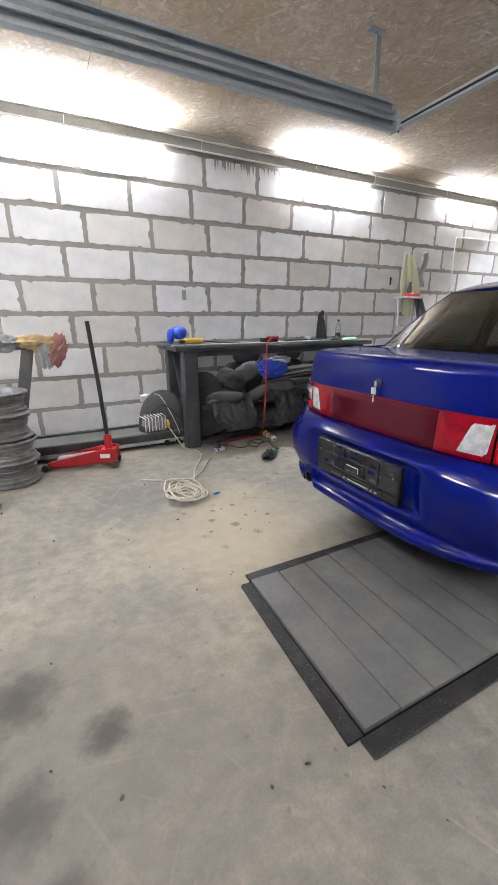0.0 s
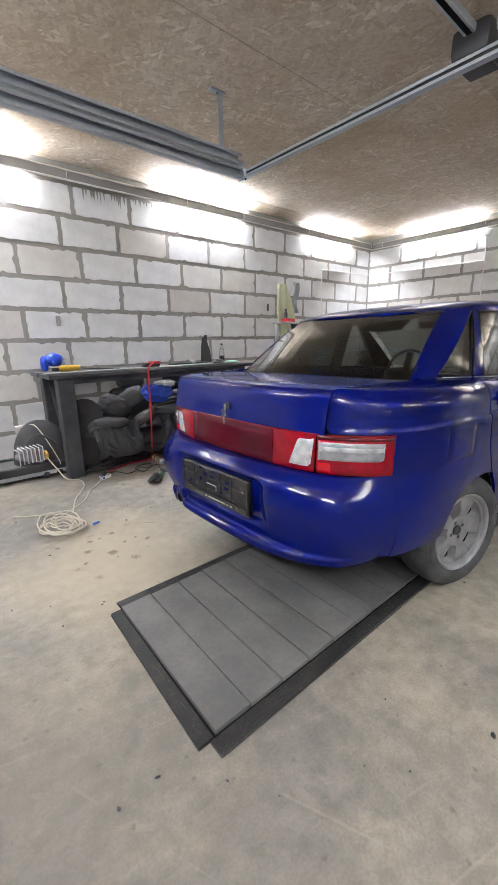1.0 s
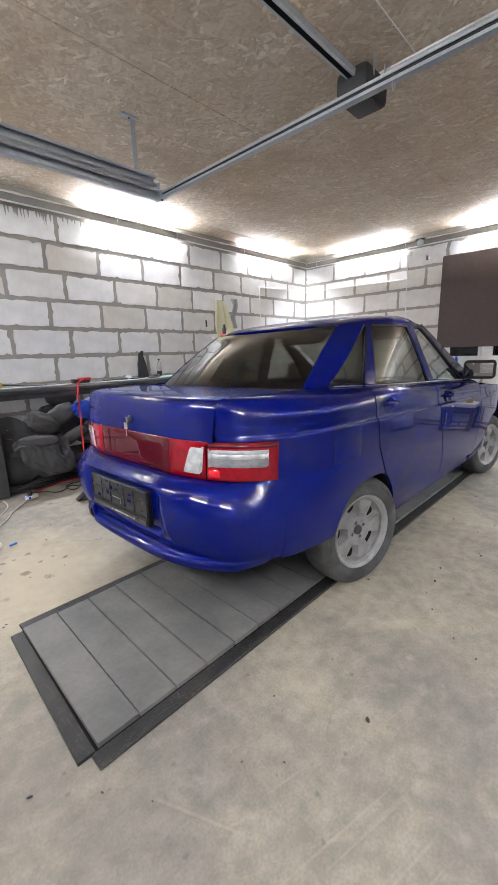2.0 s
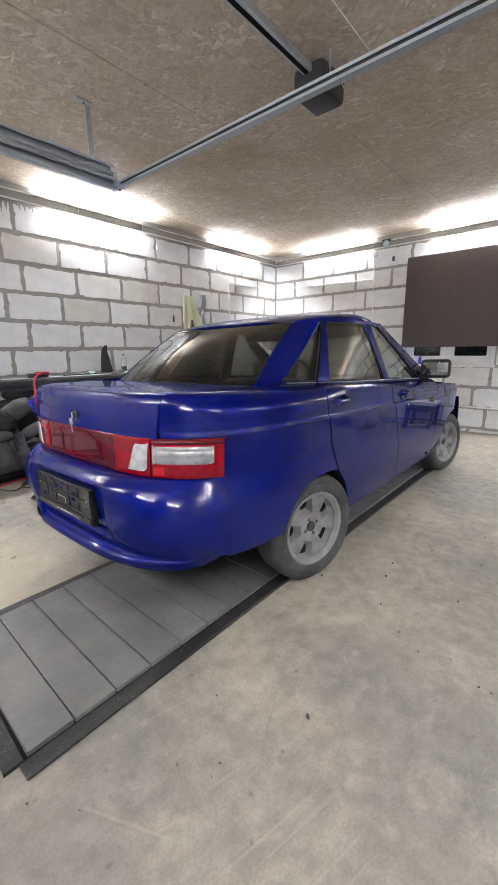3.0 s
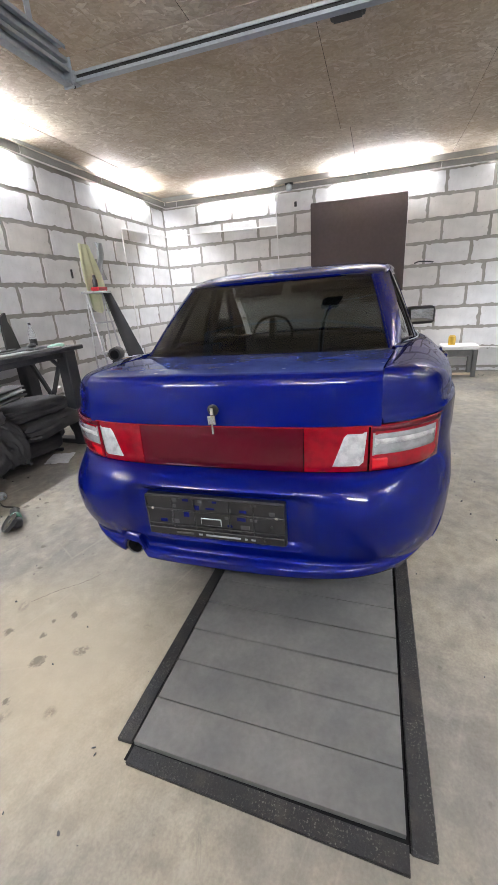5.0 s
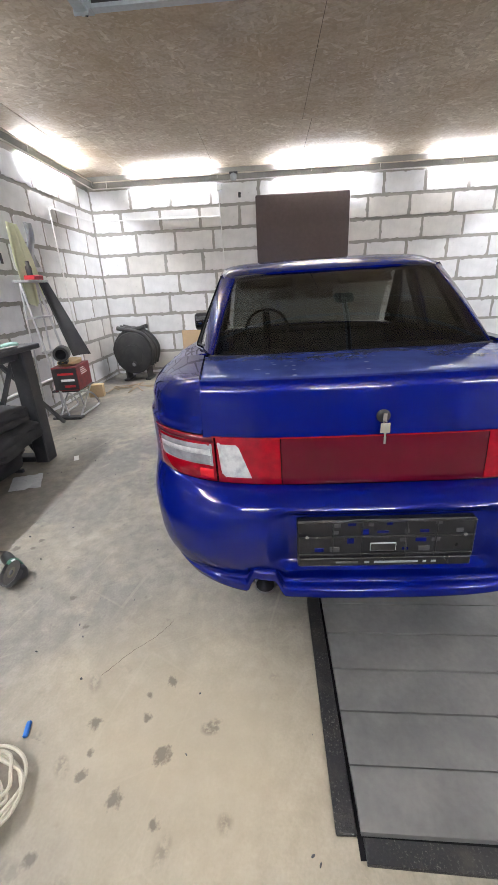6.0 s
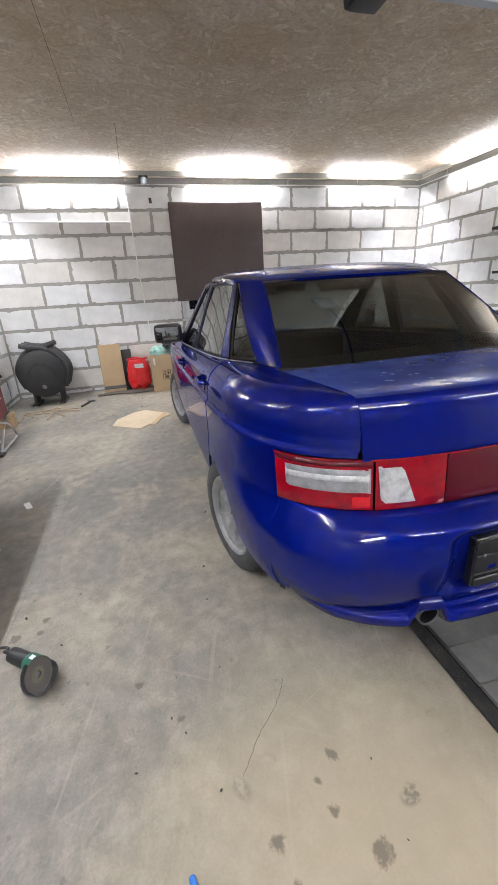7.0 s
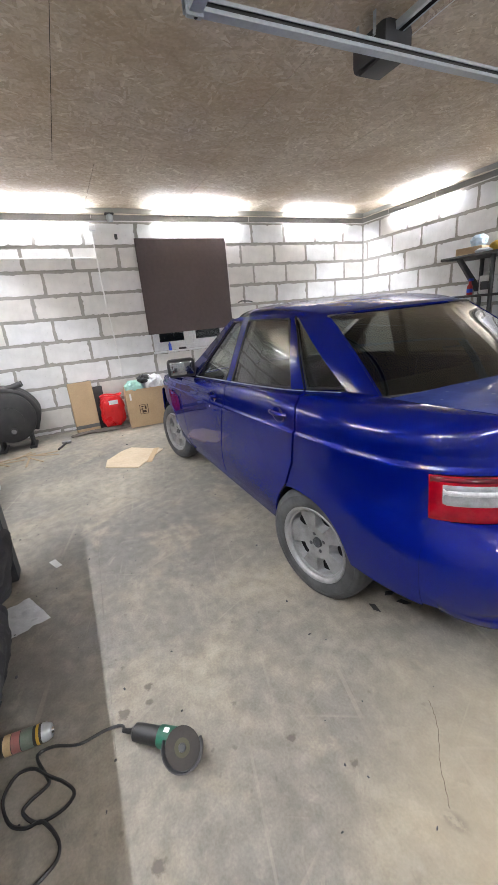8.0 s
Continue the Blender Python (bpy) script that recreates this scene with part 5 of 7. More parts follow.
        part("strap", box((x - 0.012, 0.102, 0.10), (x + 0.012, 0.105, ZC - 2.755), 0), M_ZINC, op)
    solid("cable_duct", box((-0.012, -1.2, ZC - 0.014), (0.012, 0.08, ZC - 0.002), 0.002), M_WHITE, "white cable duct along the ceiling boards", "cable duct", at=(0.90, -0.42, 0))
    solid("ceiling_cord", tube([(0.2, -0.58, ZC - 0.006), (0.88, -0.575, ZC - 0.006)], 0.003, 6), M_WHITE, "thin white cord along the ceiling", "cord")


rails()


def window_and_blind():
    w = tagged(new("window_1"), "white plastic window below the brown blind", "", "", "structure")
    w.matrix_basis = pose(XE + 0.07, 0, 0)
    y0, y1, z0, z1 = WIN
    b = bmesh.new()
    for lo, hi in (((-0.03, y0, z0), (0.03, y0 + 0.06, z1)), ((-0.03, y1 - 0.06, z0), (0.03, y1, z1)), ((-0.03, y0 + 0.06, z0), (0.03, y1 - 0.06, z0 + 0.075)), ((-0.03, y0 + 0.06, z1 - 0.06), (0.03, y1 - 0.06, z1)), ((-0.03, -0.21, z0 + 0.075), (0.03, -0.12, z1 - 0.06))):
        add_box(b, lo, hi, 0.006)
    part("window_frame", b, M_PVC, w)
    for a, c in ((y0 + 0.06, -0.21), (-0.12, y1 - 0.06)):
        s = bmesh.new()
        for lo, hi in (((-0.04, a, z0 + 0.075), (0.0, a + 0.05, z1 - 0.06)), ((-0.04, c - 0.05, z0 + 0.075), (0.0, c, z1 - 0.06)), ((-0.04, a + 0.05, z0 + 0.075), (0.0, c - 0.05, z0 + 0.13))):
            add_box(s, lo, hi, 0.004)
        part("sash", s, M_PVC, w)
        p = part("pane", box((-0.006, a + 0.05, z0 + 0.13), (0.0, c - 0.05, z1 - 0.06), 0), glass("night_pane", (0.5, 0.55, 0.58)), w)
    part("window_sill", box((-0.13, y0 - 0.02, z0 - 0.03), (-0.03, y1 + 0.02, z0 - 0.002), 0.006), M_PVC, w)
    bl = thing("roller_blind", "dark brown roller blind drawn over the window", "blind", (XE - 0.035, -0.197, 0))
    part("fabric", sheet(lambda u, v: (-0.006 * math.sin(u * math.pi) - 0.010 * v * math.sin(3 * u), lerp(-0.697, 0.697, u), lerp(1.275, 2.575, v)), 14, 10, 0.003), M_BLIND, bl)
    part("bottom_bar", lathe([(0.010, -0.70), (0.010, 0.70)], 10, Matrix.Translation((0, 0, 1.272)) @ Matrix.Rotation(radians(90), 4, "X")), M_BLIND, bl)
    part("roller", lathe([(0.018, -0.69), (0.018, 0.69)], 12, Matrix.Translation((0.012, 0, 2.575)) @ Matrix.Rotation(radians(90), 4, "X")), M_BLIND, bl)
    part("pull_cord", tube([(-0.01, -0.70, 2.55), (-0.012, -0.705, 2.2), (-0.01, -0.70, 1.75)], 0.003, 5), M_WHITE, bl)
    solid("bottle", lathe([(0.022, 0), (0.024, 0.01), (0.024, 0.09), (0.012, 0.11), (0.012, 0.13), (0, 0.13)], 12, None), M_BLUE, "small blue bottle on the window sill", "bottle", at=(XE - 0.03, 0.20, 1.0))
    solid("tool", box((-0.02, -0.06, 0), (0.02, 0.06, 0.03), 0.008), M_BLACK, "small black tool on the window sill", "tool", at=(XE - 0.03, 0.0, 1.0))


window_and_blind()


def wall_fittings():
    d = thing("cable_conduit", "white conduit down the end wall from the cove", "conduit", (XE - 0.009, 1.03, 0))
    part("pipe", tube([(0, 0.02, 2.72), (0, 0.0, 1.8), (0, -0.05, 0.70)], 0.008, 8), M_WHITE, d)
    part("junction_box", box((-0.03, -0.04, 2.69), (0.012, 0.045, 2.765), 0.006), M_WHITE, d)
    solid("cable_conduit", tube([(XE - 0.0055, 1.05, 2.352), (XE - 0.0055, 2.88, 2.382), (XE - 0.010, YN - 0.010, 2.384), (XE - 0.14, YN - 0.0055, 2.383), (3.50, YN - 0.0055, 2.362), (3.46, YN - 0.0055, 2.352), (3.455, YN - 0.0055, 2.30), (3.51, YN - 0.0055, 0.45)], 0.0085, 8), M_WHITE, "white conduit along the corner of the walls", "conduit")
    solid("cable_conduit", tube([(XE - 0.0055, -0.35, 0.39), (XE - 0.0055, -3.4, 0.36)], 0.012, 8), M_WHITE, "white conduit low on the end wall", "conduit")
    solid("cable_conduit", tube([(1.15, YN - 0.0055, 0.40), (3.4, YN - 0.0055, 0.40)], 0.012, 8), M_WHITE, "white conduit low on the side wall", "conduit")
    for x, z in ((1.555, 0.435), (-1.235, 0.41)):
        s = thing("wall_socket", "white double wall socket", "socket", (x, YN - 0.004, z), 0, "wall sockets")
        part("plate", box((-0.075, -0.03, -0.04), (0.075, 0.0, 0.04), 0.008), M_WHITE, s)
        for k in (-0.035, 0.035):
            part("outlet", lathe([(0.022, 0), (0.022, 0.004), (0.018, 0.004), (0.016, -0.006), (0, -0.006)], 14, Matrix.Translation((k, -0.03, 0)) @ Matrix.Rotation(radians(90), 4, "X"), False), M_WHITE, s)
    c = thing("camera_housing", "small grey round sensor on the cove channel", "sensor", (FE - 0.02, 0.80, 2.80))
    part("body", lathe([(0.0, -0.03), (0.035, -0.03), (0.045, 0.0), (0.045, 0.04), (0.03, 0.06), (0, 0.06)], 16), M_ZINC, c)
    part("base", box((-0.03, -0.06, 0.05), (0.03, 0.06, 0.075), 0.006), M_DKSTEEL, c)
    solid("wall_plug", box((-0.012, -0.02, -0.035), (0.004, 0.02, 0.035), 0.006), M_DKSTEEL, "small dark fitting on the block wall", "fitting", at=(XE - 0.006, 0.735, 2.615))
    solid("wall_hook", box((-0.012, -0.014, -0.05), (0.012, 0.004, 0.05), 0.004), M_BLACK, "small black hook on the block wall", "hook", at=(2.225, YN - 0.006, 1.72))
    solid("wall_patch", box((-0.022, -0.006, -0.05), (0.022, 0.004, 0.05), 0.004), M_MORTAR, "dark plug in the block wall", "plug", at=(-0.75, YN - 0.006, 1.48))
    solid("cable_clip", tube([(XE - 0.012, -1.04, 1.63), (XE - 0.03, -1.1, 1.65), (XE - 0.03, -1.22, 1.64), (XE - 0.012, -1.30, 1.63)], 0.010, 6), M_DKSTEEL, "dark bent bracket on the end wall", "bracket")


wall_fittings()


def workbench():
    t = thing("workbench", "long workbench with dark steel legs and a worn top", "workbench", (0.08, 2.62, 0))
    part("front_plank", box((-1.18, -0.35, 0.945), (1.18, -0.185, 0.985), 0.006), M_DKSTEEL, t, "dark worn front plank")
    part("rear_plank", box((-1.18, 0.05, 0.945), (1.18, 0.34, 0.985), 0.006), M_DKSTEEL, t, "dark worn rear plank")
    for x in (-1.15, -0.35, 0.40, 1.13):
        part("cross_bar", box((x - 0.02, -0.185, 0.945), (x + 0.02, 0.05, 0.980), 0.003), M_DKSTEEL, t)
    for k, y in enumerate((-0.34, -0.265)):
        part("slat", box((-1.19, y, 0.985), (0.9 - 0.3 * k, y + 0.055, 1.002), 0.003), M_PLANK if k != 1 else M_GREYCLOTH, t, "grey slat")
    for x in (-1.04, 1.00):
        for y in (-0.29, 0.24):
            part("leg", box((x - 0.07, y - 0.045, 0.0), (x + 0.07, y + 0.075, 0.945), 0.008), M_DKSTEEL, t)
        part("foot_rail", box((x - 0.05, -0.22, 0.0), (x + 0.05, 0.24, 0.05), 0.006), M_DKSTEEL, t)
        for s in (-1, 1):
            part("brace", tube([(x, -0.20 * s, 0.08), (x, 0.20 * s, 0.88)], 0.022, 4), M_DKSTEEL, t)
    part("apron", box((-1.10, -0.30, 0.89), (1.10, -0.25, 0.945), 0.004), M_DKSTEEL, t)
    part("brace", tube([(1.02, 0.0, 0.92), (1.98, 0.05, 0.03)], 0.022, 4), M_DKSTEEL, t)
    h = thing("face_shield", "blue helmet visor with a clear shield on the workbench", "face shield", (-0.92, 2.74, 0.985))
    part("shell", lump((0.17, 0.17, 0.13), 3, 2.2, 0.03, 3, pose(0.0, 0, 0.115)), M_BLUE, h)
    part("ear_cup", lump((0.07, 0.10, 0.15), 4, 2.4, 0.03, 3, pose(-0.09, 0, 0.08)), M_BLUE, h)
    part("shield", sheet(lambda u, v: (0.10 * math.cos(2.2 * (u - 0.5)), 0.10 * math.sin(2.2 * (u - 0.5)), lerp(0.01, 0.13, v)), 10, 4, 0.002), M_CLEAR, h, "clear shield")
    part("knob", lathe([(0, 0), (0.02, 0), (0.02, 0.02), (0, 0.02)], 12, pose(-0.02, -0.085, 0.09, 90), False), M_BLUE, h)
    d = thing("power_drill", "yellow power tool lying on the workbench", "power tool", (-0.895, 2.375, 1.002), 8)
    part("body", lathe([(0.018, -0.10), (0.028, -0.06), (0.030, 0.05), (0.022, 0.10)], 14, Matrix.Translation((0, 0, 0.032)) @ Matrix.Rotation(radians(90), 4, "Y")), M_YELLOW, d)
    part("grip", box((-0.15, -0.02, 0.012), (-0.09, 0.02, 0.045), 0.012, None, 2), M_BLACK, d)
    part("power_lead", tube([(0.10, 0, 0.03), (0.2, 0.01, 0.02), (0.34, -0.01, 0.006), (0.5, -0.04, 0.004)], 0.006, 6, 20), M_BLACK, d)
    r = thing("red_tool", "red and black hand tool on the workbench", "tool", (-0.08, 2.36, 1.0))
    part("body", box((-0.09, -0.04, 0.002), (0.09, 0.04, 0.045), 0.012, None, 2), M_BLACK, r)
    part("cap", box((-0.02, -0.042, 0.03), (0.10, 0.03, 0.058), 0.01, None, 2), M_REDPAINT, r)
    solid("flat_bar", box((-0.28, -0.03, 0.0), (0.28, 0.03, 0.014), 0.004), M_BLACK, "black flat strip lying on the workbench", "strip", at=(0.63, 2.75, 0.986), rz=4)
    p = thing("black_panel", "black pointed trim panel standing on the workbench", "trim panel", (0.95, 2.84, 0.986))
    part("panel", prism([(-0.07, 0.0), (0.085, 0.0), (0.07, 0.16), (0.045, 0.27), (0.055, 0.34), (0.035, 0.345), (-0.01, 0.31), (-0.045, 0.18)], -0.012, 0.012, pose(0, 0, 0, 82)), M_BLACK, p)
    b = thing("bottle", "clear plastic bottle with a dark label on the workbench", "bottle", (1.18, 2.80, 0.986))
    part("bottle_body", lathe([(0.03, 0.0), (0.034, 0.01), (0.034, 0.13), (0.028, 0.16), (0.012, 0.20), (0.012, 0.215)], 16), M_CLEAR, b)
    part("label", lathe([(0.0348, 0.015), (0.0348, 0.075)], 16, None, False), M_BLACK, b)
    part("cap", lathe([(0.014, 0.213), (0.014, 0.232), (0, 0.232)], 12, None, False), M_BLACK, b)
    for i, (x, y, l, mt) in enumerate(((1.00, 2.36, 0.20, M_MINT), (0.80, 2.36, 0.20, M_BLACK), (1.10, 2.75, 0.14, M_BLACK), (0.72, 2.80, 0.2, M_ZINC))):
        solid("rag" if mt is M_MINT else "hand_tool", lump((l, 0.08, 0.04), i + 5, 2.4, 0.2, 3, pose(0, 0, 0.02)), mt, "crumpled green rag on the workbench" if mt is M_MINT else "small dark tool among clutter on the workbench", "rag" if mt is M_MINT else "tool", at=(x, y, 0.984), rz=20 * i)


workbench()


def seats_under_bench():
    grp = "old seats under the workbench"
    def removed_seat(at, rz, tilt, label):
        s = thing("old_seat", label, "seat", at, rz, grp)
        part("cushion", lump((0.52, 0.50, 0.20), at[0] * 7, 4, 0.05, 4, pose(0, 0, 0.13)), M_FABRIC, s)
        part("backrest", lump((0.15, 0.48, 0.62), at[0] * 5 + 1, 4, 0.05, 4, pose(-0.22, 0, 0.40, 0, tilt, 0)), M_FABRIC, s)
        part("bolster", lump((0.46, 0.11, 0.16), 9, 3, 0.06, 3, pose(0.02, -0.21, 0.20)), M_SEAT, s)
        part("bolster", lump((0.46, 0.11, 0.16), 10, 3, 0.06, 3, pose(0.02, 0.21, 0.20)), M_SEAT, s)
        part("seat_rail", box((-0.22, -0.2, 0.0), (0.22, -0.17, 0.03), 0.004), M_DKSTEEL, s)
        part("seat_rail", box((-0.22, 0.17, 0.0), (0.22, 0.2, 0.03), 0.004), M_DKSTEEL, s)
    removed_seat((0.66, 2.64, 0.0), -95, -40, "charcoal cloth rear seat stacked under the workbench")
    def pad(name, size, seed, at, rz=0, rx=0, ry=0, mt=M_FABRIC, label="charcoal cloth seat cushion in the heap under the workbench", cat="cushion", wr=0.12, power=5):
        return solid(name, lump(size, seed, power, wr, 4, pose(0, 0, 0, rx, ry, 0)), mt, label, cat, grp, at=at, rz=rz)
    pad("seat_cushion", (0.62, 0.50, 0.20), 2, (-0.04, 2.56, 0.19), 4)
    pad("seat_cushion", (0.70, 0.42, 0.17), 5, (0.68, 2.44, 0.33), 4)
    pad("seat_cushion", (0.62, 0.40, 0.15), 8, (0.62, 2.48, 0.49), -8)
    pad("loose_cushion", (0.56, 0.40, 0.13), 11, (-0.55, 2.52, 0.32), 14, -38, 14, M_SEAT, "grey cloth seat back slumped in the heap under the workbench", "seat back", 0.06)
    pad("loose_cushion", (0.50, 0.42, 0.12), 14, (-0.50, 2.62, 0.42), -20, -30, -24, M_FABRIC, "charcoal seat back lying across the heap", "seat back", 0.06)
    pad("side_bolster", (0.36, 0.12, 0.11), 17, (-0.56, 2.36, 0.475), 0, 0, 4, M_SEAT, "grey rolled seat bolster in the heap", "bolster", 0.04, 2.6)
    pad("side_bolster", (0.34, 0.14, 0.12), 19, (-0.20, 2.42, 0.46), -30, 0, -32, M_SEAT, "grey rolled seat bolster in the heap", "bolster", 0.04, 2.6)
    pad("seat_cover", (0.34, 0.22, 0.20), 23, (-0.46, 2.48, 0.62), 20, 20, 25, M_FABRIC, "crumpled charcoal seat cover in the heap", "seat cover", 0.12, 3)
    pad("seat_cover", (0.32, 0.20, 0.18), 27, (-0.27, 2.52, 0.68), -25, 0, -30, M_SEAT, "crumpled charcoal seat cover in the heap", "seat cover", 0.12, 3)
    pad("seat_cover", (0.40, 0.26, 0.16), 29, (0.05, 2.46, 0.42), 12, 0, 6, M_FABRIC, "crumpled charcoal seat cover in the heap", "seat cover", 0.10, 3)
    pad("seat_cover", (0.36, 0.24, 0.14), 33, (0.10, 2.44, 0.54), -12, 0, 4, M_SEAT, "crumpled charcoal seat cover in the heap", "seat cover", 0.10, 3)
    dd = thing("speaker_panel", "round dark trim panel with a hole beside the bench leg", "trim panel", (-0.79, 2.44, 0.50), -8)
    part("panel", lathe([(0.045, 0.0), (0.15, 0.0), (0.17, 0.012), (0.17, 0.03), (0.045, 0.03)], 30, pose(0, 0, 0.06, 80, 0, 0), False), M_FABRIC, dd)
    # black disc added so that the open hole reads as shaded
    part("speaker_mesh", lathe([(0.0, 0.012), (0.044, 0.012), (0.044, 0.020), (0.0, 0.022)], 20, pose(0, 0, 0.06, 80, 0, 0), False), M_BLACK, dd)
    part("panel_foot", lump((0.30, 0.12, 0.42), 37, 4, 0.06, 4, pose(0, 0.04, -0.24)), M_FABRIC, dd)
    for i, (x, z) in enumerate(((-0.17, 0.85), (0.39, 0.86))):
        h = thing("headrest", "charcoal cloth headrest on the seat heap", "headrest", (x, 2.70, z), 6 * i - 3, "headrests")
        part("pad", lump((0.31, 0.13, 0.17), i + 1, 3, 0.03, 4), M_FABRIC, h)
        for t_ in (-0.06, 0.06):
            part("post", tube([(t_, 0, -0.05), (t_, 0.01, -0.20)], 0.006, 6), M_CHROME, h)
        pad("loose_cushion", (0.46, 0.14, 0.42), 43 + i, (x, 2.76, 0.56), 0, -8, 0, M_FABRIC, "charcoal seat back standing behind the heap", "seat back", 0.03)
    for i in range(3):
        solid("trim_board", box((-0.27, -0.09, -0.009), (0.27, 0.09, 0.009), 0.006, pose(0, 0, 0, 0, -7 + 2 * i, 0)), M_SEAT if i != 1 else M_GREYCLOTH, "thin grey trim board laid on the heap", "trim board", "trim boards", at=(0.22 + 0.03 * i, 2.40 + 0.03 * i, 0.635 + 0.035 * i), rz=4 * i - 4)
    rr = random.Random(12)
    for i in range(7):
        x, y = -0.75 + 0.06 * i, 2.36 + 0.02 * (i % 3)
        solid("rubber_seal", tube([(x - 0.15, y, 0.02 + 0.015 * i), (x, y - 0.05, 0.04 + 0.014 * i), (x + 0.2, y - 0.02, 0.03 + 0.012 * i), (x + 0.36, y + 0.06, 0.02 + 0.008 * i), (x + 0.2, y + 0.16, 0.03)], 0.011, 6, 24), M_BLACK, "black rubber door seal coiled under the heap", "seal", "door seals")
    solid("plastic_bag", lump((0.34, 0.20, 0.20), 31, 2.2, 0.28, 4), M_BLUE, "crumpled blue plastic bag on the seat heap", "bag", at=(-0.01, 2.40, 0.725))
    solid("plastic_bag", lump((0.22, 0.14, 0.08), 36, 2.2, 0.3, 4), M_FILM, "crumpled white plastic film on the blue bag", "bag", at=(0.09, 2.40, 0.81))
    # loose cloth covers thrown over the heap
    def drape(x0, x1, prof, seed, mt, label):
        line = spline([(0, y_, z_) for y_, z_ in prof], 40)
        def fn(u, v):
            q = line[min(39, int(v * 39.999))]
            w1 = noise.noise(Vector((u * 2.3 + seed, v * 1.6, seed)))
            w2 = 1 - 2 * abs(noise.noise(Vector((u * 3.4 + 1.5 * v + seed * 2, v * 2.2 - u, 0.3 + seed))))
            w3 = 1 - 2 * abs(noise.noise(Vector((u * 7.0 - 3 * v, v * 4.5 + seed, 0.7))))
            d = 0.035 * w1 + 0.045 * w2 + 0.020 * w3
            return (lerp(x0, x1, u) + 0.05 * w1 * v, q.y - 0.6 * d, max(0.012, q.z + 0.8 * d + 0.07 * noise.noise(Vector((u * 1.7 + seed, 0.2, 0)))))
        solid("seat_cover", sheet(fn, 44, 39, 0.005), mt, label, "seat cover", grp, sharp=60)
    drape(-0.74, -0.30, [(2.50, 0.44), (2.38, 0.41), (2.29, 0.31), (2.25, 0.20), (2.27, 0.12)], 3.1, M_FABRIC, "rumpled charcoal seat cover thrown over the heap")
    drape(-0.06, 0.30, [(2.52, 0.47), (2.38, 0.44), (2.27, 0.34), (2.25, 0.20), (2.27, 0.10)], 7.7, M_FABRIC, "rumpled charcoal seat cover thrown over the heap")
    # wheel arch liner beside the bench leg
    def liner(u, v):
        a, k = math.pi * u, math.sin(0.5 * math.pi * v) ** 0.6
        h = 1 + 0.05 * math.sin(5 * u + 4 * v)
        return (0.27 * math.cos(a) * k * h, -0.20 * math.cos(0.5 * math.pi * v), 0.52 * math.sin(a) ** 0.75 * k * h)
    solid("wheel_arch_liner", sheet(liner, 28, 14, 0.006), M_FABRIC, "dark felt wheel arch liner standing beside the bench", "arch liner", at=(-1.12, 2.74, 0.0), rz=-8)
    solid("rubber_seal", tube([(-0.25, -0.02, 0.0), (-0.23, -0.03, 0.26), (-0.10, -0.05, 0.41), (0.04, -0.10, 0.33), (0.12, -0.14, 0.12), (0.10, -0.16, 0.01)], 0.012, 6, 30), M_BLACK, "black rubber seal looped over the arch liner", "seal", at=(-1.12, 2.58, 0.01))
    for i in range(3):
        solid("carpet_fold", lump((0.8, 0.4, 0.07), 40 + i, 3, 0.12, 4), M_BLACK, "folded black carpet on the floor under the workbench", "carpet", "carpets", at=(-0.25 + 0.12 * i, 2.58, 0.04 + 0.05 * i), rz=5 * i)


seats_under_bench()


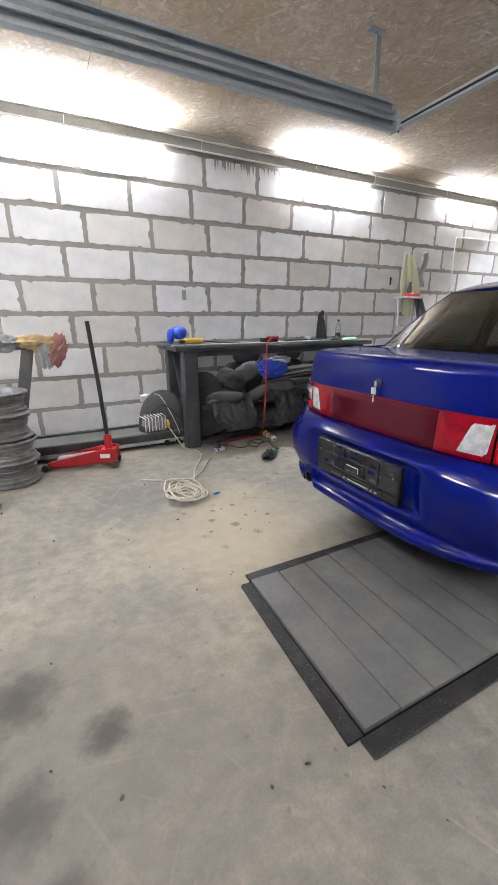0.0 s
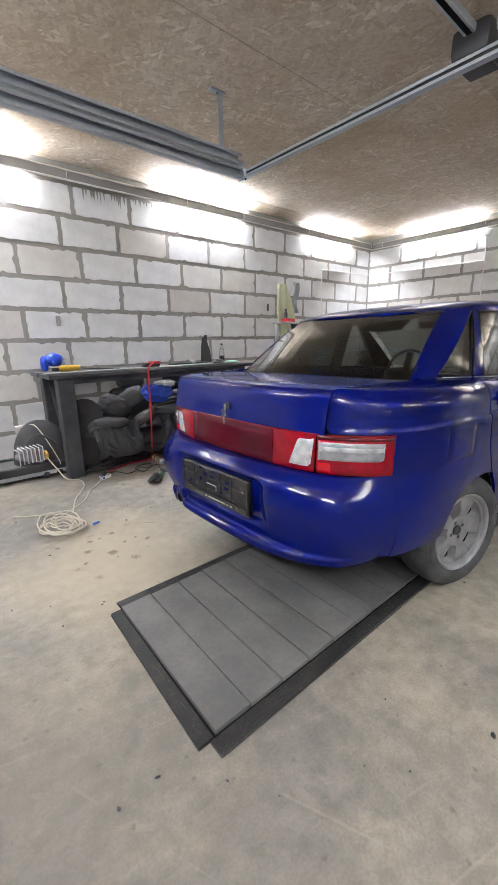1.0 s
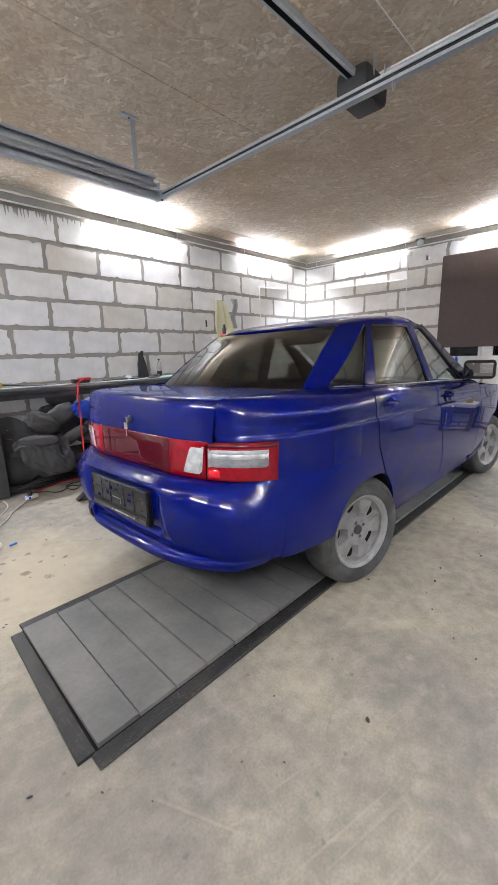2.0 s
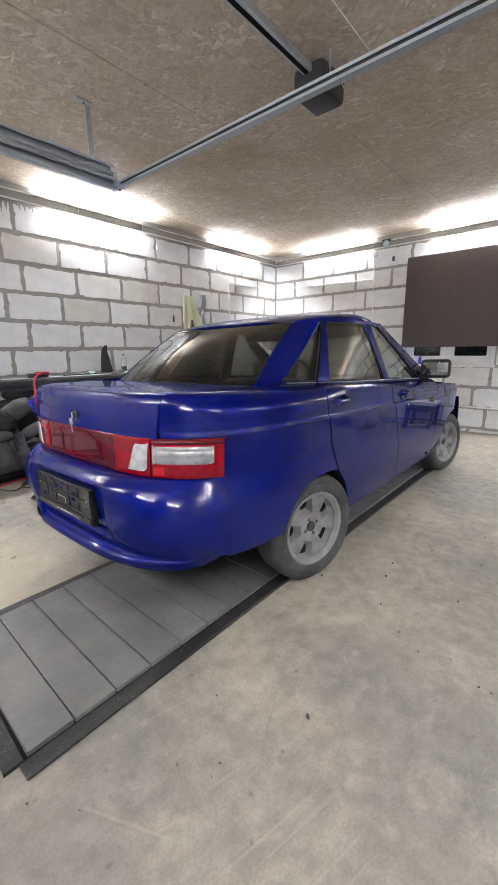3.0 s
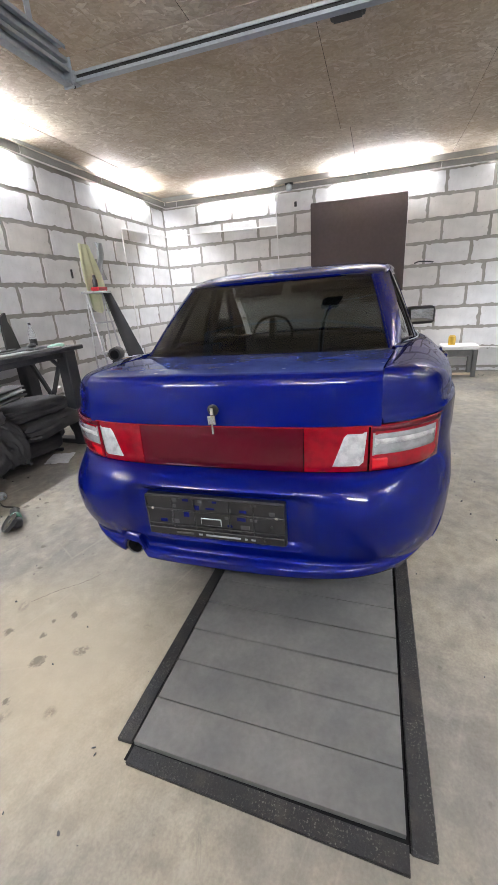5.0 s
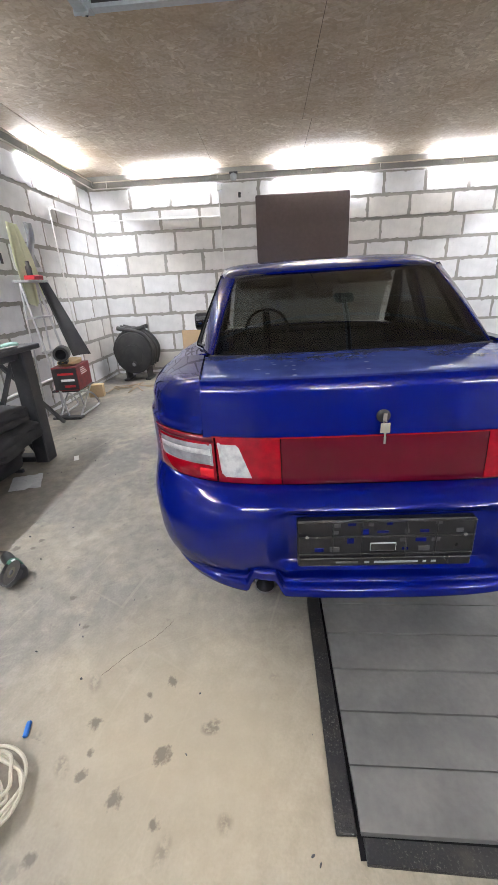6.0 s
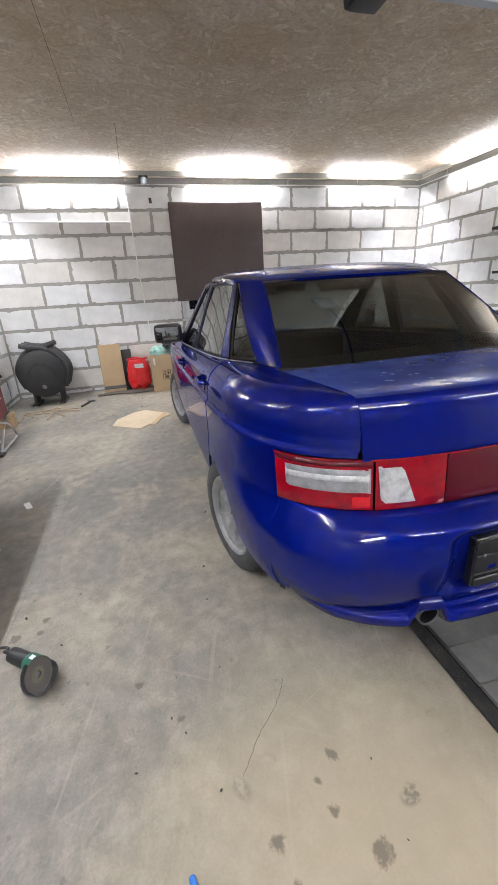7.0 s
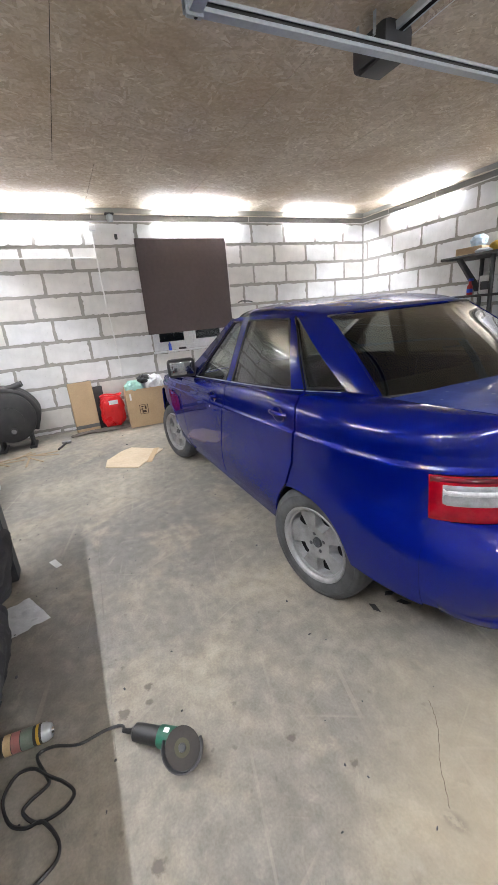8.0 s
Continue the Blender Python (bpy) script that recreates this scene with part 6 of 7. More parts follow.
def floor_left():
    # treadmill base along the wall
    t = thing("treadmill", "low dark treadmill deck along the block wall", "treadmill", (-1.9, 2.72, 0))
    part("deck", box((-0.95, -0.20, 0.08), (0.92, 0.20, 0.125), 0.01), M_BLACK, t)
    part("belt", sheet(lambda u, v: (lerp(-0.93, 0.90, u), lerp(-0.165, 0.165, v), 0.128 + 0.001 * math.sin(20 * u)), 20, 3, 0.003, (0, 0, -5)), M_PLANK, t, "grey running belt")
    for y in (-0.215, 0.19):
        part("side_rail", box((-0.97, y, 0.07), (0.95, y + 0.03, 0.150), 0.008), M_DKSTEEL, t)
    part("frame_tube", box((-0.9, -0.21, 0.03), (0.9, -0.17, 0.07), 0.006), M_ZINC, t)
    for x in (-0.8, 0.72, 0.84):
        part("roller_foot", lathe([(0.028, -0.02), (0.032, 0.0), (0.028, 0.02)], 14, pose(x, -0.2, 0.03, 90)), M_BLACK, t)
    # rims
    for i in range(4):
        z = 0.182 * i
        r = thing("bare_wheel", "bare grey wheel rim in a stack of four", "wheel rim", (-2.53 + 0.012 * math.sin(i * 2), 2.16 + 0.01 * math.cos(i * 3), z), 20 * i, "stacked rims")
        part("barrel", lathe([(0.196, 0.0), (0.204, 0.006), (0.206, 0.014), (0.196, 0.020), (0.184, 0.026), (0.181, 0.040), (0.186, 0.046), (0.180, 0.052), (0.174, 0.058), (0.171, 0.075), (0.166, 0.082), (0.166, 0.104), (0.172, 0.110), (0.174, 0.124), (0.184, 0.130), (0.180, 0.137), (0.183, 0.152), (0.196, 0.160), (0.206, 0.166), (0.204, 0.174), (0.196, 0.180), (0.186, 0.172), (0.152, 0.12), (0.152, 0.06), (0.186, 0.006)], 44, None, False), M_STACK, r, sharp=25)
        part("disc", lathe([(0.152, 0.10), (0.12, 0.13), (0.07, 0.125), (0.03, 0.12), (0.03, 0.10)], 30, None, False), M_STACK, r)
        for k in range(4):
            part("spoke", box((0.05, -0.03, 0.12), (0.165, 0.03, 0.145), 0.008, Matrix.Rotation(k * math.pi / 2, 4, "Z")), M_STACK, r)
    # post with gloves and rags hung on it
    p = thing("steel_post", "grey steel post leaning behind the rims with rags on its arm", "post", (-2.42, 2.46, 0))
    part("post", box((-0.045, -0.025, 0.0), (0.045, 0.025, 1.03), 0.006, pose(-0.10, 0, 0, 0, 13, 0)), M_PLANK, p)
    part("base_plate", box((-0.24, -0.12, 0.0), (0.04, 0.12, 0.012), 0.003), M_PLANK, p)
    part("arm", box((-0.30, -0.02, 1.0), (0.36, 0.02, 1.04), 0.006), M_PLANK, p)
    solid("glove", lump((0.24, 0.10, 0.12), 51, 2.2, 0.42, 5), M_GREYCLOTH, "dirty grey work glove on the steel arm", "glove", "gloves", at=(-2.46, 2.42, 1.06), rz=15)
    solid("glove", lump((0.28, 0.10, 0.11), 57, 2.2, 0.38, 5), M_TAN, "tan leather work glove on the steel arm", "glove", "gloves", at=(-2.22, 2.41, 1.06), rz=-6)
    solid("rag", lump((0.13, 0.07, 0.24), 61, 2.1, 0.45, 5, pose(0, 0, 0, 0, 20, 0)), M_GAUZE, "rust-red rag hanging from the steel arm", "rag", at=(-2.07, 2.40, 0.99), rz=10)
    solid("rag", lump((0.09, 0.06, 0.22), 66, 2.1, 0.45, 5), M_GREYCLOTH, "grey rag hanging from the steel arm", "rag", at=(-2.16, 2.39, 0.96))
    # jack
    j = thing("floor_jack", "red trolley jack with a tall black handle", "jack", (-1.83, 2.22, 0), -18)
    for y in (-0.085, 0.065):
        b = prism([(-0.48, 0.035), (-0.44, 0.065), (-0.16, 0.13), (0.06, 0.17), (0.12, 0.16), (0.13, 0.05), (-0.47, 0.02)], 0, 0.02, pose(0, y + 0.02, 0, 90))
        part("side_plate", b, M_REDPAINT, j)
    part("cross_plate", box((-0.02, -0.08, 0.06), (0.12, 0.08, 0.15), 0.012), M_REDPAINT, j)
    part("lift_arm", box((-0.42, -0.035, 0.06), (-0.05, 0.035, 0.10), 0.012, pose(0, 0, 0.035, 0, -6, 0)), M_ZINC, j)
    part("saddle", lathe([(0.0, 0.0), (0.05, 0.0), (0.055, 0.02), (0.045, 0.025), (0, 0.02)], 16, pose(-0.42, 0, 0.075), False), M_DKSTEEL, j)
    for x, r in ((-0.46, 0.03), (0.10, 0.03)):
        for y in (-0.10, 0.10):
            part("wheel", lathe([(0.0, -0.015), (r, -0.015), (r, 0.015), (0, 0.015)], 16, pose(x, y, r, 90), False), M_DKSTEEL, j)
    part("handle_socket", box((0.02, -0.03, 0.12), (0.08, 0.03, 0.28), 0.012), M_REDPAINT, j)
    part("handle", tube([(0.05, 0, 0.22), (0.02, 0.03, 0.72), (-0.015, 0.05, 1.22)], 0.017, 10), M_BLACK, j, "black tube handle")
    part("sticker", box((-0.01, -0.089, 0.09), (0.07, -0.0852, 0.125), 0), M_WHITE, j, "white sticker")
    # work light
    w = thing("work_light", "clear caged work light with a yellow end on the treadmill", "work light", (-1.30, 2.50, 0.15), 15)
    part("cage", box((-0.13, -0.05, 0.0), (0.10, 0.05, 0.13), 0.02, pose(0, 0, 0.04, 0, 18, 0), 2), M_COVER, w)
    for k in range(7):
        part("cage_wire", tube([(-0.12 + 0.036 * k, -0.055, 0.04), (-0.12 + 0.036 * k, -0.055, 0.17), (-0.12 + 0.036 * k, 0.04, 0.18)], 0.005, 5), M_FILM, w)
    part("end_cap", lathe([(0.0, 0), (0.045, 0.0), (0.045, 0.03), (0, 0.035)], 14, pose(0.12, 0, 0.07, 0, 90, 0), False), M_YELLOW, w)
    solid("cable", tube([(-1.16, 2.50, 0.20), (-1.10, 2.40, 0.08), (-1.06, 2.32, 0.01), (-0.98, 2.2, 0.007), (-1.0, 2.0, 0.007), (-1.15, 1.75, 0.008), (-1.25, 1.5, 0.01)], 0.006, 6, 50), M_CORD, "cream cable running over the floor to the coil", "cable")
    solid("cable", tube([(-1.02, 2.62, 0.03), (-1.08, 2.45, 0.2), (-1.2, 2.6, 0.5), (-1.24, 2.95, 0.42)], 0.005, 6, 30), M_CORD, "cream cable up to the wall socket", "cable")
    # coil
    rr = random.Random(5)
    pts = []
    for k in range(118):
        a = k * 0.40
        r = 0.12 + 0.05 * math.sin(k * 0.173) + 0.035 * math.sin(k * 0.41) + rr.uniform(-0.01, 0.01)
        pts.append((-1.405 + 0.03 * math.sin(k * 0.061) + 0.8 * r * math.cos(a), 1.25 + 0.04 * math.cos(k * 0.047) + r * math.sin(a) * (1.2 + 0.3 * math.sin(k * 0.13)), 0.008 + 0.026 * abs(math.sin(k * 0.19)) + 0.0001 * k))
    pts += [(-1.15, 1.62, 0.01), (-1.0, 1.85, 0.008), (-0.85, 2.03, 0.008), (-0.79, 2.08, 0.02)]
    solid("cable_coil", tube(pts, 0.0055, 6, 620), M_CORD, "loose coil of cream extension cable on the floor", "cable coil")
    solid("cable", tube([(-1.3, 1.5, 0.01), (-1.5, 1.62, 0.008), (-1.62, 1.70, 0.008)], 0.005, 6, 20), M_CORD, "loose end of cream cable", "cable")
    s = thing("extension_socket", "white and blue cable socket on the floor", "socket", (-0.77, 2.10, 0), 20)
    part("body", box((-0.055, -0.025, 0.0), (0.055, 0.025, 0.035), 0.008, None, 2), M_WHITE, s)
    part("plug", box((-0.03, -0.02, 0.03), (-0.005, 0.02, 0.085), 0.008, None, 2), M_BLACK, s)
    part("plug", box((-0.055, -0.026, 0.0), (-0.02, 0.026, 0.037), 0.008), M_BLUE, s)
    solid("cable", tube([(-0.06, 2.33, 1.04), (-0.12, 2.27, 1.03), (-0.17, 2.24, 0.95), (-0.17, 2.26, 0.5), (-0.16, 2.34, 0.06), (-0.2, 2.37, 0.01), (-0.42, 2.36, 0.008), (-0.62, 2.28, 0.008), (-0.74, 2.13, 0.03)], 0.008, 6, 60), M_REDCORD, "red cable hanging from the workbench to the floor", "cable")
    # angle grinder
    g = thing("angle_grinder", "green and black angle grinder lying on the floor", "angle grinder", (-0.395, 1.72, 0.0), 231)
    part("grip", lathe([(0.018, -0.125), (0.029, -0.115), (0.031, -0.09), (0.031, -0.02)], 18, pose(0, 0, 0.036, 0, 90, 0)), M_BLACK, g)
    part("motor", lathe([(0.033, -0.02), (0.036, -0.015), (0.037, 0.04), (0.033, 0.05)], 18, pose(0, 0, 0.038, 0, 90, 0)), M_GREEN, g)
    part("gear_head", lump((0.075, 0.07, 0.066), 71, 3, 0.02, 3, pose(0.078, 0, 0.036)), M_DKSTEEL, g)
    tilt = pose(0.085, -0.034, 0.058, 42, 0, 0)
    b = bmesh.new()
    for i in range(21):
        a0, a1 = (math.pi * (0.95 + 1.25 * (i + d) / 21) for d in (0, 1))
        ring = []
        for q in (a0, a1):
            ring.append([b.verts.new((rad * math.cos(q), rad * math.sin(q), z)) for rad, z in ((0.045, -0.012), (0.069, -0.012), (0.072, -0.006), (0.072, 0.014), (0.068, 0.014), (0.066, -0.006), (0.045, -0.008))])
        for k in range(7):
            b.faces.new((ring[0][k], ring[0][(k + 1) % 7], ring[1][(k + 1) % 7], ring[1][k]))
    bmesh.ops.remove_doubles(b, verts=b.verts, dist=1e-5)
    bmesh.ops.recalc_face_normals(b, faces=b.faces)
    b.transform(tilt)
    part("guard", b, M_DKSTEEL, g)
    part("disc", lathe([(0.0, 0.0), (0.062, 0.0), (0.062, 0.003), (0.0, 0.004)], 30, tilt, False), worn("cutting_disc_grit", (0.032, 0.028, 0.025), (0.06, 0.05, 0.045), 0.9, scale=40), g)
    part("disc_label", lathe([(0.014, 0.0042), (0.028, 0.0046), (0.028, 0.0042)], 24, tilt, False), worn("faded_olive_print", (0.060, 0.055, 0.032), (0.05, 0.045, 0.03), 0.8, scale=30), g, "faded olive disc print")
    part("flange_nut", lathe([(0.0, 0.009), (0.012, 0.009), (0.014, 0.004)], 12, tilt, False), M_DKSTEEL, g)
    part("label", box((0.002, -0.008, 0.0745), (0.022, 0.010, 0.0758), 0.0005), M_FILM, g, "pale label")
    part("lead_sleeve", tube([(-0.12, 0, 0.036), (-0.17, 0.002, 0.026)], lambda s_: 0.012 - 0.005 * s_, 8), M_BLACK, g)
    solid("cable", tube([(-0.296, 1.846, 0.028), (-0.248, 1.855, 0.008), (-0.236, 1.917, 0.006), (-0.242, 2.003, 0.006), (-0.205, 2.085, 0.006), (-0.205, 2.135, 0.006), (-0.233, 2.138, 0.006), (-0.31, 2.106, 0.006), (-0.335, 2.106, 0.006), (-0.360, 2.160, 0.006), (-0.385, 2.175, 0.006), (-0.435, 2.131, 0.006), (-0.435, 2.062, 0.006), (-0.402, 2.026, 0.006), (-0.354, 2.054, 0.008), (-0.315, 2.098, 0.016), (-0.255, 2.150, 0.008), (-0.249, 2.204, 0.006), (-0.311, 2.238, 0.006), (-0.395, 2.213, 0.006), (-0.435, 2.164, 0.010), (-0.443, 2.117, 0.012), (-0.508, 2.076, 0.006), (-0.557, 2.076, 0.006), (-0.586, 2.119, 0.006), (-0.62, 2.20, 0.006), (-0.70, 2.17, 0.02), (-0.765, 2.105, 0.05)], 0.0055, 6, 190), M_BLACK, "black grinder cable looping over the floor", "cable")
    c = thing("spray_can", "printed can with yellow bands lying on the floor", "can", (-0.143, 2.215, 0.033), 84)
    part("can_body", lathe([(0.0325, -0.098), (0.033, -0.096), (0.033, 0.115), (0.030, 0.12), (0.022, 0.126)], 20, pose(0, 0, 0, 0, 90, 0)), M_BLACK, c)
    for a, b2, mt in ((-0.090, -0.080, M_YELLOW), (-0.070, -0.030, M_FADEGREEN), (-0.028, 0.0, M_FADERED), (0.002, 0.026, M_TAN), (0.062, 0.104, M_YELLOW)):
        part("print_band", lathe([(0.0334, a), (0.0334, b2)], 20, pose(0, 0, 0, 0, 90, 0), False), mt, c)
    part("shoulder", lathe([(0.0325, 0.097), (0.031, 0.112), (0.024, 0.128), (0.0, 0.130)], 20, pose(0, 0, 0, 0, -90, 0), False), M_ZINC, c, "silver shoulder")
    part("valve", lathe([(0.012, 0.128), (0.010, 0.138), (0.0, 0.138)], 16, pose(0, 0, 0, 0, -90, 0), False), M_CHROME, c)
    solid("plastic_bag", sheet(lambda u, v: (lerp(-0.13, 0.13, u) + 0.02 * v, lerp(-0.10, 0.12, v), 0.006 + 0.02 * abs(noise.noise(Vector((u * 4, v * 4, 0.3))))), 20, 16, 0.001), M_FILM, "clear white plastic bag flat on the floor", "bag", at=(0.62, 2.25, 0), rz=25)
    solid("paper_slip", sheet(lambda u, v: (lerp(-0.05, 0.05, u), lerp(-0.02, 0.02, v), 0.003 + 0.004 * u * u), 6, 3, 0.0008), M_PAPER, "small white paper slip on the floor", "paper", at=(1.085, 2.08, 0), rz=25)
    solid("rubber_strip", box((-0.008, -0.027, 0.0), (0.008, 0.027, 0.012), 0.004), M_BLUEFOAM, "short blue rubber strip on the floor", "strip", at=(-1.186, 1.19, 0), rz=104)
    for i, (x, y) in enumerate(((-0.26, 0.63), (-0.30, 0.48), (-0.21, 0.49))):
        solid("plastic_shard", prism([(-0.03, 0), (0.02, -0.012), (0.04, 0.01), (0.0, 0.018)], 0, 0.004), M_BLACK, "small dark shard of plastic on the floor", "shard", "shards", at=(x, y, 0.0), rz=40 * i)
    v = thing("green_bottle", "pale bottle with a green base standing on the floor", "bottle", (-2.64, 1.64, 0))
    part("bottle_body", lathe([(0.05, 0.04), (0.052, 0.06), (0.05, 0.20), (0.02, 0.26), (0.02, 0.29)], 16), M_FILM, v)
    part("base", lump((0.12, 0.12, 0.06), 77, 2.5, 0.2, 3, pose(0, 0, 0.028)), M_GREEN, v)


floor_left()


def north_east():
    # towel and net on the side wall
    solid("towel", sheet(lambda u, v: (lerp(-0.13, 0.20, u) * (0.55 + 0.55 * math.sin(2.2 * v) + 0.1 * v) + 0.09 * v - 0.02, -0.035 - 0.022 * math.sin(13 * u + 2 * v) * (0.4 + 0.6 * v), lerp(0.0, -0.70 - 0.13 * math.sin(3.0 * u), v)), 32, 26, 0.004), M_TOWEL, "pale green towel hanging on the block wall", "towel", at=(2.50, YN, 2.07))
    solid("string_bag", sheet(lambda u, v: (lerp(-0.05, 0.08, u) + 0.03 * math.sin(6 * v), -0.03 - 0.03 * math.sin(9 * u + 5 * v), lerp(0.03, -0.42, v)), 16, 16, 0.004), M_GREYCLOTH, "grey net bag hanging beside the towel", "bag", at=(2.78, YN, 2.08))
    l = thing("step_ladder", "narrow aluminium step ladder leaning at the wall", "ladder", (2.50, 2.86, 0))
    for x in (-0.16, 0.16):
        part("stile", tube([(x * 1.3, -0.14, 0.0), (x, 0.10, 1.52)], 0.013, 6), M_ALU, l)
        part("back_leg", tube([(x * 1.2, 0.14, 0.0), (x, 0.10, 1.50)], 0.010, 6), M_ALU, l)
    for z in (0.38, 0.75, 1.12):
        y = -0.14 + 0.24 * z / 1.52
        part("step", box((-0.19, y - 0.04, z), (0.19, y + 0.05, z + 0.02), 0.004), M_ALU, l)
    tr = part("tray", box((-0.18, -0.02, 1.49), (0.20, 0.16, 1.515), 0.004), M_ALU, l)
    solid("tool_box", box((-0.09, -0.06, 0), (0.10, 0.06, 0.05), 0.008), M_REDPAINT, "flat red box on the ladder tray", "box", at=(2.56, 2.92, 1.515))
    solid("dark_jar", lathe([(0.03, 0), (0.032, 0.08), (0.02, 0.1), (0.02, 0.14), (0, 0.14)], 12, None), M_BLACK, "dark jar on the ladder tray", "jar", at=(2.50, 2.92, 1.565))
    solid("trim_panel", sheet(lambda u, v: (lerp(-0.08, 0.10, u) * (0.6 + 0.7 * v) + 0.22 * v, 0.04 * math.sin(3 * u) - 0.10 * v, lerp(0.83, 0.0, v)), 8, 14, 0.014), M_FABRIC, "long black felt trim panel leaning on the ladder", "trim panel", at=(2.62, 2.86, 0.66), rz=-38)
    # folding stool with a printed box
    st = thing("folding_stool", "tubular steel folding stool by the wall", "stool", (2.52, 2.72, 0))
    for y in (-0.14, 0.14):
        part("leg_tube", tube([(-0.24, y, 0.02), (-0.05, y, 0.02), (0.22, y, 0.02), (0.30, y, 0.05), (0.16, y, 0.2), (-0.16, y, 0.31)], 0.011, 8, 26), M_ALU, st)
        part("leg_tube", tube([(-0.20, y * 0.9, 0.01), (0.20, y * 0.9, 0.31)], 0.011, 8), M_ALU, st)
    part("seat_board", box((-0.21, -0.16, 0.305), (0.23, 0.16, 0.322), 0.006), M_BLACK, st)
    part("foot_pad", box((-0.30, -0.17, 0.0), (-0.20, 0.17, 0.03), 0.008), M_BLACK, st)
    bx = thing("printed_box", "red and black printed cardboard box on the stool", "box", (2.52, 2.70, 0.322), 6)
    part("carton", box((-0.22, -0.14, 0.0), (0.22, 0.14, 0.27), 0.004), worn("printed_red_card", (0.20, 0.012, 0.018), (0.07, 0.03, 0.03), 0.5, scale=14, amount=0.9), bx)
    part("dark_panel", box((-0.2235, -0.135, 0.012), (-0.2205, 0.135, 0.255), 0), M_BLACK, bx, "black printed end")
    for k in range(3):
        part("print_bar", box((-0.2255, -0.10, 0.04 + 0.07 * k), (-0.2237, 0.02 + 0.03 * k, 0.065 + 0.07 * k), 0), M_REDPAINT if k != 1 else M_WHITE, bx, "plain printed bar")
    for k in range(4):
        part("print_bar", box((-0.10, -0.143, 0.16 + 0.022 * k), (0.10 - 0.03 * k, -0.1412, 0.172 + 0.022 * k), 0), M_WHITE, bx, "plain printed bar")
    part("green_edge", box((0.2205, -0.12, 0.10), (0.2235, 0.12, 0.262), 0), M_MINT, bx)
    solid("rag", lump((0.36, 0.22, 0.07), 81, 2.4, 0.2, 4), M_TAN, "tan rag on the printed box", "rag", at=(2.52, 2.70, 0.622))
    hg = thing("heat_blower", "black round-mouthed blower on the printed box", "blower", (2.35, 2.68, 0.64), -160)
    part("barrel", lathe([(0.055, 0.0), (0.08, 0.0), (0.085, 0.02), (0.085, 0.18), (0.06, 0.22), (0, 0.22)], 20, pose(0.1, 0, 0.10, 0, -90, 0), False), M_BLACK, hg)
    part("mouth", lathe([(0.0, 0.02), (0.055, 0.018), (0.055, 0.0)], 20, pose(0.1, 0, 0.10, 0, -90, 0), False), M_DARK, hg)
    part("knob", lathe([(0, 0), (0.02, 0), (0.02, 0.02), (0, 0.02)], 12, pose(0.06, 0.0, 0.0), False), M_YELLOW, hg)
    part("foot", box((-0.1, -0.05, -0.01), (0.08, 0.05, 0.02), 0.008), M_BLACK, hg)
    solid("wooden_block", box((-0.06, -0.10, 0), (0.06, 0.10, 0.17), 0.004), M_CARD, "small cardboard box by the wall", "box", at=(3.30, 2.80, 0), rz=12)
    for i in range(9):
        L = 0.25 + 0.06 * (i % 4)
        solid("wood_scrap", box((-L / 2, -0.011, 0.0), (L / 2, 0.011, 0.010), 0.003, pose(0, 0, 0, 0, 2 * (i % 3), 0)), M_WOOD, "thin scrap of raw wood on the floor", "wood scrap", "wood scraps", at=(3.55 + 0.09 * (i % 5), 2.72 - 0.07 * i, 0.004 + 0.012 * (i % 2)), rz=35 * i)
    # stove
    s = thing("barrel_stove", "black steel drum stove with pipes over its top", "stove", (4.28, 2.515, 0))
    s.scale = (0.90, 0.88, 0.94)
    part("drum", lathe([(0.0, 0.0), (0.30, 0.0), (0.335, 0.015), (0.345, 0.05), (0.345, 0.40), (0.335, 0.43), (0.30, 0.44), (0.0, 0.44)], 48, pose(-0.10, 0, 0.47, 0, 90, 0), False), M_STOVE, s)
    part("door", lathe([(0.0, 0.0), (0.17, 0.0), (0.18, 0.008), (0.18, 0.022), (0.0, 0.03)], 32, pose(-0.10, 0.0, 0.43, 0, -90, 0), False), M_STOVE, s)
    part("door_ring", tube([(-0.118, 0.19 * math.cos(a), 0.43 + 0.19 * math.sin(a)) for a in np.linspace(0.3, 2.8, 20)], 0.007, 6), M_STOVE, s)
    part("vent_pipe", lathe([(0.035, 0.0), (0.045, 0.0), (0.045, 0.07), (0.035, 0.07), (0.035, 0.0)], 18, pose(-0.12, -0.02, 0.30, 0, -90, 0), False), M_STOVE, s)
    part("vent_plug", lathe([(0, 0.0), (0.036, 0.0), (0.036, 0.04), (0, 0.045)], 18, pose(-0.12, -0.02, 0.30, 0, -90, 0), False), M_RIM, s)
    for k in range(5):
        x = -0.03 + 0.08 * k
        sgn = 1 if k % 2 else -1
        part("air_pipe", tube([(x, -0.10 * sgn, 0.85), (x, 0.05 * sgn, 0.83), (x, 0.24 * sgn, 0.74), (x, 0.37 * sgn, 0.52), (x, 0.30 * sgn, 0.26)], 0.034, 10, 20), M_STOVE, s)
        part("pipe_mouth", tube([(x, -0.10 * sgn, 0.85), (x, -0.24 * sgn, 0.885)], 0.036, 10), M_STOVE, s)
    for y in (-0.2, 0.2):
        part("stove_leg", box((-0.06, y - 0.05, 0.0), (0.32, y + 0.05, 0.03), 0.006), M_STOVE, s)
        part("stove_leg", box((0.0, y - 0.02, 0.02), (0.26, y + 0.02, 0.24), 0.006), M_STOVE, s)
    # things along the end wall
    c = thing("leaning_carton", "tall flat cardboard box leaning on the end wall", "box", (4.55, 1.62, 0.0))
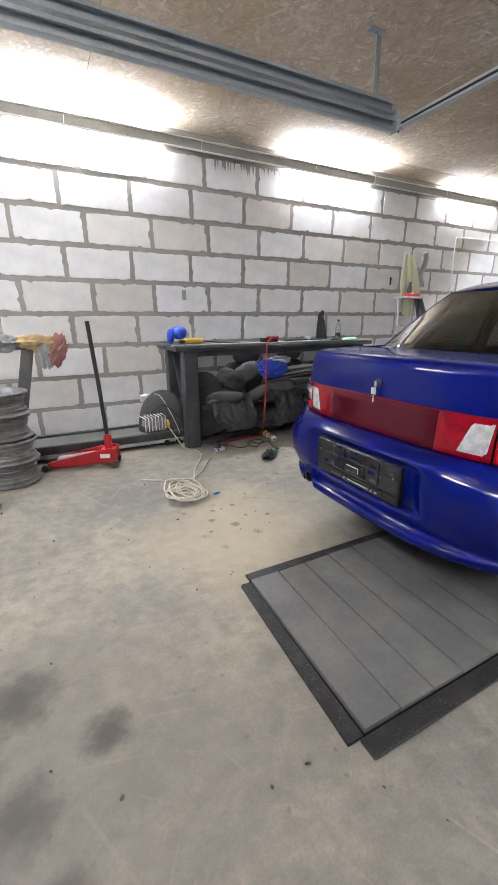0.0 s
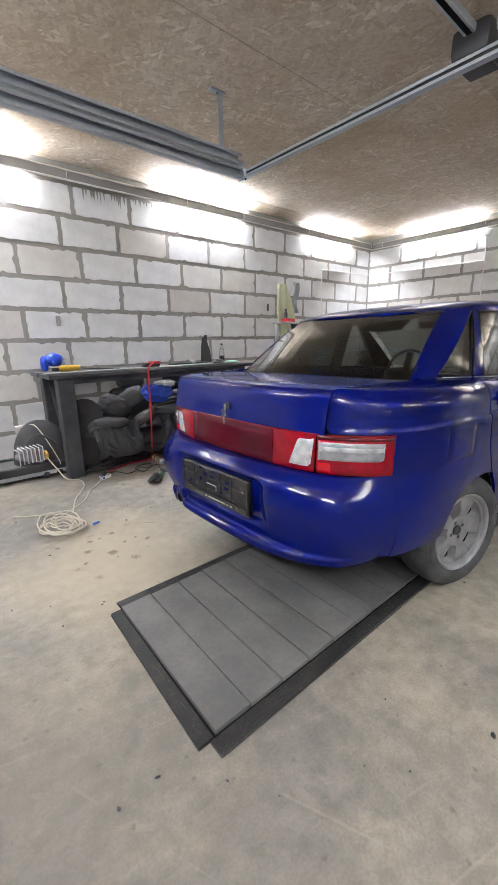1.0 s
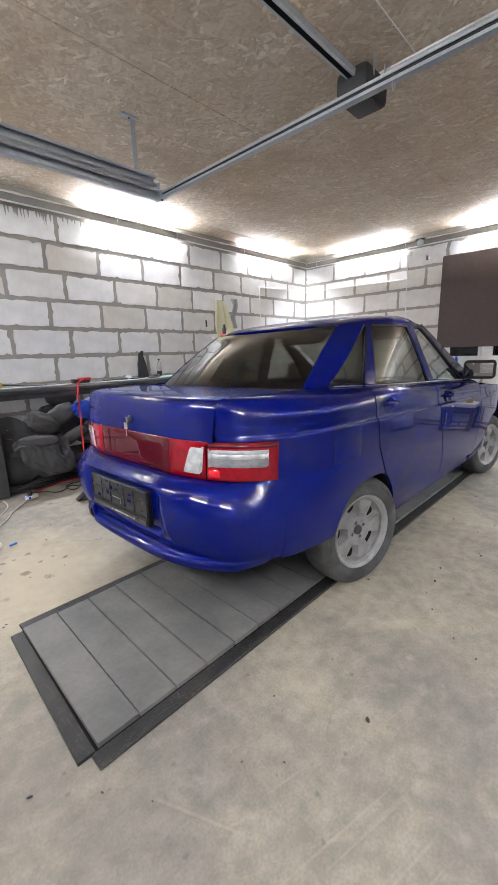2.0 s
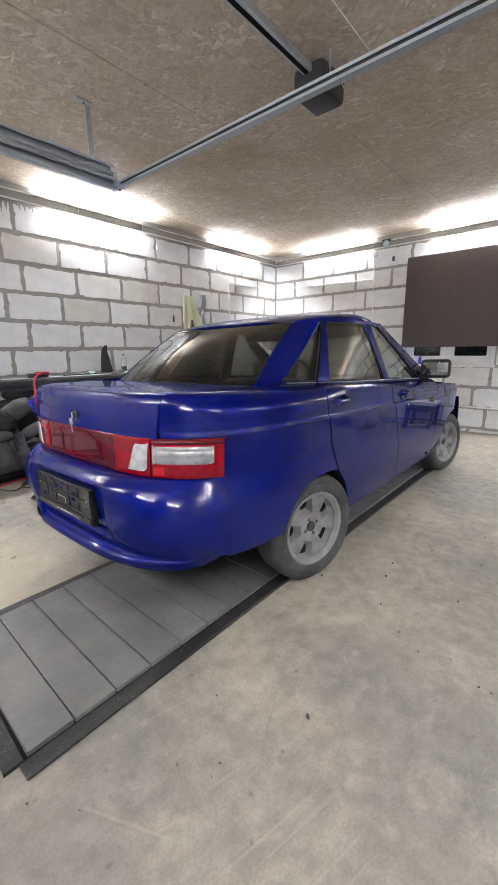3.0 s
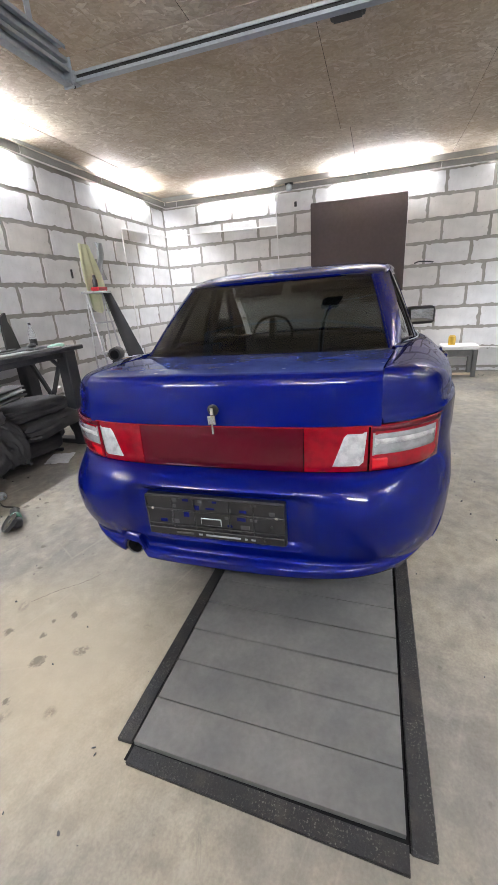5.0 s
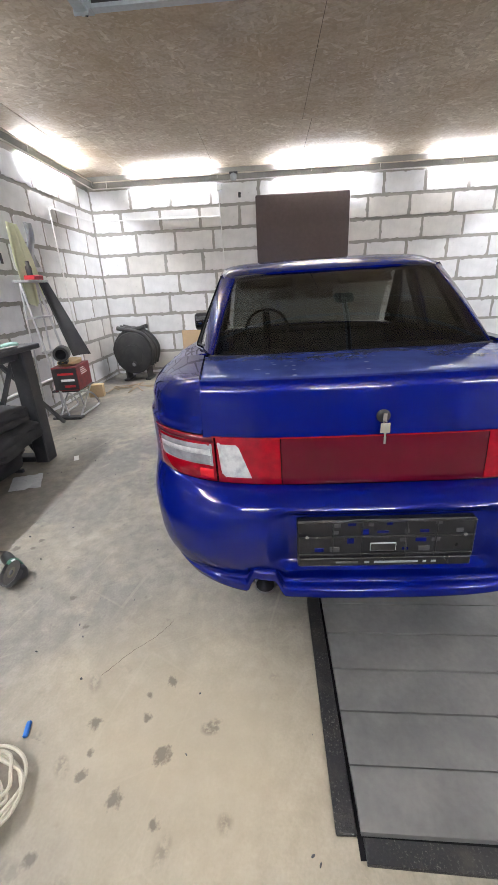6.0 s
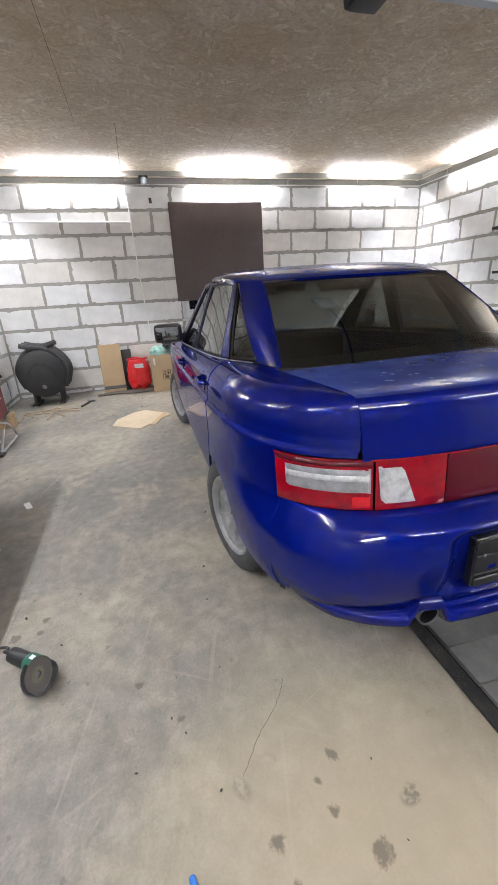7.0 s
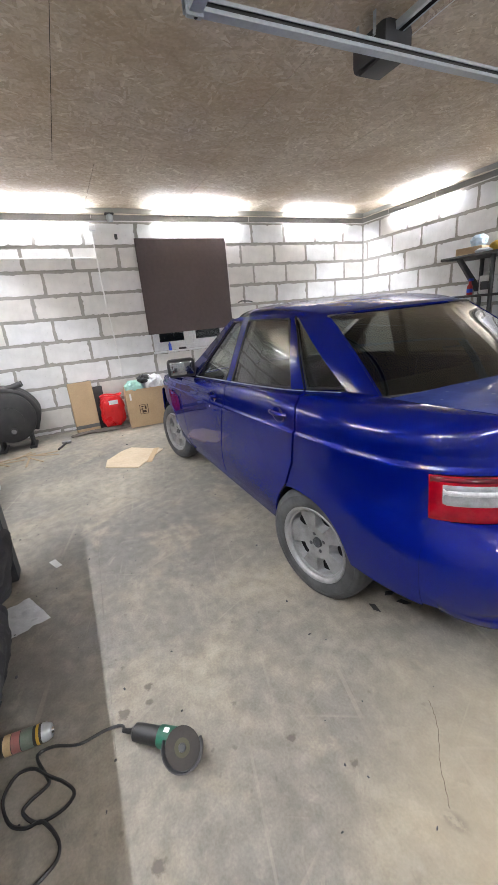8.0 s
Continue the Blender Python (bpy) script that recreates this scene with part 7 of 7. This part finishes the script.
    part("carton", box((-0.06, -0.16, 0.02), (0.06, 0.16, 0.72), 0.006, pose(0.02, 0, 0, 0, 8, 3)), M_CARD, c)
    part("tape", box((-0.0625, -0.16, 0.06), (-0.0605, 0.16, 0.11), 0, pose(0.02, 0, 0, 0, 8, 3)), M_PLANK, c)
    solid("board", box((-0.012, -0.20, 0.0), (0.012, 0.20, 0.62), 0.004, pose(0, 0, 0, 0, 7, 0)), M_BLACK, "dark board leaning behind the carton", "board", at=(4.66, 1.52, 0.002))
    bg = thing("red_bag", "full red plastic bag standing by the end wall", "bag", (4.58, 1.24, 0.0))
    part("sack", lump((0.22, 0.33, 0.46), 91, 3, 0.14, 5, pose(0, 0, 0.24)), M_REDBAG, bg)
    part("rim", tube([(0.0 + 0.1 * math.cos(a), 0.15 * math.sin(a), 0.48 + 0.01 * math.sin(3 * a)) for a in np.linspace(0, 6.28, 24)], 0.012, 6), M_REDBAG, bg)
    part("white_label", sheet(lambda u, v: (-0.118, lerp(-0.08, 0.05, u), lerp(0.36, 0.42, v)), 4, 2, 0.004), M_FILM, bg, "white patch")
    bb = thing("cardboard_box", "large open cardboard box filled with bags", "box", (4.50, 0.76, 0.0), -4)
    for lo, hi in (((-0.21, -0.28, 0), (-0.202, 0.28, 0.55)), ((0.202, -0.28, 0), (0.21, 0.28, 0.55)), ((-0.202, -0.28, 0), (0.202, -0.272, 0.55)), ((-0.202, 0.272, 0), (0.202, 0.28, 0.55)), ((-0.202, -0.272, 0.0), (0.202, 0.272, 0.01))):
        part("side_flap", box(lo, hi, 0.002), M_CARD, bb)
    mark = bmesh.new()
    for y0, z0, y1, z1 in ((0.0, 0.18, 0.12, 0.187), (0.0, 0.313, 0.12, 0.32), (0.0, 0.187, 0.008, 0.313), (0.112, 0.187, 0.12, 0.313), (0.03, 0.20, 0.09, 0.235), (0.024, 0.25, 0.05, 0.30), (0.07, 0.245, 0.10, 0.265), (0.062, 0.28, 0.098, 0.296)):
        add_box(mark, (-0.2125, y0, z0), (-0.2102, y1, z1), 0)
    part("print_mark", mark, M_CARDPRINT, bb, "faded brown print")
    part("tape_patch", box((-0.2125, 0.21, 0.40), (-0.2102, 0.235, 0.50), 0), M_PAPER, bb, "white tape patch")
    solid("mint_bag", lump((0.3, 0.26, 0.20), 95, 2.3, 0.25, 4), M_MINT, "mint green bag in the cardboard box", "bag", at=(4.46, 0.90, 0.56))
    solid("white_bag", lump((0.32, 0.30, 0.26), 97, 2.3, 0.3, 4), M_FILM, "crumpled white bag in the cardboard box", "bag", at=(4.48, 0.62, 0.58))
    solid("wire_bundle", lump((0.2, 0.2, 0.12), 99, 2.0, 0.4, 4), M_BLACK, "dark bundle of wire in the cardboard box", "wire", at=(4.46, 0.74, 0.66))
    solid("plywood_sheet", prism([(-0.30, -0.22), (0.28, -0.24), (0.33, 0.20), (0.20, 0.26), (-0.10, 0.27), (-0.31, 0.16)], 0.0, 0.01), M_PLY, "pale cut sheet of board lying flat on the floor", "sheet", at=(2.92, 1.27, 0.0), rz=-38)
    solid("paper_edge", box((-0.24, -0.03, 0.0), (0.24, 0.03, 0.003), 0), M_CARD, "brown strip on the pale sheet", "strip", at=(2.84, 1.06, 0.012), rz=-22)
    for i in range(4):
        solid("rubber_seal", tube([(0, 0.45, 0.012), (0.05, 0.2, 0.012), (-0.02, -0.1, 0.012), (0.03, -0.45, 0.012)], 0.012, 6, 20), M_SEALRUB, "long dark rubber seal lying on the floor", "seal", "rubber seals", at=(4.38 + 0.035 * i, 1.42, 0.002 + 0.004 * i), rz=4 * i)
    hm = thing("hammer", "hammer lying on the floor", "hammer", (3.98, 2.0, 0.0), 160)
    part("handle", tube([(-0.16, 0, 0.014), (0.12, 0, 0.014)], 0.014, 8), M_BLACK, hm)
    part("head", box((-0.20, -0.06, 0.0), (-0.155, 0.06, 0.035), 0.008), M_RIM, hm)


north_east()


def south_side():
    sh = thing("wall_shelf", "black steel shelf unit on the side wall", "shelf", (2.15, YS, 0))
    for z, d in ((1.90, 0.62), (1.42, 0.52)):
        part("shelf_board", box((-1.2, 0.0, z - 0.03), (0.42, d, z), 0.004), M_BLACK, sh)
    part("shelf_board", box((-1.2, 0.0, 0.92), (0.40, 0.5, 0.96), 0.004), M_BLACK, sh)
    for x in (-1.0, 0.25):
        part("bracket", box((x - 0.02, 0.0, 0.9), (x + 0.02, 0.04, 1.95), 0.004), M_DKSTEEL, sh)
        part("strut", prism([(0.02, 1.50), (0.10, 1.46), (0.50, 1.86), (0.44, 1.88)], -0.02, 0.02, Matrix(((0, 0, 1, x), (1, 0, 0, 0), (0, 1, 0, 0), (0, 0, 0, 1)))), M_DKSTEEL, sh)
    for x in (-0.6, -0.2):
        part("post", box((x, 0.4, 0.0), (x + 0.04, 0.44, 1.9), 0.004), M_DKSTEEL, sh)
    cb = thing("cardboard_box", "flat cardboard box on the upper shelf", "box", (2.25, YS + 0.38, 1.90), 5)
    part("carton", box((-0.17, -0.15, 0.0), (0.17, 0.15, 0.09), 0.004), M_CARD, cb)
    solid("plastic_bag", lump((0.19, 0.18, 0.15), 103, 2.3, 0.2, 4), mat("pale_blue_bag", (0.45, 0.60, 0.72), 0.4), "pale blue bag on the cardboard box", "bag", at=(2.22, YS + 0.36, 2.06))
    solid("work_tool", lump((0.22, 0.14, 0.12), 107, 2.6, 0.2, 4), M_YELLOW, "yellow and black tool on the upper shelf", "tool", at=(1.92, YS + 0.40, 1.96))
    solid("plate_stack", lathe([(0.09, 0), (0.10, 0.03), (0.06, 0.05), (0, 0.05)], 18, None), M_ZINC, "small metal bowl on the upper shelf", "bowl", at=(2.05, YS + 0.5, 1.90))
    for i, (x, mt, h) in enumerate(((2.30, M_REDPAINT, 0.17), (1.80, M_WHITE, 0.2), (1.66, M_BLUE, 0.18))):
        b = thing("spray_bottle", "red bottle with a spray head on the lower shelf" if i == 0 else "bottle on the lower shelf", "bottle", (x, YS + 0.36, 1.42), 0, "shelf bottles")
        part("bottle_body", lathe([(0.034, 0), (0.037, 0.01), (0.037, h * 0.6), (0.016, h * 0.82), (0.016, h)], 14), mt, b)
        part("spray_head", box((-0.015, -0.05, h), (0.015, 0.02, h + 0.035), 0.006), M_BLUE if i == 0 else M_BLACK, b)
        part("label", lathe([(0.0376, 0.03), (0.0376, h * 0.45)], 14, None, False), M_BLUE if i == 0 else M_PAPER, b)
    jc = thing("jerry_can", "white plastic canister on the lower shelf", "canister", (2.05, YS + 0.36, 1.42), 15)
    part("can_body", box((-0.09, -0.06, 0.0), (0.09, 0.06, 0.22), 0.025, None, 3), M_WHITE, jc)
    part("grip", tube([(-0.05, 0, 0.215), (-0.03, 0, 0.25), (0.03, 0, 0.25), (0.05, 0, 0.215)], 0.012, 8, 14), M_WHITE, jc)
    part("label", box((-0.07, 0.0605, 0.05), (0.07, 0.0625, 0.15), 0), M_DKSTEEL, jc)
    # stool and clutter by the end wall
    st = thing("stool", "white topped wooden stool by the end wall", "stool", (4.52, -1.72, 0))
    part("seat", box((-0.19, -0.24, 0.40), (0.19, 0.24, 0.455), 0.012, None, 2), M_WHITE, st)
    for x in (-0.16, 0.16):
        for y in (-0.20, 0.20):
            part("leg", box((x - 0.03, y - 0.03, 0.0), (x + 0.03, y + 0.03, 0.40), 0.004), M_PLANK, st)
    part("apron", box((-0.16, -0.20, 0.30), (0.16, 0.20, 0.40), 0.004), M_PLANK, st)
    part("stretcher", box((-0.16, -0.20, 0.03), (-0.12, 0.20, 0.06), 0.004), M_PLY, st)
    solid("plastic_sack", lump((0.5, 0.45, 0.36), 111, 2.4, 0.2, 4, pose(0, 0, 0.17)), M_FILM, "crumpled clear plastic sack on the floor", "sack", at=(4.2, -2.55, 0))
    solid("yellow_can", lathe([(0.05, 0), (0.05, 0.12), (0.03, 0.14), (0, 0.14)], 14, None), M_YELLOW, "yellow can on the stool", "can", at=(4.5, -1.62, 0.455))
    solid("red_scrap", lump((0.2, 0.08, 0.02), 113, 2.4, 0.2, 3, pose(0, 0, 0.01)), M_REDCORD, "flat red scrap on the floor", "scrap", at=(4.68, -1.17, 0), rz=90)
    solid("carton_heap", lump((0.5, 0.7, 0.3), 117, 4, 0.1, 4, pose(0, 0, 0.14)), M_GREYCLOTH, "grey sheeting heaped in the corner", "sheeting", at=(4.35, -3.2, 0))


south_side()


def crumbs():
    """Grit and small crumbs scattered on the concrete."""
    rr = random.Random(8)
    bm = bmesh.new()
    for _ in range(420):
        x, y = rr.uniform(-2.8, 4.6), rr.uniform(-3.4, 2.9)
        if -1.55 < x < 2.5 and -0.75 < y < 0.25:
            continue
        r = rr.uniform(0.002, 0.007) * (1.8 if rr.random() < 0.06 else 1)
        m = pose(x, y, r * 0.3, rr.uniform(0, 360), rr.uniform(0, 360), rr.uniform(0, 360)) @ Matrix.Diagonal((r * 1.6, r, r * 0.5, 1))
        bmesh.ops.create_icosphere(bm, subdivisions=1, radius=1, matrix=m)
    solid("floor_grit", bm, M_DKSTEEL, "scattered dark grit on the concrete floor", "grit", kind="stuff")


crumbs()

# ---- wall blocks ----
def block_mesh(length, height, seed):
    """A block face with ragged mortar edges, a few millimetres proud."""
    rng = random.Random(seed)
    hx, hz = length / 2 - JOINT / 2, height / 2 - JOINT / 2
    pts = []
    nx, nz = max(4, int(length / 0.036)), 8
    for i in range(nx):
        pts.append((-hx + 2 * hx * i / nx, -hz))
    for i in range(nz):
        pts.append((hx, -hz + 2 * hz * i / nz))
    for i in range(nx):
        pts.append((hx - 2 * hx * i / nx, hz))
    for i in range(nz):
        pts.append((-hx, hz - 2 * hz * i / nz))
    out = []
    o = rng.uniform(0, 90)
    for i, (x, z) in enumerate(pts):
        k = 0.002 + 0.017 * abs(noise.noise(Vector((x * 9, z * 9, o)))) + abs(rng.gauss(0, 0.0028)) + (0.014 if rng.random() < 0.05 else 0)
        out.append((x * (1 - k / hx), z * (1 - k / hz)))
    n = len(out)
    verts = [(x, 0.006, z) for x, z in out] + [(x * (1 - 0.0012 / hx), 0.0, z * (1 - 0.0012 / hz)) for x, z in out]
    faces = [tuple(range(n, 2 * n))] + [(i, (i + 1) % n, n + (i + 1) % n, n + i) for i in range(n)]
    me = bpy.data.meshes.new("block")
    me.from_pydata(verts, [], faces)
    me.materials.append(M_BLOCK)
    return me


BLOCK_CACHE = {}


def block(parent, at, rz, length, height, k):
    key = (round(length, 2), round(height, 2), k % 9)
    if key not in BLOCK_CACHE:
        BLOCK_CACHE[key] = block_mesh(key[0], key[1], str(key))
    ob = new("block", BLOCK_CACHE[key])
    ob.parent = parent
    ob.matrix_basis = pose(*at, 0, 0, rz)


# joints of each course, counted down from the top one
ROWS_Z = [(COURSE + 0.30, COURSE)] + [(COURSE - ROW * k, COURSE - ROW * (k + 1)) for k in range(8)] + [(COURSE - ROW * 8, 0.0)]
rng = random.Random(11)


def joints(lo, hi, phase):
    """Joints of one course; a pair of phases stands for the two ends of the end wall."""
    if isinstance(phase, tuple):
        js = [x for x in np.arange(phase[0] - 30 * LENGTH, hi, LENGTH) if 0.75 < x < hi - 0.10] + [x for x in np.arange(phase[1] - 30 * LENGTH, hi, LENGTH) if lo + 0.10 < x < 0.62]
    else:
        js = [x for x in np.arange(phase - 30 * LENGTH, hi, LENGTH) if lo + 0.10 < x < hi - 0.10]
    return [lo] + sorted(x + rng.uniform(-0.010, 0.010) for x in js) + [hi]


def build_wall(parent, lo, hi, place, rz, phases, hole=None):
    k = 0
    for r, (zt, zb) in enumerate(ROWS_Z):
        xs = joints(lo, hi, phases[r])
        for a, b in zip(xs, xs[1:]):
            spans = [(a, b)]
            if hole and zt > hole[2] + 0.02 and zb < hole[3] - 0.02:
                spans = [(max(a, hole[1]), b) if b > hole[1] else None, (a, min(b, hole[0])) if a < hole[0] else None]
            for s in spans:
                if s and s[1] - s[0] > 0.06:
                    k += 1
                    block(parent, place((s[0] + s[1]) / 2, (zt + zb) / 2), rz, s[1] - s[0], zt - zb, k * 7 + r)


N_PH = [0.14, -0.024, 0.16, -0.043, 0.155, -0.05, 0.20, -0.06, 0.15, -0.04]
E_PH = [(2.396, -1.377), (2.585, -1.177), (2.393, -1.385), (2.580, -1.176), (2.385, -1.385), (2.578, -1.176), (2.39, -1.38), (2.58, -1.18), (2.39, -1.38), (2.58, -1.18)]
S_PH = [0.1, -0.2, 0.12, -0.16, 0.08, -0.22, 0.1, -0.2, 0.1, -0.2]
build_wall(wall_north, XW, XE, lambda x, z: (x, YN - 0.002, z), 0, N_PH)
build_wall(wall_east, YS, YN, lambda y, z: (XE - 0.002, y, z), -90, E_PH, WIN)
build_wall(wall_west, YS, YN, lambda y, z: (XW + 0.002, y, z), 90, S_PH, (DOOR[0], DOOR[1], 0.0, DOOR[2]))
build_wall(wall_south, XW, XE, lambda x, z: (x, YS + 0.002, z), 180, S_PH)

# damp streaks under the cove on the side wall
rng = random.Random(21)
for i in range(34):
    x = rng.choice((rng.uniform(-0.36, 0.10), rng.uniform(0.14, 0.62)))
    L, w = rng.uniform(0.03, 0.13), rng.uniform(0.006, 0.014)
    b = prism([(-w, 0.0), (w, 0.0), (w * 0.6, -L * 0.6), (0.0, -L), (-w * 0.7, -L * 0.5)], -0.001, 0.0015, pose(0, 0, 0, 90))
    ob = part("drip", b, M_MORTAR, wall_north)
    ob.matrix_basis = pose(x, YN - 0.004, 2.79)
